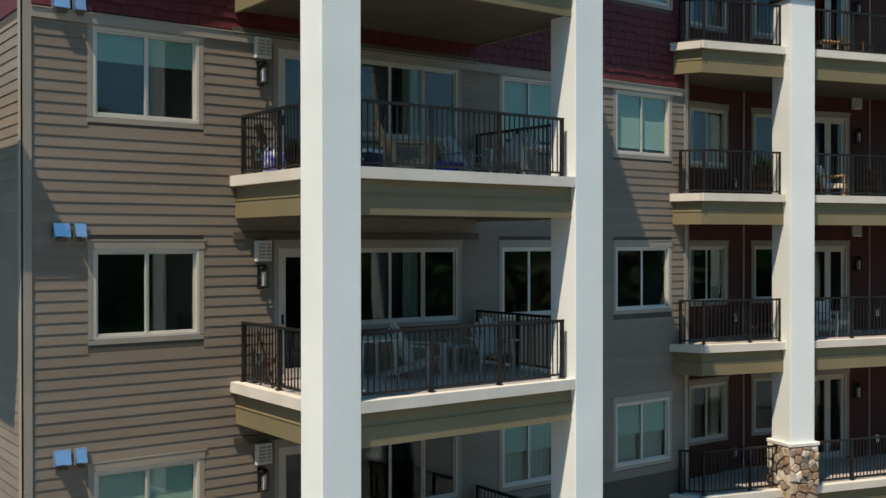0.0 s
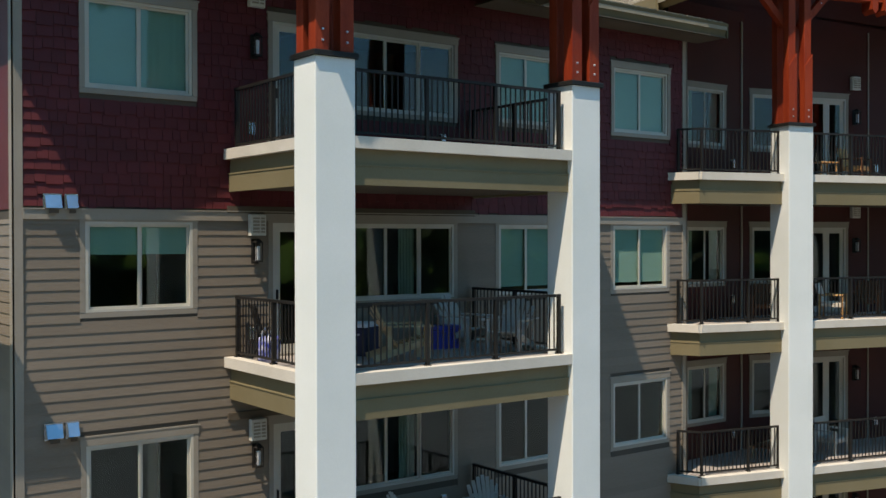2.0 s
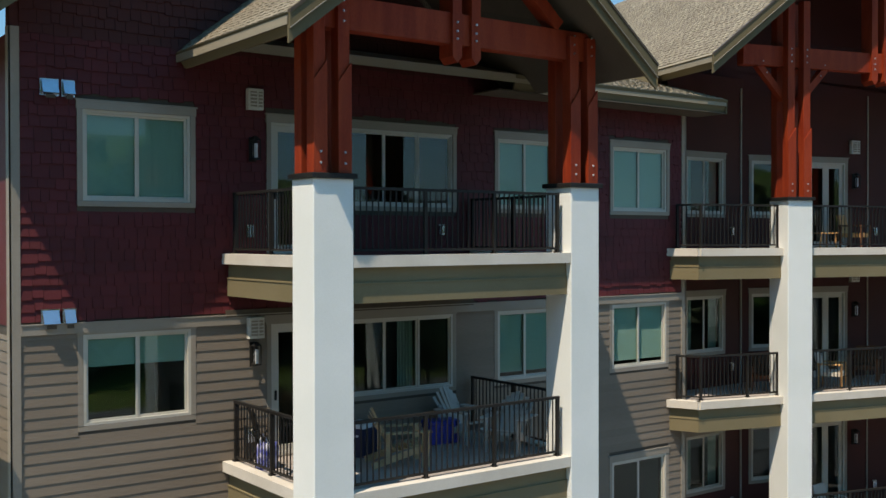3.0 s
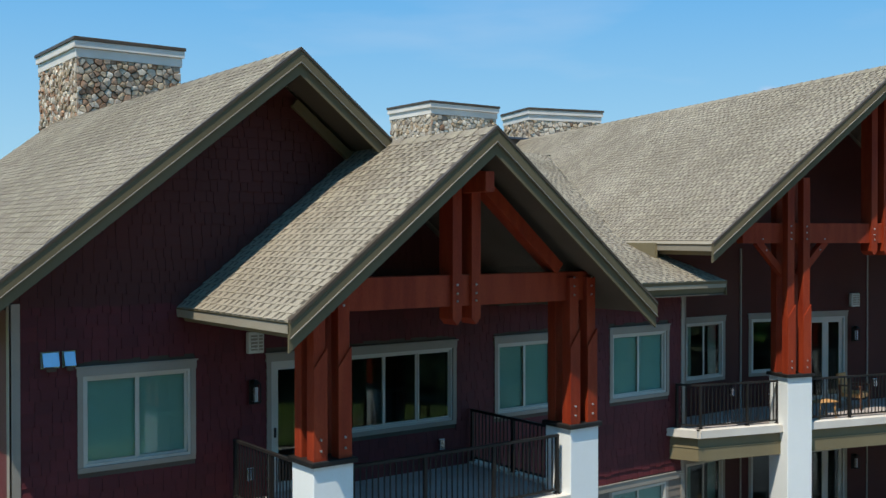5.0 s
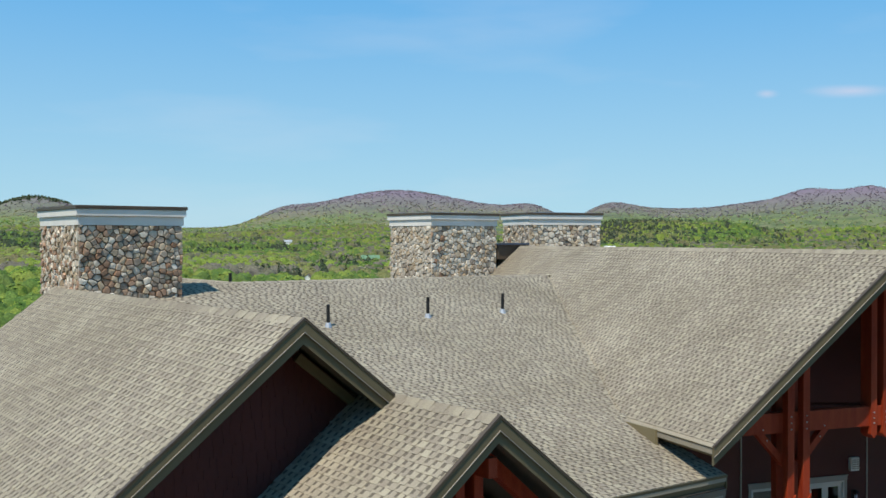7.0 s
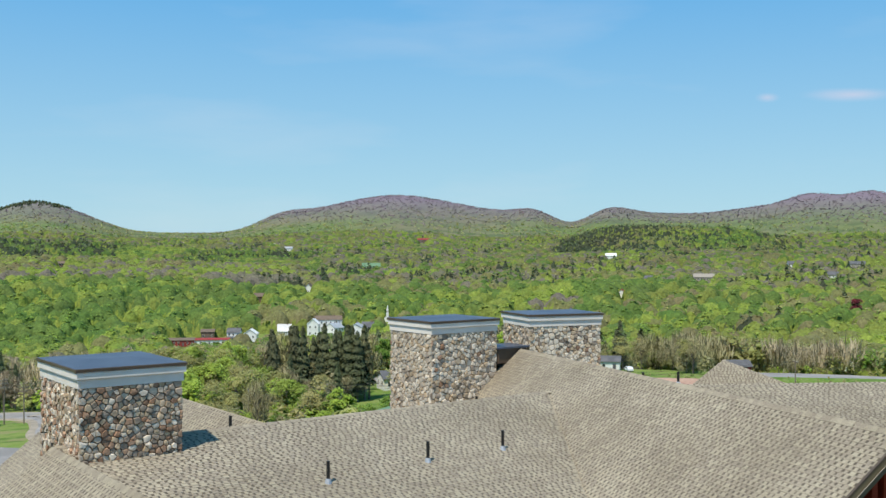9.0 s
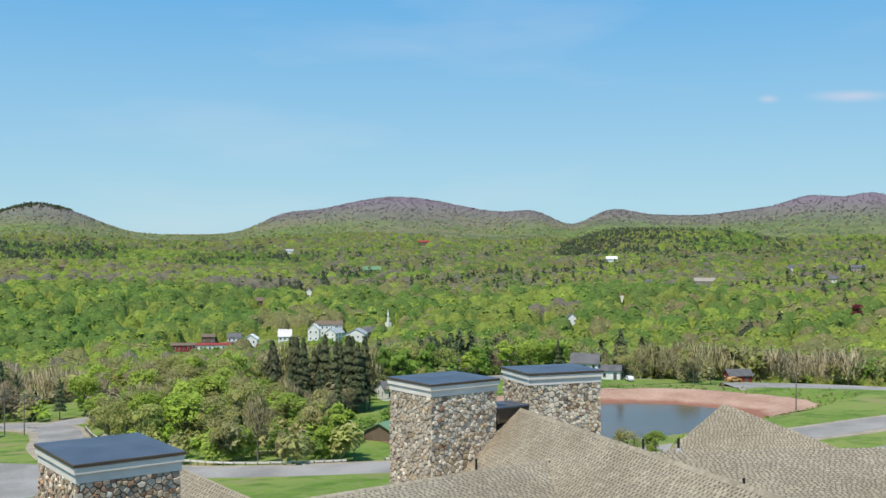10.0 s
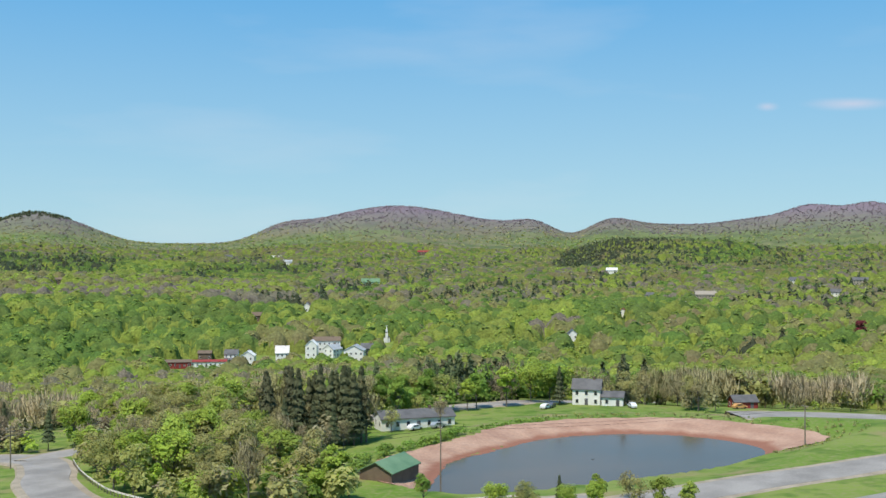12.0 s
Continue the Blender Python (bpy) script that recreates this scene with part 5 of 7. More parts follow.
def ground_mat():
    """Grass, forest floor, red pond bank and far budding woods, by place."""
    m = bpy.data.materials.new("valley_ground")
    m.use_nodes = True
    n, l = m.node_tree.nodes, m.node_tree.links
    b = n["Principled BSDF"]
    b.inputs["Roughness"].default_value, b.inputs["Specular IOR Level"].default_value = 0.95, 0.1
    geo = n.new("ShaderNodeNewGeometry")

    def noise_at(scale, detail=5):
        t = n.new("ShaderNodeTexNoise")
        t.inputs["Scale"].default_value, t.inputs["Detail"].default_value = scale, detail
        l.new(geo.outputs["Position"], t.inputs["Vector"])
        return t.outputs[0]

    def rng_(s, a, b_):
        r = n.new("ShaderNodeMapRange")
        r.inputs[1].default_value, r.inputs[2].default_value = a, b_
        l.new(s, r.inputs[0])
        return r.outputs[0]

    def mixc(f, a, b_):
        x = n.new("ShaderNodeMix")
        x.data_type = "RGBA"
        l.new(f, x.inputs[0])
        for i, c in ((6, a), (7, b_)):
            if isinstance(c, tuple):
                x.inputs[i].default_value = (*c, 1)
            else:
                l.new(c, x.inputs[i])
        return x.outputs[2]

    grass = mixc(rng_(noise_at(0.05), 0.4, 0.6), (0.11, 0.19, 0.03), (0.17, 0.225, 0.055))
    grass = mixc(rng_(noise_at(0.9), 0.45, 0.75), grass, (0.20, 0.21, 0.09))
    grass = mixc(rng_(noise_at(0.16, 8), 0.5, 0.66), grass, (0.075, 0.14, 0.025))
    grass = mixc(rng_(noise_at(0.07, 8), 0.56, 0.68), grass, (0.23, 0.20, 0.10))
    sep = n.new("ShaderNodeSeparateXYZ")
    l.new(geo.outputs["Position"], sep.inputs[0])
    far = n.new("ShaderNodeVectorMath")
    far.operation = "LENGTH"
    l.new(geo.outputs["Position"], far.inputs[0])
    woods = mixc(rng_(noise_at(0.0022, 6), 0.42, 0.6), (0.135, 0.175, 0.062), (0.17, 0.16, 0.095))
    woods = mixc(rng_(noise_at(0.016, 4), 0.45, 0.62), woods, (0.09, 0.12, 0.055))
    woods = mixc(rng_(sep.outputs[2], 75, 185), woods, (0.185, 0.145, 0.175))
    col = mixc(rng_(far.outputs["Value"], 1500, 2300), grass, woods)
    l.new(col, b.inputs["Base Color"])
    bp = n.new("ShaderNodeBump")
    bp.inputs["Strength"].default_value, bp.inputs["Distance"].default_value = 0.5, 2.0
    l.new(noise_at(0.09, 3), bp.inputs["Height"])
    l.new(bp.outputs[0], b.inputs["Normal"])
    return m


def make_ground():
    axis = math.atan2(AHEAD[0], AHEAD[1])
    fine = np.linspace(-0.52, 0.52, 190)
    coarse = np.linspace(0.52, math.tau - 0.52, 44)[1:-1]
    az = np.concatenate([fine, coarse]) + axis
    r = np.concatenate([[4.0, 20, 40], np.linspace(60, 330, 110), np.geomspace(336, 4850, 150)])
    rr, aa = np.meshgrid(r, az, indexing="ij")
    x, y = EYE[0] + rr * np.sin(aa), EYE[1] + rr * np.cos(aa)
    z = land(x, y)
    nr, na = rr.shape
    bump = np.random.default_rng(5).normal(0, 1, z.shape)
    z = z + bump * 1.2 * sstep(1500, 2300, rr)
    v = np.stack([x, y, z], -1).reshape(-1, 3)
    i, j = np.meshgrid(np.arange(nr - 1), np.arange(na), indexing="ij")
    a, b2 = i * na + j, i * na + (j + 1) % na
    f = np.stack([a, a + na, b2 + na, b2], -1).reshape(-1, 4)
    me = bpy.data.meshes.new("ground")
    me.from_pydata(v.tolist(), [], f.tolist())
    me.polygons.foreach_set("use_smooth", [True] * len(me.polygons))
    me.materials.append(ground_mat())
    me.update()
    ob = new("ground", me)
    tagged(ob, "green valley floor rising to budding purple-brown hills", "ground", kind="structure")


make_ground()
th = Geo().prism([(-45, -40), (70, -40), (70, 60), (-10, 60), (-45, 20)], -0.59, -0.5)
structure("pavement", th, mat("worn_grey_asphalt", (0.17, 0.162, 0.155), (0.24, 0.228, 0.215), 0.4, 0.9, 0.3, 20), "worn grey asphalt apron round the building", "pavement")

# pond water and its bare red bank
WATER = mat("pond_water", (0.115, 0.083, 0.052), (0.083, 0.066, 0.046), 0.03, 0.14, 0.05, 1.6, spec=0.17, fine=0.04)


def clay_mat():
    """Bare clay: pale and dry above, wet and dark red near the water, with rills."""
    m = mat("bare_red_clay", (0.32, 0.19, 0.14), (0.405, 0.26, 0.195), 0.14, 0.95, 0.6, 1.5, fine=0.16)
    n, l = m.node_tree.nodes, m.node_tree.links
    b = n["Principled BSDF"]
    geo, sep, t, add, r, x = (n.new("ShaderNode" + k) for k in ("NewGeometry", "SeparateXYZ", "TexNoise", "Math", "MapRange", "Mix"))
    t.inputs["Scale"].default_value, t.inputs["Detail"].default_value = 0.16, 5
    r.inputs[1].default_value, r.inputs[2].default_value = -13.25, -13.75
    x.data_type = "RGBA"
    x.inputs[7].default_value = (0.24, 0.105, 0.07, 1)
    l.new(geo.outputs["Position"], sep.inputs[0]), l.new(geo.outputs["Position"], t.inputs["Vector"])
    l.new(sep.outputs[2], add.inputs[0]), l.new(t.outputs[0], add.inputs[1]), l.new(add.outputs[0], r.inputs[0])
    l.new(r.outputs[0], x.inputs[0]), l.new(b.inputs["Base Color"].links[0].from_socket, x.inputs[6]), l.new(x.outputs[2], b.inputs["Base Color"])
    return m


def ring_mesh(inner, outer, steps, n=160, z=None):
    """A ring between two outlines, given as functions of shore and brink radius."""
    v, f = [], []
    r = random.Random(6)
    ragged = [r.uniform(-0.8, 1.0) for _ in range(n)]
    for s in range(steps + 1):
        for i in range(n):
            t = i * math.tau / n - math.pi
            x, y = POND[0] + math.cos(t), POND[1] + math.sin(t)
            _, a, b = pond_at(x, y)
            k = float(inner(a, b) + (outer(a, b) - inner(a, b)) * s / steps) + (ragged[i] if s == steps and z is None else 0)
            x, y = POND[0] + k * math.cos(t), POND[1] + k * math.sin(t)
            v.append((x, y, float(land(x, y)) + 0.12 + (r.uniform(-0.1, 0.14) if 0 < s < steps else 0) if z is None else z))
    for s in range(steps):
        f += [(s * n + i, s * n + (i + 1) % n, (s + 1) * n + (i + 1) % n, (s + 1) * n + i) for i in range(n)]
    return Geo().add(v, f)


structure("bank", ring_mesh(lambda a, b: a - 2.5, lambda a, b: a + (b + 0.4 - a) * np.clip((b - a - 2.6) / 3, 0, 1), 9), clay_mat(), "bare reddish clay bank round the pond", "bank")
structure("water", ring_mesh(lambda a, b: a * 0.01, lambda a, b: a + 0.4, 2, z=-14.5), WATER, "still dark pond water", "water")


# ---------------------------------------------------------------- roads
ASPHALT = mat("pale_worn_asphalt", (0.20, 0.187, 0.178), (0.29, 0.272, 0.26), 0.12, 0.92, 0.3, 3, fine=0.14)
GRAVEL = mat("gravel_shoulder", (0.25, 0.21, 0.16), (0.33, 0.28, 0.22), 0.3, 0.95, 0.6, 4, fine=0.2)


ROADS = []


def road(name, label, pts, width, material=None, lift=0.35):
    path = smooth_path(pts)
    ROADS.append((np.array(path), width / 2))
    for nm, w, up, mt in (("shoulder", width + 3.2, lift - 0.1, GRAVEL), (name, width, lift, material or ASPHALT)):
        g, v = Geo(), []
        for i, (x, y) in enumerate(path):
            x0, y0 = path[max(i - 1, 0)]
            x1, y1 = path[min(i + 1, len(path) - 1)]
            d = math.hypot(x1 - x0, y1 - y0)
            nx, ny = (y1 - y0) / d, -(x1 - x0) / d
            zz = float(land(x, y)) + up
            v += [(x - nx * w / 2, y - ny * w / 2, zz), (x + nx * w / 2, y + ny * w / 2, zz), (x + nx * (w / 2 + 1), y + ny * (w / 2 + 1), zz - 1.2), (x - nx * (w / 2 + 1), y - ny * (w / 2 + 1), zz - 1.2)]
        for i in range(len(path) - 1):
            k = 4 * i
            g.f += [(k, k + 1, k + 5, k + 4), (k + 1, k + 2, k + 6, k + 5), (k + 3, k, k + 4, k + 7)]
        g.v = v
        structure(nm, g, mt, label if nm == name else "gravel shoulder of the road", "road")


road("road", "pale asphalt road bending through the valley", [(0, 300), (40, 291), (66, 281), (75, 264), (72, 244), (67, 228), (63, 200), (63, 182), (68, 166), (80, 153), (98, 144), (116, 137), (132, 130)], 9.5)
road("road", "pale asphalt side road past the junction", [(74, 264), (84, 270), (104, 268), (131, 257), (160, 255), (189, 254), (214, 252), (245, 255), (290, 262)], 7)
road("road", "pale asphalt lane below the pond", [(132, 126), (150, 124.5), (168, 122.5), (190, 118), (215, 112), (240, 106)], 9)
road("road", "asphalt drive beyond the pond", [(236, 184), (250, 176), (266, 166), (290, 152), (320, 140)], 12)
g = Geo().prism([(146, 104), (176, 101), (200, 96), (214, 70), (160, 70)], -9.6, float(land(180, 100)) + 0.6)
structure("car_park", g, ASPHALT, "wide worn asphalt car park", "road")
g = Geo().prism([(20, 120), (42, 132), (50, 160), (50, 180), (44, 186), (20, 190)], -16, float(land(40, 165)) + 0.8)
structure("car_park", g, ASPHALT, "worn asphalt car park beside the road", "road")


# ---------------------------------------------------------------- trees
def unit(a):
    return a / np.maximum(np.linalg.norm(a, axis=-1, keepdims=True), 1e-6)


def crown_shape(seed, n, height, width, base, leaf, kind, lobes=9, full=0.0):
    """Leaf sprays of a crown, as triangles with soft normals: boughs round a fork, drooping tiers on a conifer, or bare twigs."""
    r = np.random.default_rng(seed)
    tall = height - base
    if kind == "conifer":
        t = r.random(n) ** 1.35
        tier = 0.72 + 0.28 * np.cos(t * 46 + r.random(n) * 1.2)
        rad = width / 2 * (1 - t) ** 0.8 * (0.45 + 0.55 * r.random(n) ** 0.4) * tier + 0.008 * height
        ang = r.random(n) * math.tau
        c = np.stack([np.cos(ang) * rad, np.sin(ang) * rad, base + tall * t - rad * 0.3], 1)
        nrm = unit(np.stack([np.cos(ang), np.sin(ang), 0.7 + 0.6 * full + 0 * ang], 1))
    else:
        # boughs spread through an uneven egg, larger and lower ones outside
        lob = unit(r.normal(0, 1, (lobes, 3))) * (0.35 + 0.65 * r.random((lobes, 1)) ** 0.5)
        lob[0] *= 0.3
        lob = lob * np.array([width * 0.36, width * 0.36, tall * 0.38])
        lob[:, :2] *= (1.12 - 0.5 * np.clip(lob[:, 2:] / tall + 0.1, 0, 1))
        lob[:, 2] += base + tall * 0.5
        size = width * r.uniform(0.15, 0.27, lobes) * (9 / lobes) ** 0.3
        which = r.choice(lobes, n, p=size ** 2 / np.sum(size ** 2))
        d = unit(r.normal(0, 1, (n, 3)))
        d[:, 2] = np.where(d[:, 2] < -0.45, -d[:, 2], d[:, 2])
        reach = full + (1 - full) * r.random(n) ** 0.45
        c = lob[which] + d * (size[which] * (0.25 + 0.9 * reach))[:, None] * np.array([1.0, 1.0, 0.85])
        nrm = unit(unit(c - np.array([0, 0, base + tall * 0.35])) * 0.6 + d * 0.4 + np.array([0, 0, 0.45 + 0.6 * full]))
    face = unit(nrm + r.normal(0, 0.42 - 0.3 * full, (n, 3)))
    s = leaf * r.uniform(0.55, 1.45, n)
    a = unit(np.cross(face, r.normal(0, 1, (n, 3))))
    if kind == "bare" and n > 150:
        a = unit(nrm * 0.5 + np.array([0, 0, 1.0]) + r.normal(0, 0.25, (n, 3)))
        face = unit(np.cross(a, r.normal(0, 1, (n, 3))))
    b = np.cross(face, a)
    la, lb = ((2.0, 0.14) if n > 150 else (1.1, 0.6)) if kind == "bare" else (1.25, 0.5) if kind == "conifer" else (1.0, 0.8)
    p = a * s[:, None] * la
    q = b * s[:, None] * lb
    v = np.stack([c + p, c - 0.5 * p + q, c - 0.5 * p - q], 1).reshape(-1, 3)
    soft = unit(np.repeat(nrm, 3, 0) + 0.25 * np.repeat(face, 3, 0))
    return v, soft


def leaf_mesh(name, v, normals, material):
    """Single triangles with given normals."""
    n = len(v)
    me = bpy.data.meshes.new(name)
    me.vertices.add(n)
    me.vertices.foreach_set("co", np.asarray(v, np.float32).ravel())
    me.loops.add(n)
    me.loops.foreach_set("vertex_index", np.arange(n, dtype=np.int32))
    me.polygons.add(n // 3)
    me.polygons.foreach_set("loop_start", np.arange(0, n, 3, dtype=np.int32))
    me.materials.append(material)
    me.update(calc_edges=True)
    me.attributes.new("custom_normal", "FLOAT_VECTOR", "POINT").data.foreach_set("vector", np.asarray(normals, np.float32).ravel())
    return me


def raw_mesh(name, v, f, material):
    me = bpy.data.meshes.new(name)
    me.vertices.add(len(v))
    me.vertices.foreach_set("co", np.asarray(v, np.float32).ravel())
    me.loops.add(f.size)
    me.loops.foreach_set("vertex_index", f.astype(np.int32).ravel())
    me.polygons.add(len(f))
    me.polygons.foreach_set("loop_start", np.arange(0, f.size, f.shape[1], dtype=np.int32))
    me.polygons.foreach_set("use_smooth", np.ones(len(f), bool))
    me.materials.append(material)
    me.update(calc_edges=True)
    return me


LEAVES = {"lime": leaf_mat("fresh_lime_leaves", (0.30, 0.43, 0.062), (0.38, 0.48, 0.09), (0.29, 0.37, 0.085)),
          "green": leaf_mat("spring_green_leaves", (0.175, 0.305, 0.06), (0.25, 0.37, 0.075), (0.22, 0.31, 0.07)),
          "olive": leaf_mat("olive_budding_leaves", (0.31, 0.345, 0.105), (0.37, 0.385, 0.135), (0.34, 0.305, 0.145)),
          "bare": leaf_mat("grey_brown_twigs", (0.30, 0.262, 0.19), (0.35, 0.30, 0.21), (0.31, 0.31, 0.15), light=0.3),
          "conifer": leaf_mat("dark_conifer_needles", (0.085, 0.122, 0.056), (0.12, 0.15, 0.07), (0.11, 0.118, 0.064), light=0.2),
          "plum": leaf_mat("leafless_purple_brown_hill_trees", (0.25, 0.195, 0.235), (0.28, 0.215, 0.25), (0.235, 0.215, 0.20), light=0.2),
          "red": leaf_mat("dark_red_maple_leaves", (0.16, 0.03, 0.04), (0.21, 0.05, 0.05), (0.14, 0.03, 0.045), light=0.3),
          "white": leaf_mat("white_blossom", (0.6, 0.6, 0.56), (0.72, 0.72, 0.67), (0.55, 0.6, 0.46), light=0.2)}
# canopy colours darkened to hold the shade between leaves of closed crowns
SHADED_COVER = {"lime": leaf_mat("shaded_lime_green_canopy", (0.125, 0.180, 0.031), (0.171, 0.216, 0.041), (0.133, 0.156, 0.036), 0.1, 0.8, 0.6),
         "green": leaf_mat("shaded_spring_green_canopy", (0.062, 0.116, 0.025), (0.095, 0.148, 0.032), (0.080, 0.116, 0.029), 0.1, 0.8, 0.6),
         "olive": leaf_mat("shaded_olive_budding_canopy", (0.118, 0.132, 0.045), (0.141, 0.152, 0.052), (0.137, 0.120, 0.059), 0.1, 0.8, 0.6),
         "bare": leaf_mat("shaded_grey_brown_twig_canopy", (0.118, 0.104, 0.083), (0.137, 0.120, 0.095), (0.114, 0.116, 0.065), 0.1, 0.8, 0.6),
         "conifer": leaf_mat("shaded_dark_conifer_canopy", (0.027, 0.044, 0.024), (0.042, 0.056, 0.030), (0.038, 0.044, 0.027), 0.05, 0.8, 0.6)}
BARK = mat("grey_brown_bark", (0.11, 0.095, 0.08), (0.17, 0.15, 0.13), 2, 0.95, 0.6, 8, fine=0.15)


def tree_parts(seed, kind, height):
    r = random.Random(seed)
    conifer = kind == "conifer"
    width = height * (0.36 if conifer else r.uniform(0.5, 0.74) if kind != "bare" else 0.5)
    base = height * (r.uniform(0.1, 0.3) if conifer else r.uniform(0.16, 0.28))
    n = {"conifer": 2300, "bare": 1500, "olive": 1700, "white": 2400}.get(kind, 2500)
    v, soft = crown_shape(seed, n, height, width, base, height * {"bare": 0.024, "conifer": 0.022, "olive": 0.019}.get(kind, 0.023), kind, 20)
    crown = leaf_mesh("crown", v, soft, LEAVES[kind])
    g = Geo().tube((0, 0, -0.6), (0, 0, height * (0.95 if conifer else 0.62)), height * 0.016, height * (0.003 if conifer else 0.006), 7)
    for i in range(0 if conifer else 12):
        a, z0, k = r.random() * math.tau, height * r.uniform(0.2, 0.58), r.uniform(0.2, 0.42)
        g.tube((0, 0, z0), (math.cos(a) * width * k, math.sin(a) * width * k, z0 + height * r.uniform(0.14, 0.36)), height * 0.008, height * 0.002, 5)
    return crown, g.mesh("trunk", BARK)


def clear_of(x, y, margin=2.0):
    """True where trees may stand: off the pond, roads, lawns, yards and car parks."""
    d, _, brink = pond_at(x, y)
    ok = d > brink + 6
    for path, half in ROADS:
        d = np.min(np.hypot(x[:, None] - path[None, :, 0], y[:, None] - path[None, :, 1]), axis=1)
        ok &= d > half + margin + 1.5
    for poly in CLEARINGS:
        ok &= ~np.array([inside(poly, a, b) for a, b in zip(x, y)])
    for hx, hy, rad in YARDS:
        reach = max(rad * 1.8, (0.055 if hx + hy < 900 else 0.085) * math.hypot(hx, hy))
        # the yard and the sight line to it stay open
        dx, dy = hx - EYE[0], hy - EYE[1]
        d = math.hypot(dx, dy)
        ex, ey = dx / d, dy / d
        fx, fy = x - hx, y - hy
        along, across = fx * ex + fy * ey, np.abs(-fx * ey + fy * ex)
        ok &= ~((along > -reach) & (along < rad * 0.8) & (across < rad))
    return ok


CLEARINGS = [[(128, 195), (140, 214), (165, 226), (188, 250), (215, 249), (240, 250), (252, 226), (236, 190), (238, 150), (205, 130), (180, 126), (140, 128), (120, 165)],
             [(226, 190), (262, 206), (300, 196), (330, 160), (300, 120), (250, 120), (226, 150)],
             [(120, 110), (250, 90), (260, 130), (238, 152), (180, 136), (130, 138)],
             [(10, 110), (56, 110), (58, 170), (70, 176), (73, 196), (75, 221), (81, 250), (84, 264), (60, 285), (10, 300)],
             [(96, 130), (110, 95), (150, 100), (150, 150), (124, 170), (106, 150)],
             [(40, 110), (110, 110), (132, 142), (100, 152), (84, 160), (74, 174), (62, 190), (56, 190)], [(110, 50), (270, 50), (262, 128), (120, 112)],
             [(238, 612), (250, 596), (280, 572), (318, 560), (336, 536), (352, 540), (358, 556), (348, 590), (300, 606), (270, 626), (244, 624)],
             [(104, 176), (118, 190), (135, 200), (150, 214), (160, 226), (140, 222), (122, 208), (106, 192)], [(84, 276), (96, 296), (104, 330), (90, 330), (78, 300)], [(128, 258), (150, 257), (160, 290), (142, 296)]]
YARDS = [(233, 236, 13), (273, 211, 12), (118, 176, 10), (163, 232, 13), (215, 236, 9), (384, 579, 6), (112, 166, 9), (104, 153, 8), (283, 601, 5), (286, 584, 5), (307, 580, 5), (326, 577, 5), (341, 584, 9), (337, 570, 5), (341, 550, 6), (352, 553, 5), (252, 610, 8), (267, 602, 12), (272, 616, 5), (405, 724, 5), (354, 706, 6), (623, 975, 10), (861, 558, 7), (646, 588, 5), (664, 602, 5), (689, 594, 6), (741, 677, 6), (756, 621, 10), (989, 966, 7), (469, 493, 5), (570, 545, 5), (970, 676, 6), (1013, 626, 9), (311, 1057, 8), (924, 1990, 8), (969, 1865, 9), (795, 1491, 7), (1332, 1872, 13)]


def wedge(n, r0, r1, seed, spread=0.56, power=2.0):
    r = np.random.default_rng(seed)
    rad = (r.random(n) * (r1 ** power - r0 ** power) + r0 ** power) ** (1 / power)
    az = math.atan2(AHEAD[0], AHEAD[1]) + (r.random(n) - 0.5) * 2 * math.atan(spread * 0.92)
    return EYE[0] + rad * np.sin(az), EYE[1] + rad * np.cos(az), r


# single trees near the pond and road
KINDS = ("lime", "green", "olive", "bare", "conifer")
models = {k: [tree_parts(11 * i + j, k, 10.0) for j in range(3)] for i, k in enumerate(KINDS)}


def tree(x, y, kind, h, i):
    crown, trunk = models[kind][i % len(models[kind])]
    at = Matrix.Translation((x, y, float(land(x, y)) - 0.1)) @ pose(0, 0, 0, 0, 0, (i * 137) % 360) @ Matrix.Scale(h / 10.0, 4)
    label = {"lime": "broad tree in fresh lime-green leaf", "green": "leafy tree in spring green", "olive": "olive budding tree in thin leaf", "bare": "grey-brown tree with bare twigs", "conifer": "dark pointed conifer tree", "white": "rounded tree white with blossom", "red": "maple in dark red leaf"}[kind]
    th = thing("tree", label, "tree", at, group="valley trees")
    part("trunk", trunk, None, th)
    part("crown", crown, None, th)


def stand(x, y):
    """A slowly varying number that decides which kinds grow together."""
    return waves(np.asarray(x), np.asarray(y), 41.0) + 0.6 * waves(np.asarray(x) + 50, np.asarray(y), 13.0)


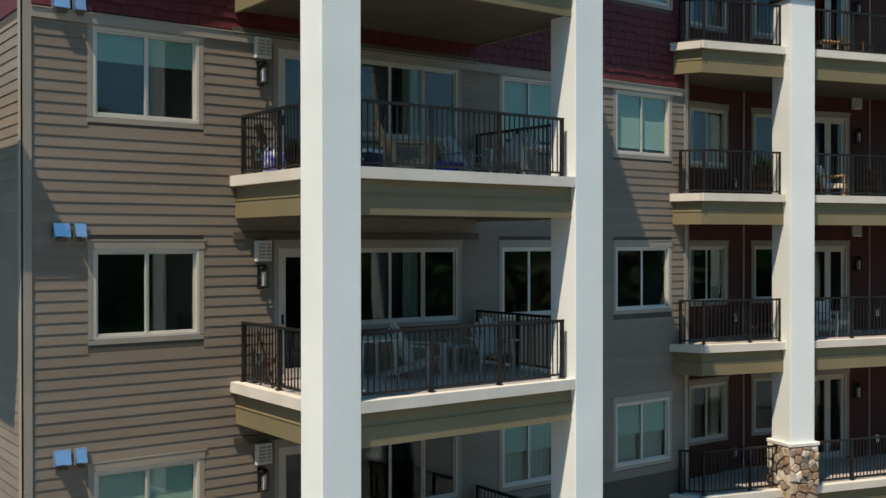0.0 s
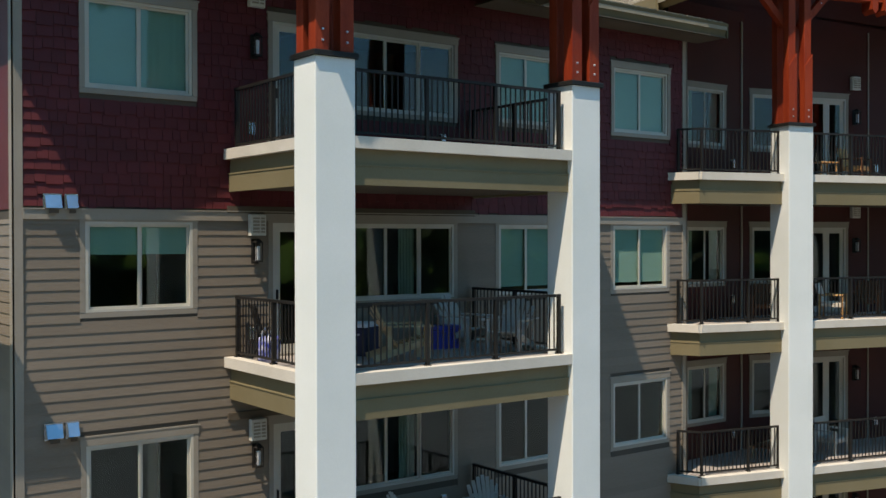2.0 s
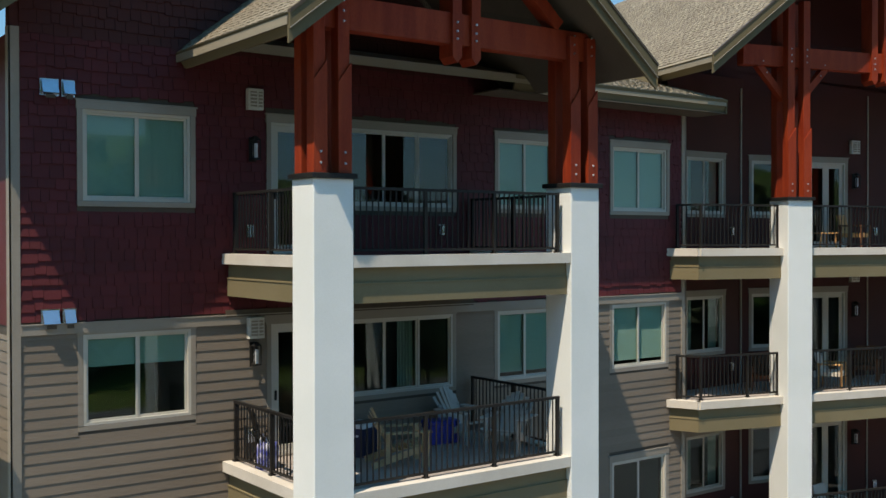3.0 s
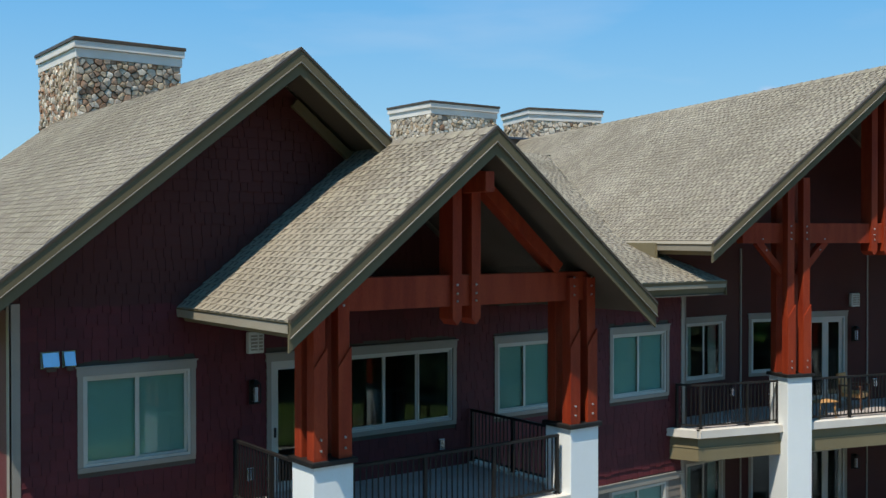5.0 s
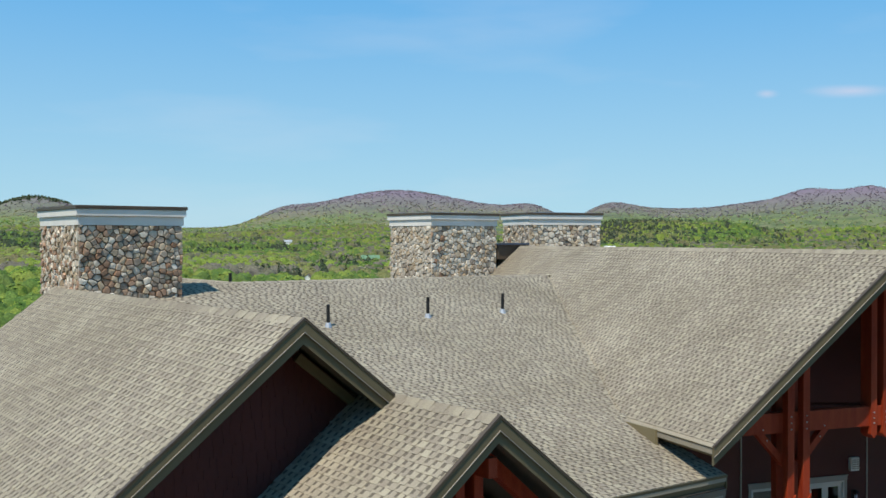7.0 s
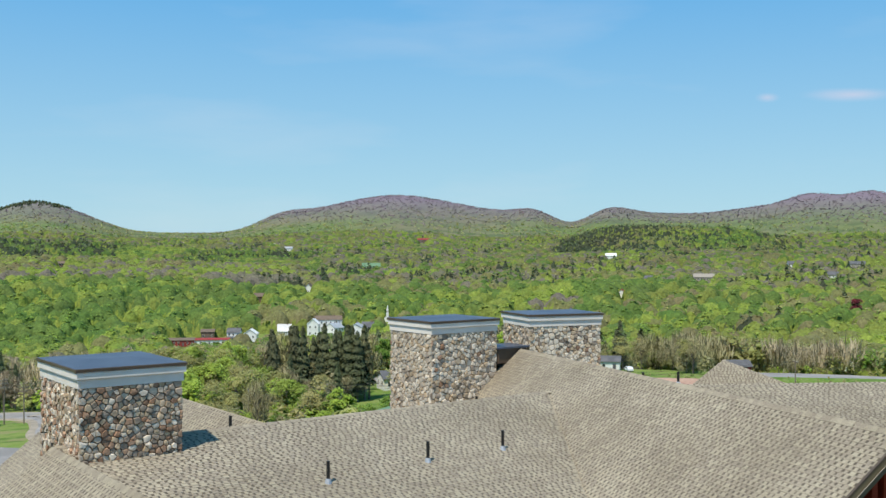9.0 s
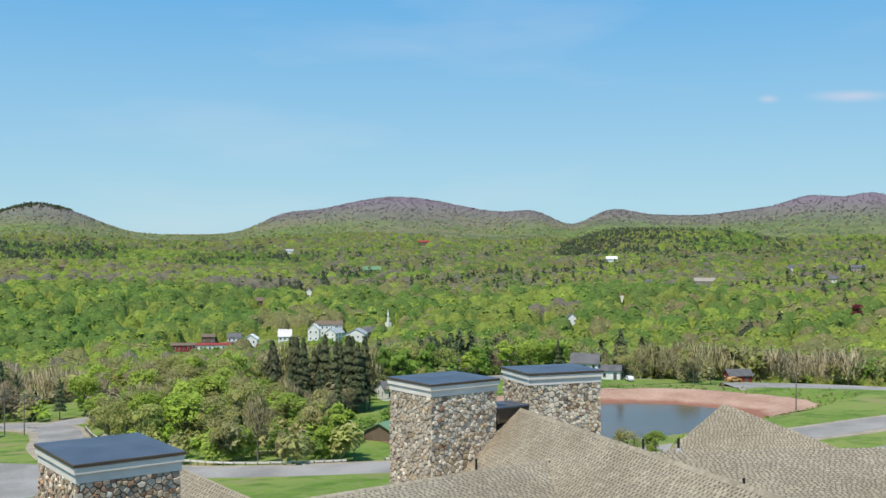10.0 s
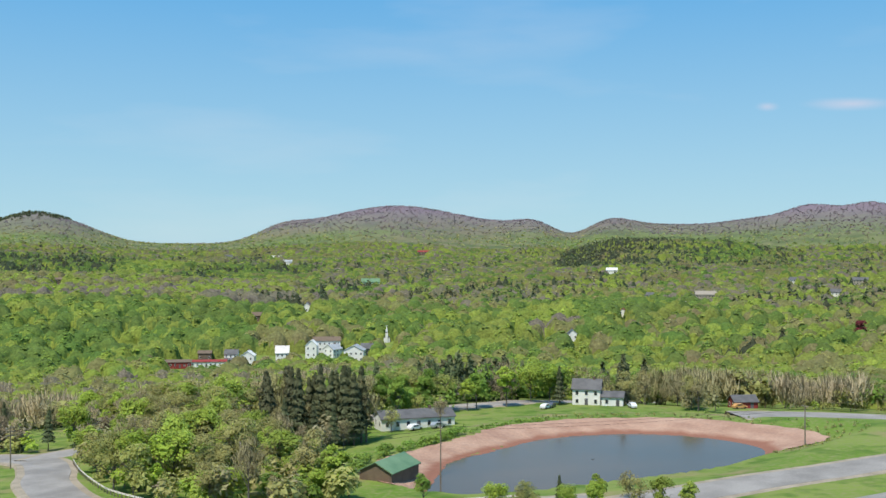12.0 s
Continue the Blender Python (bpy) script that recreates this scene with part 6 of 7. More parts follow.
# stands by bearing (offset over distance ahead) and distance, each with its kinds
STANDS = ((-0.17, -0.07, 225, 290, "conifer conifer bare bare conifer"), (-0.45, -0.33, 290, 420, "bare olive bare conifer lime"), (-0.45, -0.05, 150, 262, "olive lime olive olive lime bare green"),
          (-0.35, -0.10, 262, 350, "olive lime olive lime bare"), (-0.45, -0.24, 350, 600, "lime olive bare lime lime"), (-0.24, -0.05, 350, 560, "lime lime olive bare green lime"), (-0.45, -0.19, 650, 880, "green green green lime green"), (-0.19, -0.08, 700, 830, "green lime green"),
          (-0.22, -0.13, 830, 980, "bare bare bare conifer"), (-0.45, -0.26, 880, 960, "lime bare bare"), (-0.45, -0.14, 950, 1230, "olive olive lime bare lime olive"), (-0.45, -0.12, 1300, 1580, "conifer green conifer green lime"), (-0.02, 0.075, 320, 470, "conifer conifer green bare conifer"),
          (0.155, 0.215, 330, 430, "conifer green conifer"), (0.11, 0.33, 1500, 2150, "conifer conifer conifer olive conifer green"), (0.17, 0.40, 290, 420, "bare bare olive bare bare"),
          (0.12, 0.40, 430, 640, "lime green lime lime olive"), (0.12, 0.40, 640, 830, "green lime green olive lime conifer"), (-0.12, 0.42, 830, 1300, "green lime olive green bare olive conifer lime"), (-0.5, 0.5, 1300, 2450, "olive green bare olive lime green bare conifer olive"))


def pick(x, y, s, u):
    dx, dy = x - EYE[0], y - EYE[1]
    fwd, side = dx * AHEAD[0] + dy * AHEAD[1], dx * AHEAD[1] - dy * AHEAD[0]
    # one kind spreads over a patch, the patches widening up the valley
    span = math.hypot(dx, dy) / 34
    u = min(max(0.5 + 0.6 * float(waves(x + 300, y - 170, span)) + 0.55 * (u - 0.5), 0.0), 0.999)
    tan, r = side / fwd + 0.02 * s, math.hypot(dx, dy) * (1 + 0.05 * s)
    for t0, t1, r0, r1, kinds in STANDS:
        if t0 < tan < t1 and r0 < r < r1:
            kinds = kinds.split()
            return kinds[int(u * len(kinds))]
    if s > 0.75:
        return ("conifer", "green", "green", "lime")[int(u * 4)]
    if s > 0.1:
        return ("green", "lime", "olive", "lime")[int(u * 4)]
    if s > -0.6:
        return ("lime", "green", "green", "olive", "olive")[int(u * 5)]
    return ("olive", "bare", "olive", "lime", "olive")[int(u * 5)]


tx, ty, tr = wedge(1250, 165, 345, 21)
ok = clear_of(tx, ty)
tx, ty = tx[ok], ty[ok]
order = np.argsort(np.hypot(tx - EYE[0], ty - EYE[1]))
tx, ty = tx[order], ty[order]
uu, hh = tr.random(len(tx)), tr.uniform(6.5, 13.5, len(tx))
edge_wood = {k: [] for k in KINDS}
for i, (x, y, u, h) in enumerate(zip(tx, ty, uu, hh)):
    k = pick(x, y, float(stand(x, y)), u)
    h *= 1.2 if k == "conifer" else 1.0
    if i < 290:
        tree(x, y, k, h, i)
    else:
        edge_wood[k].append((x, y, float(land(x, y)), h))
# a clump of tall spruces before the bungalow
rs = random.Random(41)
for i in range(34):
    a, rad = rs.uniform(0, math.tau), math.sqrt(rs.random())
    tree(132 + 12 * rad * math.cos(a) - 6 * rad * math.sin(a), 230 - 8 * rad * math.cos(a) - 7 * rad * math.sin(a), "conifer" if rs.random() < 0.85 else "bare", rs.uniform(11, 20), i)


def forest(name, label, kind, pts, leaf, n, seed, lobes=6, full=0.35):
    """Woods too many to count, joined into one mesh."""
    if not pts:
        return
    shapes = [crown_shape(seed + j, n, 1.0, (0.42 if n > 60 else 0.5) if kind == "conifer" else (0.72, 0.85, 0.95, 0.8, 1.05)[j], 0.06, leaf * (1.2 if kind == "bare" and n > 150 else 1.0), kind, lobes, full) for j in range(5)]
    vs, ns = [], []
    r = np.random.default_rng(seed)
    for x, y, z, h in pts:
        v, soft = shapes[r.integers(0, 5)]
        a = r.random() * math.tau
        c, s = math.cos(a), math.sin(a)
        turn = np.array([[c, s, 0], [-s, c, 0], [0, 0, 1]])
        vs.append(v @ turn * h + (x, y, z)), ns.append(soft @ turn)
    ob = new(name, leaf_mesh(name, np.concatenate(vs), np.concatenate(ns), LEAVES[kind]))
    tagged(ob, label, "forest", kind="stuff")


WOODS = {"lime": "drifts of fresh lime-green woodland", "green": "spring-green woodland", "olive": "olive budding woodland", "bare": "grey-brown leafless woodland", "conifer": "dark conifer stands", "plum": "leafless purple-brown woods on the high slopes"}
for i, k in enumerate(KINDS):
    forest("wood_edge", "mixed spring woodland edging the valley road", k, edge_wood[k], 0.045, 520, 300 + i, 12)
CROWNS = []          # x, y, height, kind of every tree in the closed woods
for nm, r0, r1, count, n, leaf, seed, hs, lobes, full, share in (("wood_near", 345, 640, 2600, 165, 0.08, 31, (7, 13.5), 8, 0.4, 1.0), ("wood_mid", 640, 1150, 5600, 34, 0.11, 32, (8, 13), 6, 0.8, 0.8), ("wood_far", 1150, 2450, 17000, 12, 0.16, 33, (8, 12), 3, 0.9, 0.5)):
    tx, ty, tr = wedge(count, r0, r1, seed, power=1.6)
    ok = clear_of(tx, ty, 3)
    tx, ty = tx[ok], ty[ok]
    tz, uu, hh, ss = land(tx, ty), tr.random(len(tx)), tr.uniform(*hs, len(tx)), stand(tx * 0.3, ty * 0.3)
    groups = {k: [] for k in KINDS}
    for x, y, z, u, h, s in zip(tx, ty, tz, uu, hh, ss):
        k = pick(x, y, float(s), u)
        h *= 1.25 if k == "conifer" else 1.0
        CROWNS.append((x, y, h, KINDS.index(k)))
        if tr.random() < share or k == "conifer":
            groups[k].append((x, y, z, h))
    for i, k in enumerate(KINDS):
        forest(nm, WOODS[k], k, groups[k], leaf, n, seed * 10 + i, lobes, full)


def crown_cover(name, label, r0, r1, step0, step1, na):
    """The closed surface of tightly grown crowns: one dome a tree, a cone for each conifer, with creases between."""
    axis = math.atan2(AHEAD[0], AHEAD[1])
    half = 0.47
    count = int((r1 - r0) / ((step0 + step1) / 2))
    rows = np.linspace(0, 1, count)
    rad = r0 + (r1 - r0) * (rows * step0 + rows ** 2 * (step1 - step0) / 2) / ((step0 + step1) / 2)
    r = np.random.default_rng(8)
    rr, aa = np.meshgrid(rad, np.linspace(-half, half, na) + axis, indexing="ij")
    rr, aa = rr + r.normal(0, 0.25, rr.shape), aa + r.normal(0, 0.12 * 2 * half / na, aa.shape)
    x, y = EYE[0] + rr * np.sin(aa), EYE[1] + rr * np.cos(aa)
    ground = land(x, y)
    rise, kind = np.zeros(x.shape), np.zeros(x.shape, int)
    for tx, ty, h, k in CROWNS:
        d0, a0 = math.hypot(tx - EYE[0], ty - EYE[1]), math.atan2(tx - EYE[0], ty - EYE[1]) - axis
        wide = h * (0.42 if KINDS[k] == "conifer" else 0.58) * (1.0 if d0 < 1150 else 1.12)
        if not r0 + wide < d0 < r1 or abs(a0) > half:
            continue
        i0, i1 = np.searchsorted(rad, (d0 - wide, d0 + wide))
        da = wide / d0
        j0, j1 = (max(0, int((v + half) / (2 * half) * (na - 1)) + e) for v, e in ((a0 - da, 0), (a0 + da, 2)))
        cut = (slice(i0, i1 + 1), slice(j0, j1))
        q = np.hypot(x[cut] - tx, y[cut] - ty) / wide
        dome = h * (1 - q) if KINDS[k] == "conifer" else h * (0.10 + 0.86 * np.sqrt(np.clip(1 - q * q, 0, 1)))
        dome = np.where(q < 1, dome, 0)
        higher = dome > rise[cut]
        rise[cut] = np.where(higher, dome, rise[cut])
        kind[cut] = np.where(higher, k, kind[cut])
    rough = 1 + r.normal(0, 0.045, x.shape)
    i, j = np.meshgrid(np.arange(len(rad) - 1), np.arange(na - 1), indexing="ij")
    a = i * na + j
    some = (rise[:-1, :-1] > 0) | (rise[1:, :-1] > 0) | (rise[:-1, 1:] > 0) | (rise[1:, 1:] > 0)
    f = np.stack([a, a + na, a + na + 1, a + 1], -1)[some]
    me = raw_mesh(name, np.stack([x, y, ground - 0.3 + rise * rough], -1).reshape(-1, 3), f, SHADED_COVER[KINDS[0]])
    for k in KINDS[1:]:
        me.materials.append(SHADED_COVER[k])
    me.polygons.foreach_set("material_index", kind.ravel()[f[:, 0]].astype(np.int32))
    me.update()
    tagged(new(name, me), label, "forest", kind="stuff")


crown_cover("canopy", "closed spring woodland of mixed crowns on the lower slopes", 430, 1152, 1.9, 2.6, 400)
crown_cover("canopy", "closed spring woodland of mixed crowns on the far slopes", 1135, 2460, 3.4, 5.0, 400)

# the high slopes: green below, leafless and purple-brown above, a dark conifer cap on one hill
tx, ty, tr = wedge(15000, 2400, 4260, 36, power=1.3)
tz, uu, hh = land(tx, ty), tr.random(len(tx)), tr.uniform(4, 6.5, len(tx))
groups = {k: [] for k in (*KINDS, "plum")}
for x, y, z, u, h in zip(tx, ty, tz, uu, hh):
    dx, dy = x - EYE[0], y - EYE[1]
    tan = (dx * AHEAD[1] - dy * AHEAD[0]) / (dx * AHEAD[0] + dy * AHEAD[1])
    up = (z - 50 + 30 * float(waves(x, y, 120))) / 90 + 0.7 * (u - 0.5)
    k = "plum" if up > 0.62 else "bare" if up > 0.3 else "olive" if up > 0.0 else "green" if u < 0.45 else "lime"
    if float(waves(x + 90, y, 75)) > 0.72 and up < 0.6:
        k = "conifer" if u < 0.6 else "green"
    if tan < -0.355 and z > 130 + 200 * (tan + 0.42):
        k, h = "conifer", h * 1.6
    groups[k].append((x, y, z - 2, h))
for i, k in enumerate(groups):
    forest("wood_hill", WOODS[k], k, groups[k], 0.40, 9, 360 + i, 1, 1.0)

# the wooded slope behind the viewpoint, which the windows mirror
rb = np.random.default_rng(77)
pts = []
while len(pts) < 900:
    a, rad = rb.uniform(0, math.tau), rb.uniform(48, 150)
    x, y = EYE[0] + rad * math.sin(a), EYE[1] + rad * math.cos(a)
    if (x - EYE[0]) * AHEAD[0] + (y - EYE[1]) * AHEAD[1] < (-40 if rad < 95 else 25) and not (-50 < x < 75 and -45 < y < 65):
        pts.append((x, y, float(land(x, y)) - 0.5, rb.uniform(13, 20)))
forest("wood_behind", "green woods across the road from the building", "green", pts[:150], 0.14, 70, 501, 7)
forest("wood_behind", "dark conifers across the road from the building", "conifer", pts[150:], 0.14, 70, 502)

# ---------------------------------------------------------------- houses of the valley
CLAP = mat("white_clapboard", (0.68, 0.68, 0.66), (0.76, 0.76, 0.74), 0.5, 0.7, 0.1, 6, fine=0.05)
GREYROOF = mat("grey_house_roof", (0.085, 0.085, 0.092), (0.125, 0.125, 0.132), 0.4, 0.8, 0.2, 6)
GREENROOF = mat("green_metal_roof", (0.10, 0.19, 0.10), (0.15, 0.25, 0.14), 0.3, 0.5, 0.1, 4)
BROWNWALL = mat("brown_boards", (0.13, 0.095, 0.07), (0.17, 0.125, 0.09), 0.6, 0.8, 0.2, 6)
REDWALL = mat("barn_red_boards", (0.23, 0.03, 0.03), (0.28, 0.045, 0.04), 0.6, 0.8, 0.2, 6)
TINROOF = mat("pale_tin_roof", (0.42, 0.42, 0.43), (0.5, 0.5, 0.5), 0.4, 0.45, 0.1, 5, metal=0.3)
GREENWALL = mat("pale_green_clapboard", (0.32, 0.45, 0.36), (0.38, 0.5, 0.42), 0.4, 0.7, 0.1, 6)
DARKPANE = mat("dark_house_glass", (0.03, 0.035, 0.045), (0.04, 0.045, 0.055), 1, 0.15, 0, spec=0.6)


def house(name, label, x, y, w, d, h, turn, wall, roof, pitch=0.7, storeys=2, chimney_on=True, porch=False, eave=0.4, windows=True):
    """A gabled house: walls, two roof slopes, windows with panes, a door, a chimney, a porch."""
    z0 = float(land(x, y)) - 0.5
    th = thing(name, label, name.replace("_", " "), Matrix.Translation((x, y, z0)) @ pose(0, 0, 0, 0, 0, turn))
    top = h + 0.5
    rise = d / 2 * pitch
    g = Geo().prism([(-w / 2, -d / 2), (w / 2, -d / 2), (w / 2, d / 2), (-w / 2, d / 2)], 0, top)
    for e in (-1, 1):
        v = [(e * w / 2, -d / 2, top), (e * w / 2, d / 2, top), (e * w / 2, 0, top + rise)]
        g.add(v + [(p[0] - e * 0.2, p[1], p[2]) for p in v], [(0, 1, 2), (5, 4, 3), (0, 3, 4, 1), (1, 4, 5, 2), (2, 5, 3, 0)])
    part("wall", g, wall, th)
    for s in (-1, 1):
        v = [(-w / 2 - eave, s * (d / 2 + eave), top - eave * pitch), (w / 2 + eave, s * (d / 2 + eave), top - eave * pitch), (w / 2 + eave, 0, top + rise), (-w / 2 - eave, 0, top + rise)]
        part("roof_slope", Geo().slab([(a, b, c + 0.2) for a, b, c in (v if s < 0 else v[::-1])], 0.2), roof, th)
    if windows:
        for st in range(storeys):
            zc2 = 0.5 + (st + 0.5) * h / storeys
            for yy, nrm, count, span, axis in ((-d / 2, -1, max(2, int(w / 2.6)), w, 0), (-w / 2, -1, max(2, int(d / 3)), d, 1), (w / 2, 1, max(2, int(d / 3)), d, 1)):
                for i in range(count):
                    u = -span / 2 + (i + 0.5) * span / count
                    a, b = (u, yy + nrm * 0.03) if axis == 0 else (yy + nrm * 0.03, u)
                    if axis == 0 and st == 0 and i == count // 2:
                        part("door", Geo().box((a - 0.5, b - 0.03, 0.5), (a + 0.5, b + 0.03, 2.6)), GREYROOF, th)
                        continue
                    s = (0.45, 0.04) if axis == 0 else (0.04, 0.45)
                    wn_ = part("window", Geo().box((a - s[0] - 0.06 * (axis == 0), b - s[1] - 0.06 * (axis == 1), zc2 - 0.7), (a + s[0] + 0.06 * (axis == 0), b + s[1] + 0.06 * (axis == 1), zc2 + 0.7)), CLAP, th)
                    q = 0.02
                    part("pane", Geo().box((a - s[0] + (q if axis == 0 else -q), b - s[1] + (-q if axis == 0 else q), zc2 - 0.6), (a + s[0] - (q if axis == 0 else -q), b + s[1] - (-q if axis == 0 else q), zc2 + 0.6)), DARKPANE, wn_)
    if chimney_on:
        part("chimney", Geo().cbox((w * 0.2, -0.4, top + rise * 0.4), (w * 0.2 + 0.7, 0.4, top + rise + 0.9), 0.03), BROWNWALL, th)
    if porch:
        part("porch_roof", Geo().slab([(-w / 2, -d / 2 - 2.6, 2.9), (w / 2, -d / 2 - 2.6, 2.9), (w / 2, -d / 2, 3.7), (-w / 2, -d / 2, 3.7)], 0.18), roof, th)
        for i in range(4):
            px = -w / 2 + 0.3 + i * (w - 0.6) / 3
            part("porch_post", Geo().box((px - 0.08, -d / 2 - 2.5, 0), (px + 0.08, -d / 2 - 2.34, 2.85)), CLAP, th)
    return th


house("trailer", "white trailer on bare soil beside the road", 58, 262, 9, 3.5, 2.4, -40, CLAP, TINROOF, 0.15, 1, False)
house("farmhouse", "white two-storey clapboard farmhouse with a grey roof by the pond", 233, 238, 8.5, 7, 5.0, -50, CLAP, GREYROOF, 0.75, porch=False)
house("house_annex", "white single-storey annex beside the farmhouse", 237, 231, 6.5, 5.5, 2.8, -50, CLAP, GREYROOF, 0.5, 1, False)
house("barn", "small dark red barn with a grey roof", 274, 211, 7.5, 5.5, 2.3, -30, REDWALL, GREYROOF, 0.6, 1, False)
house("pump_shed", "low brown shed with a green metal roof by the pond", 119, 177, 11.5, 7.0, 2.3, 28, BROWNWALL, GREENROOF, 0.5, 1, False, windows=False)
house("bungalow", "long white bungalow with a grey roof above the pond", 164, 233, 20, 8, 2.9, -18, CLAP, GREYROOF, 0.4, 1, True)
house("house", "white village house with a grey roof and a pillared porch", 283, 601, 8, 7, 5.6, -35, CLAP, GREYROOF, 0.7, porch=True)
house("house", "tall white village house with a gable to the street", 286, 584, 8.5, 8, 7.0, 55, CLAP, CLAP, 0.7)
house("house", "pale village house with a steep grey roof", 307, 580, 8, 8, 6.0, -30, CLAP, TINROOF, 1.0)
house("house", "narrow tall white village house", 326, 577, 6.5, 7, 8.0, 50, CLAP, CLAP, 0.9)
house("village_hall", "long village building under a dark brown roof", 341, 584, 17, 9, 7.0, -32, CLAP, BROWNWALL, 0.5)
house("house", "white village house with a pale gabled roof", 337, 570, 9, 8, 5.0, 20, CLAP, TINROOF, 0.7)
house("village_hall", "broad white village hall with its gable to the street", 341, 550, 13, 12, 7.0, 50, CLAP, TINROOF, 0.5)
house("house", "pale village house beside the hall", 352, 553, 8, 8, 6.0, -30, TRIM, GREYROOF, 0.7)
house("shop", "low red-brown shop with a flat-pitched roof", 252, 610, 16, 9, 3.4, -28, REDWALL, BROWNWALL, 0.25, 1, False)
house("shop", "long low white-edged shop by the village street", 267, 602, 24, 8, 3.2, -28, CLAP, REDWALL, 0.22, 1, False)
house("shop", "low brown shop building by the village street", 272, 616, 8, 8, 5.0, -28, BROWNWALL, BROWNWALL, 0.35, 1, False)
house("house", "white steep-gabled chalet on the slope", 405, 724, 9, 9, 4.4, 50, CLAP, BROWNWALL, 1.1)
house("house", "brown cottage on the wooded slope", 354, 706, 13, 8, 3.8, -20, BROWNWALL, BROWNWALL, 0.6, 1)
house("manor", "large pale green house on the far slope", 623, 975, 20, 12, 7.5, -30, GREENWALL, GREENROOF, 0.6)
house("house", "white house with a grey roof on the far slope", 861, 558, 15, 10, 6.0, -50, CLAP, GREYROOF, 0.6)
house("house", "white house in the far trees", 646, 588, 9, 7, 4.4, -40, CLAP, TINROOF, 0.6)
house("house", "white house with a pale roof in the far trees", 664, 602, 8, 6, 4.0, -60, CLAP, TINROOF, 0.6)
house("house", "white long house in the far trees", 689, 594, 13, 8, 4.4, -35, CLAP, CLAP, 0.5)
house("house", "white house above the others in the far trees", 741, 677, 11, 8, 5.0, -35, CLAP, GREYROOF, 0.6)
house("lodge", "pale weathered lodge in the far trees", 756, 621, 19, 10, 7.0, -45, TRIM, TRIM, 0.6)
house("house", "white house high on the wooded slope", 989, 966, 14, 10, 7.0, -40, CLAP, CLAP, 0.6)
house("house", "small white house by the road", 469, 493, 8, 7, 6.5, 50, CLAP, GREYROOF, 0.9)
house("house", "small white house among the trees", 570, 545, 6, 6, 5.0, 40, CLAP, REDWALL, 0.6)
house("house", "grey-roofed house among the far trees", 970, 676, 13, 9, 5.0, -40, CLAP, GREYROOF, 0.6)
house("house", "wide grey-roofed house among the far trees", 1013, 626, 18, 10, 5.0, -50, TRIM, GREYROOF, 0.5)
house("house", "brown house on the budding slope", 311, 1057, 16, 9, 4.5, -20, BROWNWALL, BROWNWALL, 0.4)
house("house", "far white house on the upper slope", 924, 1990, 16, 11, 7.0, -20, CLAP, GREYROOF, 0.5)
house("house", "far white house on the upper slope", 969, 1865, 18, 11, 7.0, -35, CLAP, CLAP, 0.5)
house("house", "far white house among the upper trees", 795, 1491, 14, 10, 6.0, -30, CLAP, TINROOF, 0.5)
house("house", "far red-roofed house among conifers on the upper slope", 1332, 1872, 26, 14, 7.0, -35, BROWNWALL, REDWALL, 0.5)


def church(x, y):
    z0 = float(land(x, y)) - 0.5
    th = thing("church", "white clapboard church with a slender pointed steeple", "church", Matrix.Translation((x, y, z0)) @ pose(0, 0, 0, 0, 0, -35) @ Matrix.Scale(0.52, 4))
    part("nave", Geo().prism([(-4, -7), (4, -7), (4, 7), (-4, 7)], 0, 6), CLAP, th)
    for s in (-1, 1):
        v = [(s * 4.3, -7.3, 5.8), (s * 4.3, 7.3, 5.8), (0, 7.3, 9.4), (0, -7.3, 9.4)]
        part("roof_slope", Geo().slab(v if s > 0 else v[::-1], 0.2), GREYROOF, th)
    part("tower", Geo().box((-1.6, -8.4, 0), (1.6, -5.2, 11.5)), CLAP, th)
    part("belfry", Geo().cbox((-1.2, -8.0, 11.5), (1.2, -5.6, 14.5), 0.1), CLAP, th)
    part("louvre", Geo().box((-0.6, -8.06, 12.2), (0.6, -7.98, 14.0)), GREYROOF, th)
    part("spire", Geo().tube((0, -6.8, 14.5), (0, -6.8, 22.0), 1.5, 0.05, 8), CLAP, th)


church(384, 580)


# ---------------------------------------------------------------- poles, wires, guard rail, vehicles
POLEWOOD = mat("weathered_pole", (0.16, 0.135, 0.105), (0.21, 0.18, 0.14), 1.5, 0.9, 0.3, 10)
pole_tops = {}


def utility_pole(key, x, y, h=10.5, turn=0, arms=1, can=False):
    z0 = float(land(x, y))
    th = thing("utility_pole", "grey wooden utility pole with a crossarm", "utility pole", Matrix.Translation((x, y, z0)) @ pose(0, 0, 0, 0, 0, turn), group="utility poles")
    part("pole", Geo().tube((0, 0, -0.5), (0, 0, h), 0.17, 0.11, 8), POLEWOOD, th)
    for k in range(arms):
        part("crossarm", Geo().beam((-1.1, 0, h - 0.5 - 0.9 * k), (1.1, 0, h - 0.5 - 0.9 * k), 0.12, 0.14), POLEWOOD, th)
        for e in (-1.0, -0.4, 0.4, 1.0):
            part("insulator", Geo().tube((e, 0, h - 0.43 - 0.9 * k), (e, 0, h - 0.2 - 0.9 * k), 0.06, 0.04, 6), BOXWHITE, th)
    if can:
        part("transformer", Geo().tube((0.35, 0, h - 3.0), (0.35, 0, h - 2.0), 0.26, 0.26, 10), LEAD, th, "grey transformer can")
    pole_tops[key] = (x, y, z0 + h - 0.3)


utility_pole("a", 80.5, 201, 10.5, 60, 1, True)
utility_pole("b", 64, 262, 11, 20, 3)
utility_pole("c", 67.5, 258, 10, 20, 3)
utility_pole("d", 104, 178, 10, 70)
utility_pole("e", 133, 179, 10.5, 80)
utility_pole("f", 123, 268, 9.5, 10)
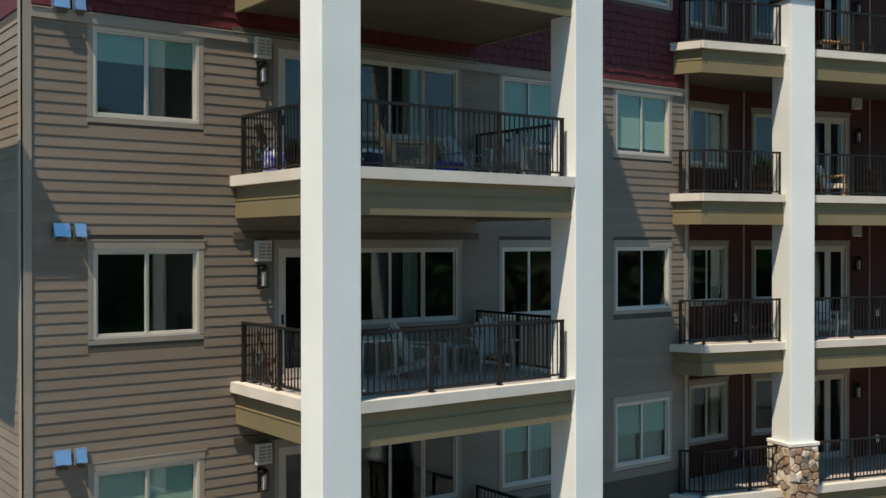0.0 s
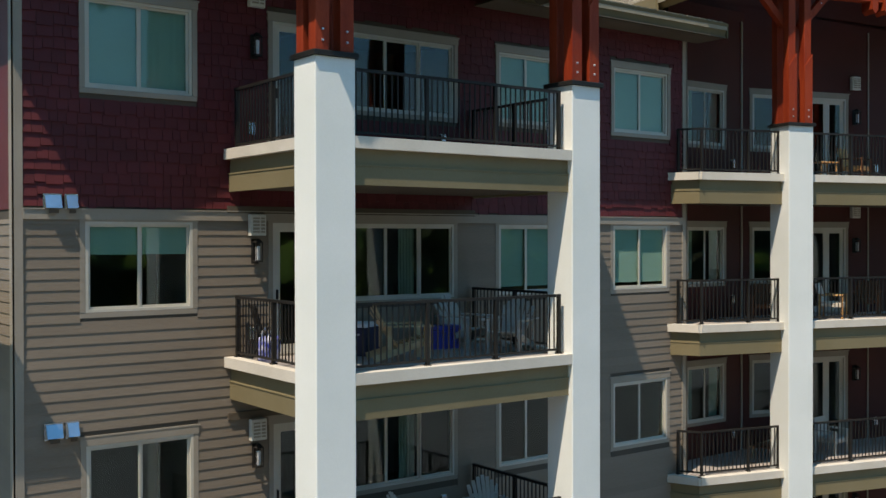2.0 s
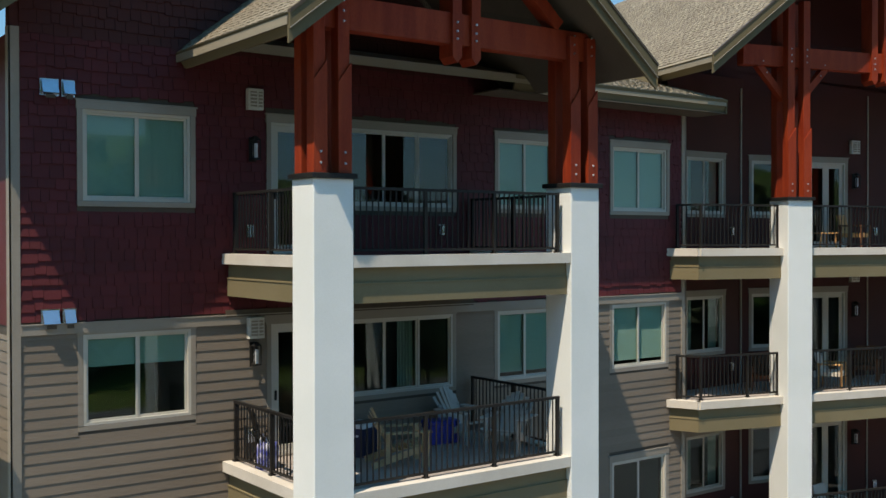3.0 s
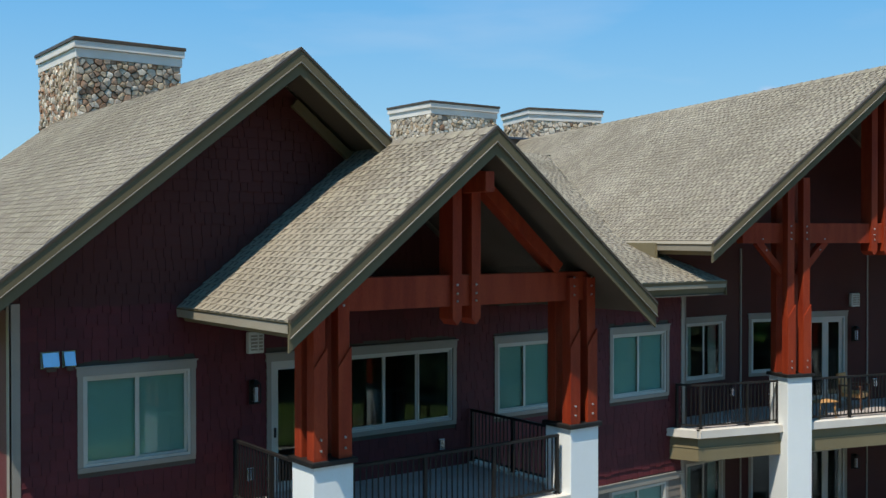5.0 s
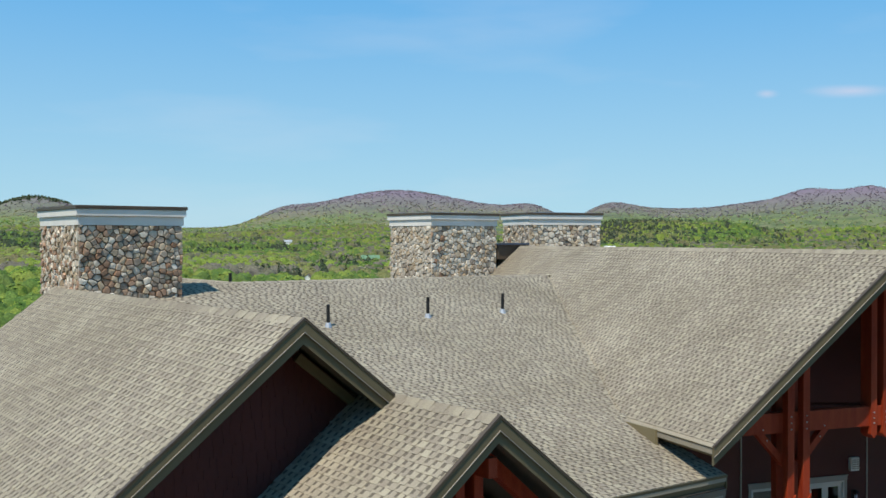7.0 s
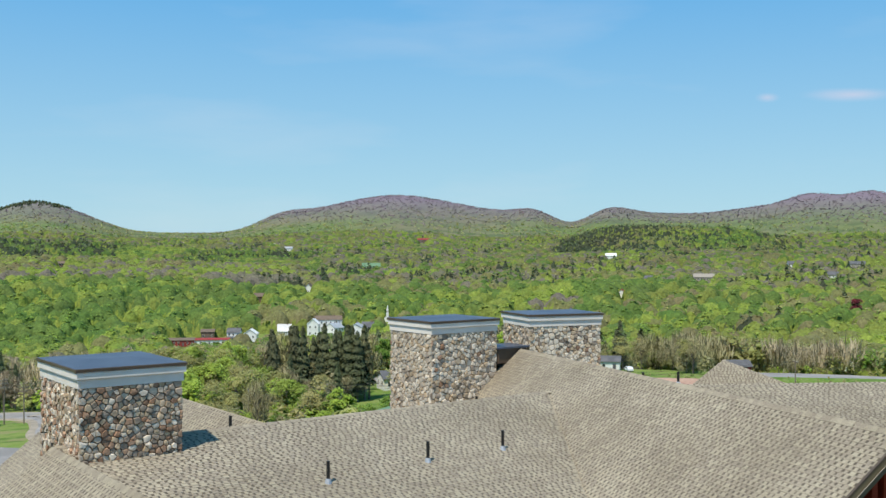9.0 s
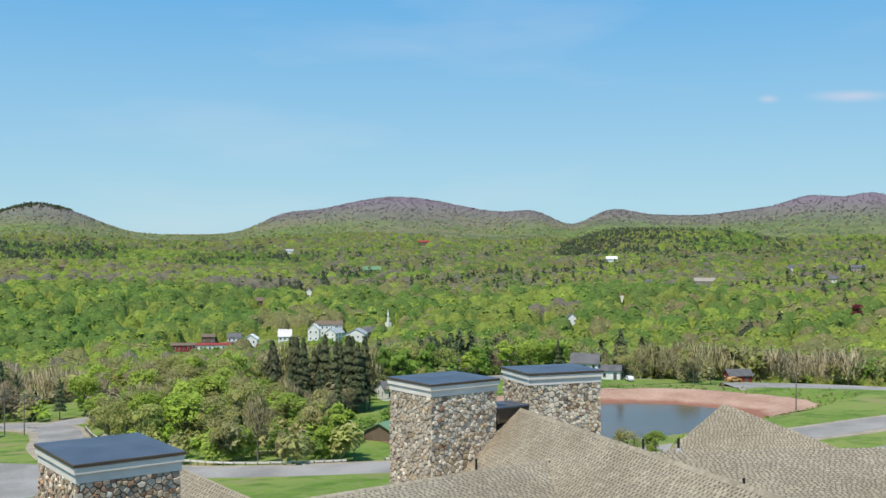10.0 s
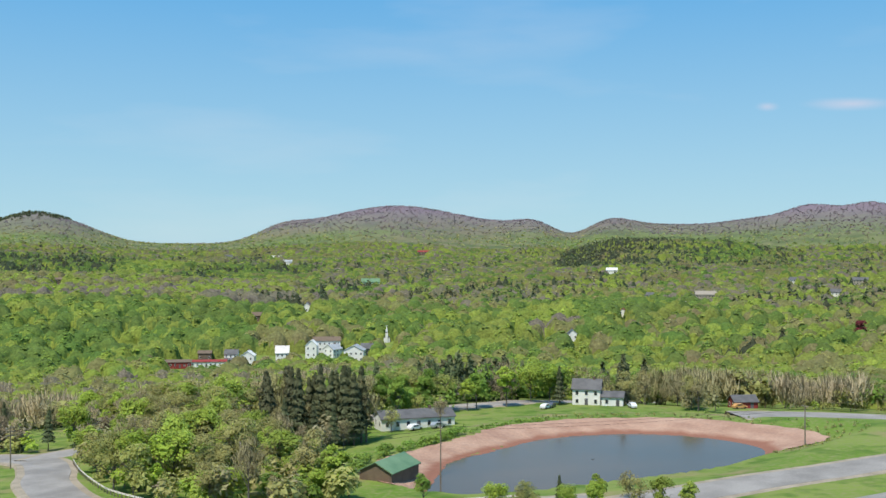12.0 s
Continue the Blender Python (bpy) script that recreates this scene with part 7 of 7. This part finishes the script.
utility_pole("g", 213, 321, 11, 10)
utility_pole("h", 91, 186, 9.5, 70)
utility_pole("i", 213, 147, 9.5, 70)


def wire(a, b, dz=0.0, sag=0.9):
    a, b = Vector(pole_tops[a]) - Vector((0, 0, dz)), Vector(pole_tops[b]) - Vector((0, 0, dz))
    g, n, v = Geo(), 10, []
    side = Vector((b.y - a.y, a.x - b.x, 0)).normalized() * 0.022
    up = Vector((0, 0, 0.022))
    for i in range(n + 1):
        p = a.lerp(b, i / n)
        p.z -= sag * 4 * (i / n) * (1 - i / n)
        v += [p + side, p + up, p - side, p - up]
    g.add(v, [(4 * i + k, 4 * i + (k + 1) % 4, 4 * i + 4 + (k + 1) % 4, 4 * i + 4 + k) for i in range(n) for k in range(4)])
    tagged(part("power_line", g, IRON), "thin dark power line slung between poles", "wire", "power lines")


for a, b in (("b", "a"), ("a", "h"), ("h", "d"), ("d", "e"), ("a", "e"), ("e", "i")):
    for dz in (0.0, 0.7):
        wire(a, b, dz)


def guard_rail(pts):
    path = smooth_path(pts, 6)
    th = thing("guard_rail", "pale metal guard rail on short posts along the road", "guard rail")
    for (x0, y0), (x1, y1) in zip(path, path[1:]):
        a, b = Vector((x0, y0, float(land(x0, y0)) + 0.95)), Vector((x1, y1, float(land(x1, y1)) + 0.95))
        part("rail", Geo().beam(a, b, 0.07, 0.34), CAPWHITE, th)
        part("post", Geo().box((x0 - 0.09, y0 - 0.09, a.z - 1.3), (x0 + 0.09, y0 + 0.09, a.z + 0.1)), POLEWOOD, th)


guard_rail([(80, 252), (76.5, 236), (74, 221), (72.2, 205), (72, 192), (73, 178), (77, 167), (86, 158.5), (94, 154)])
guard_rail([(100, 151), (112, 145.5), (124, 140.5)])


def car(x, y, turn, paint, label):
    th = thing("car", label, "car", Matrix.Translation((x, y, float(land(x, y)) + 0.12)) @ pose(0, 0, 0, 0, 0, turn))
    pr = [(-2.2, 0.35), (2.2, 0.35), (2.2, 0.8), (1.2, 0.95), (0.6, 1.45), (-1.3, 1.45), (-2.0, 0.95), (-2.2, 0.9)]
    n = len(pr)
    part("body", Geo().add([(a, -0.85, c) for a, c in pr] + [(a, 0.85, c) for a, c in pr], [tuple(range(n)), tuple(range(2 * n - 1, n - 1, -1))] + [((i + 1) % n, i, n + i, n + (i + 1) % n) for i in range(n)]), paint, th)
    part("side_glass", Geo().box((-1.2, -0.87, 1.0), (0.55, -0.855, 1.36)).box((-1.2, 0.855, 1.0), (0.55, 0.87, 1.36)), DARKPANE, th)
    for a in (-1.35, 1.35):
        for b in (-0.78, 0.78):
            part("wheel", Geo().tube((a, b - 0.1, 0.33), (a, b + 0.1, 0.33), 0.33, 0.33, 12), IRON, th)


car(213, 235, 20, WHITEP, "white van parked on the lawn by the drive")
car(217, 237, 30, CAPMETAL, "dark car parked beside the drive")
car(236, 222, 60, WHITEP, "white car parked below the farmhouse")
car(262, 203, -20, ORANGE, "yellow-brown work truck beside the barn")
car(160, 227, 10, WHITEP, "white car parked in front of the bungalow")
car(166, 225, 5, LEAD, "grey car parked in front of the bungalow")

# blossom and a few young trees near the pond
models["white"], models["red"] = [tree_parts(91, "white", 10.0)], [tree_parts(92, "red", 10.0)]
for i, (x, y, k, h) in enumerate(((600, 372, "red", 16), (322, 204, "white", 9), (331, 208, "white", 7.5), (312, 211, "olive", 8), (207, 246, "lime", 13), (197, 248, "green", 12), (187, 250, "olive", 12), (192, 246, "lime", 10), (226, 243, "green", 12), (229, 246, "lime", 13), (245, 233, "olive", 11), (248, 228, "bare", 10), (224, 241, "conifer", 12), (166, 224, "bare", 9), (154, 229, "olive", 7), (222, 252, "lime", 13), (249, 240, "conifer", 13), (230, 252, "green", 14),
                                    (257, 236, "olive", 12), (262, 232, "green", 10), (112, 128, "olive", 6.5), (121, 130, "conifer", 6), (128, 128, "lime", 6), (136, 129, "olive", 5.5), (117, 124, "lime", 6), (124, 125, "lime", 5.5), (131, 117, "lime", 6.5), (127, 119, "olive", 7), (134, 114, "lime", 6), (121, 121, "lime", 6), (110, 133, "lime", 6), (116, 132, "olive", 5.5),
                                    (98, 158, "lime", 7), (108, 150, "green", 6), (284, 222, "bare", 12), (292, 216, "bare", 12), (300, 214, "bare", 13), (268, 226, "bare", 12))):
    tree(x, y, k, h, i)

# understorey between the single trees
tx, ty, tr = wedge(2300, 172, 345, 44)
ok = clear_of(tx, ty, 1.0)
tx, ty = tx[ok], ty[ok]
tz, uu, hh, ss = land(tx, ty), tr.random(len(tx)), tr.uniform(3.0, 8.0, len(tx)), stand(tx, ty)
groups = {k: [] for k in KINDS}
for x, y, z, u, h, s in zip(tx, ty, tz, uu, hh, ss):
    k = pick(x, y, float(s), u)
    groups["green" if k == "conifer" and u < 0.4 else k].append((x, y, z, h))
for i, k in enumerate(KINDS):
    forest("understorey", {"lime": "fresh lime-green saplings and brush", "green": "spring-green saplings and brush", "olive": "olive budding brush", "bare": "grey-brown leafless brush", "conifer": "young dark conifers in brush"}[k], k, groups[k], 0.085, 110, 800 + i, 6)

# rough brush along the pond's grassy margin
rb = np.random.default_rng(12)
pts = []
for i in range(150):
    t = rb.uniform(1.0, 3.0)
    _, _, brink = pond_at(POND[0] + math.cos(t), POND[1] + math.sin(t))
    k = float(brink) + rb.uniform(1.0, 4.5)
    x, y = POND[0] + k * math.cos(t), POND[1] + k * math.sin(t)
    pts.append((x, y, float(land(x, y)) - 0.2, rb.uniform(0.9, 2.4) * (1.3 if t > 1.9 else 0.6)))
forest("bank_brush", "low green brush along the pond margin", "green", pts, 0.09, 110, 871, 5)

# rough olive grass tussocks on the slope round the pond's far end
pts = []
for i in range(420):
    t = rb.uniform(-0.75, 1.15)
    _, _, brink = pond_at(POND[0] + math.cos(t), POND[1] + math.sin(t))
    k = float(brink) + 0.8 + 22 * rb.random() ** 1.3
    x, y = POND[0] + k * math.cos(t), POND[1] + k * math.sin(t)
    if np.all(clear_of(np.array([x]), np.array([y]), -1.0) | (k < brink + 12)):
        pts.append((x, y, float(land(x, y)) - 0.15, rb.uniform(0.4, 1.1)))
forest("rough_grass", "rough olive grass tussocks on the pond slope", "olive", pts[: len(pts) * 2 // 3], 0.16, 40, 881, 4)
forest("rough_grass", "green grass tussocks on the pond slope", "green", pts[len(pts) * 2 // 3:], 0.16, 40, 882, 4)

# a belt of leafless trees and brush beyond the barn and the drive
tx, ty, tr = wedge(900, 318, 362, 61)
fwd, side = (tx - EYE[0]) * AHEAD[0] + (ty - EYE[1]) * AHEAD[1], (tx - EYE[0]) * AHEAD[1] - (ty - EYE[1]) * AHEAD[0]
ok = clear_of(tx, ty, 1.0) & (side / fwd > 0.1)
belt = {"bare": [], "olive": [], "lime": []}
for x, y, z, u, h in zip(tx[ok], ty[ok], land(tx[ok], ty[ok]), tr.random(ok.sum()), tr.random(ok.sum())):
    if u < 0.5:
        belt["bare"].append((x, y, z, 7 + 5 * h))
    else:
        belt["olive" if u < 0.85 else "lime"].append((x, y, z, 2.5 + 3 * h))
for i, (k, lab) in enumerate((("bare", "belt of grey-brown leafless trees"), ("olive", "low olive brush at the wood's edge"), ("lime", "low lime-green brush at the wood's edge"))):
    forest("tree_belt", lab, k, belt[k], 0.03 if k == "bare" else 0.08, 420 if k == "bare" else 90, 900 + i, 10)
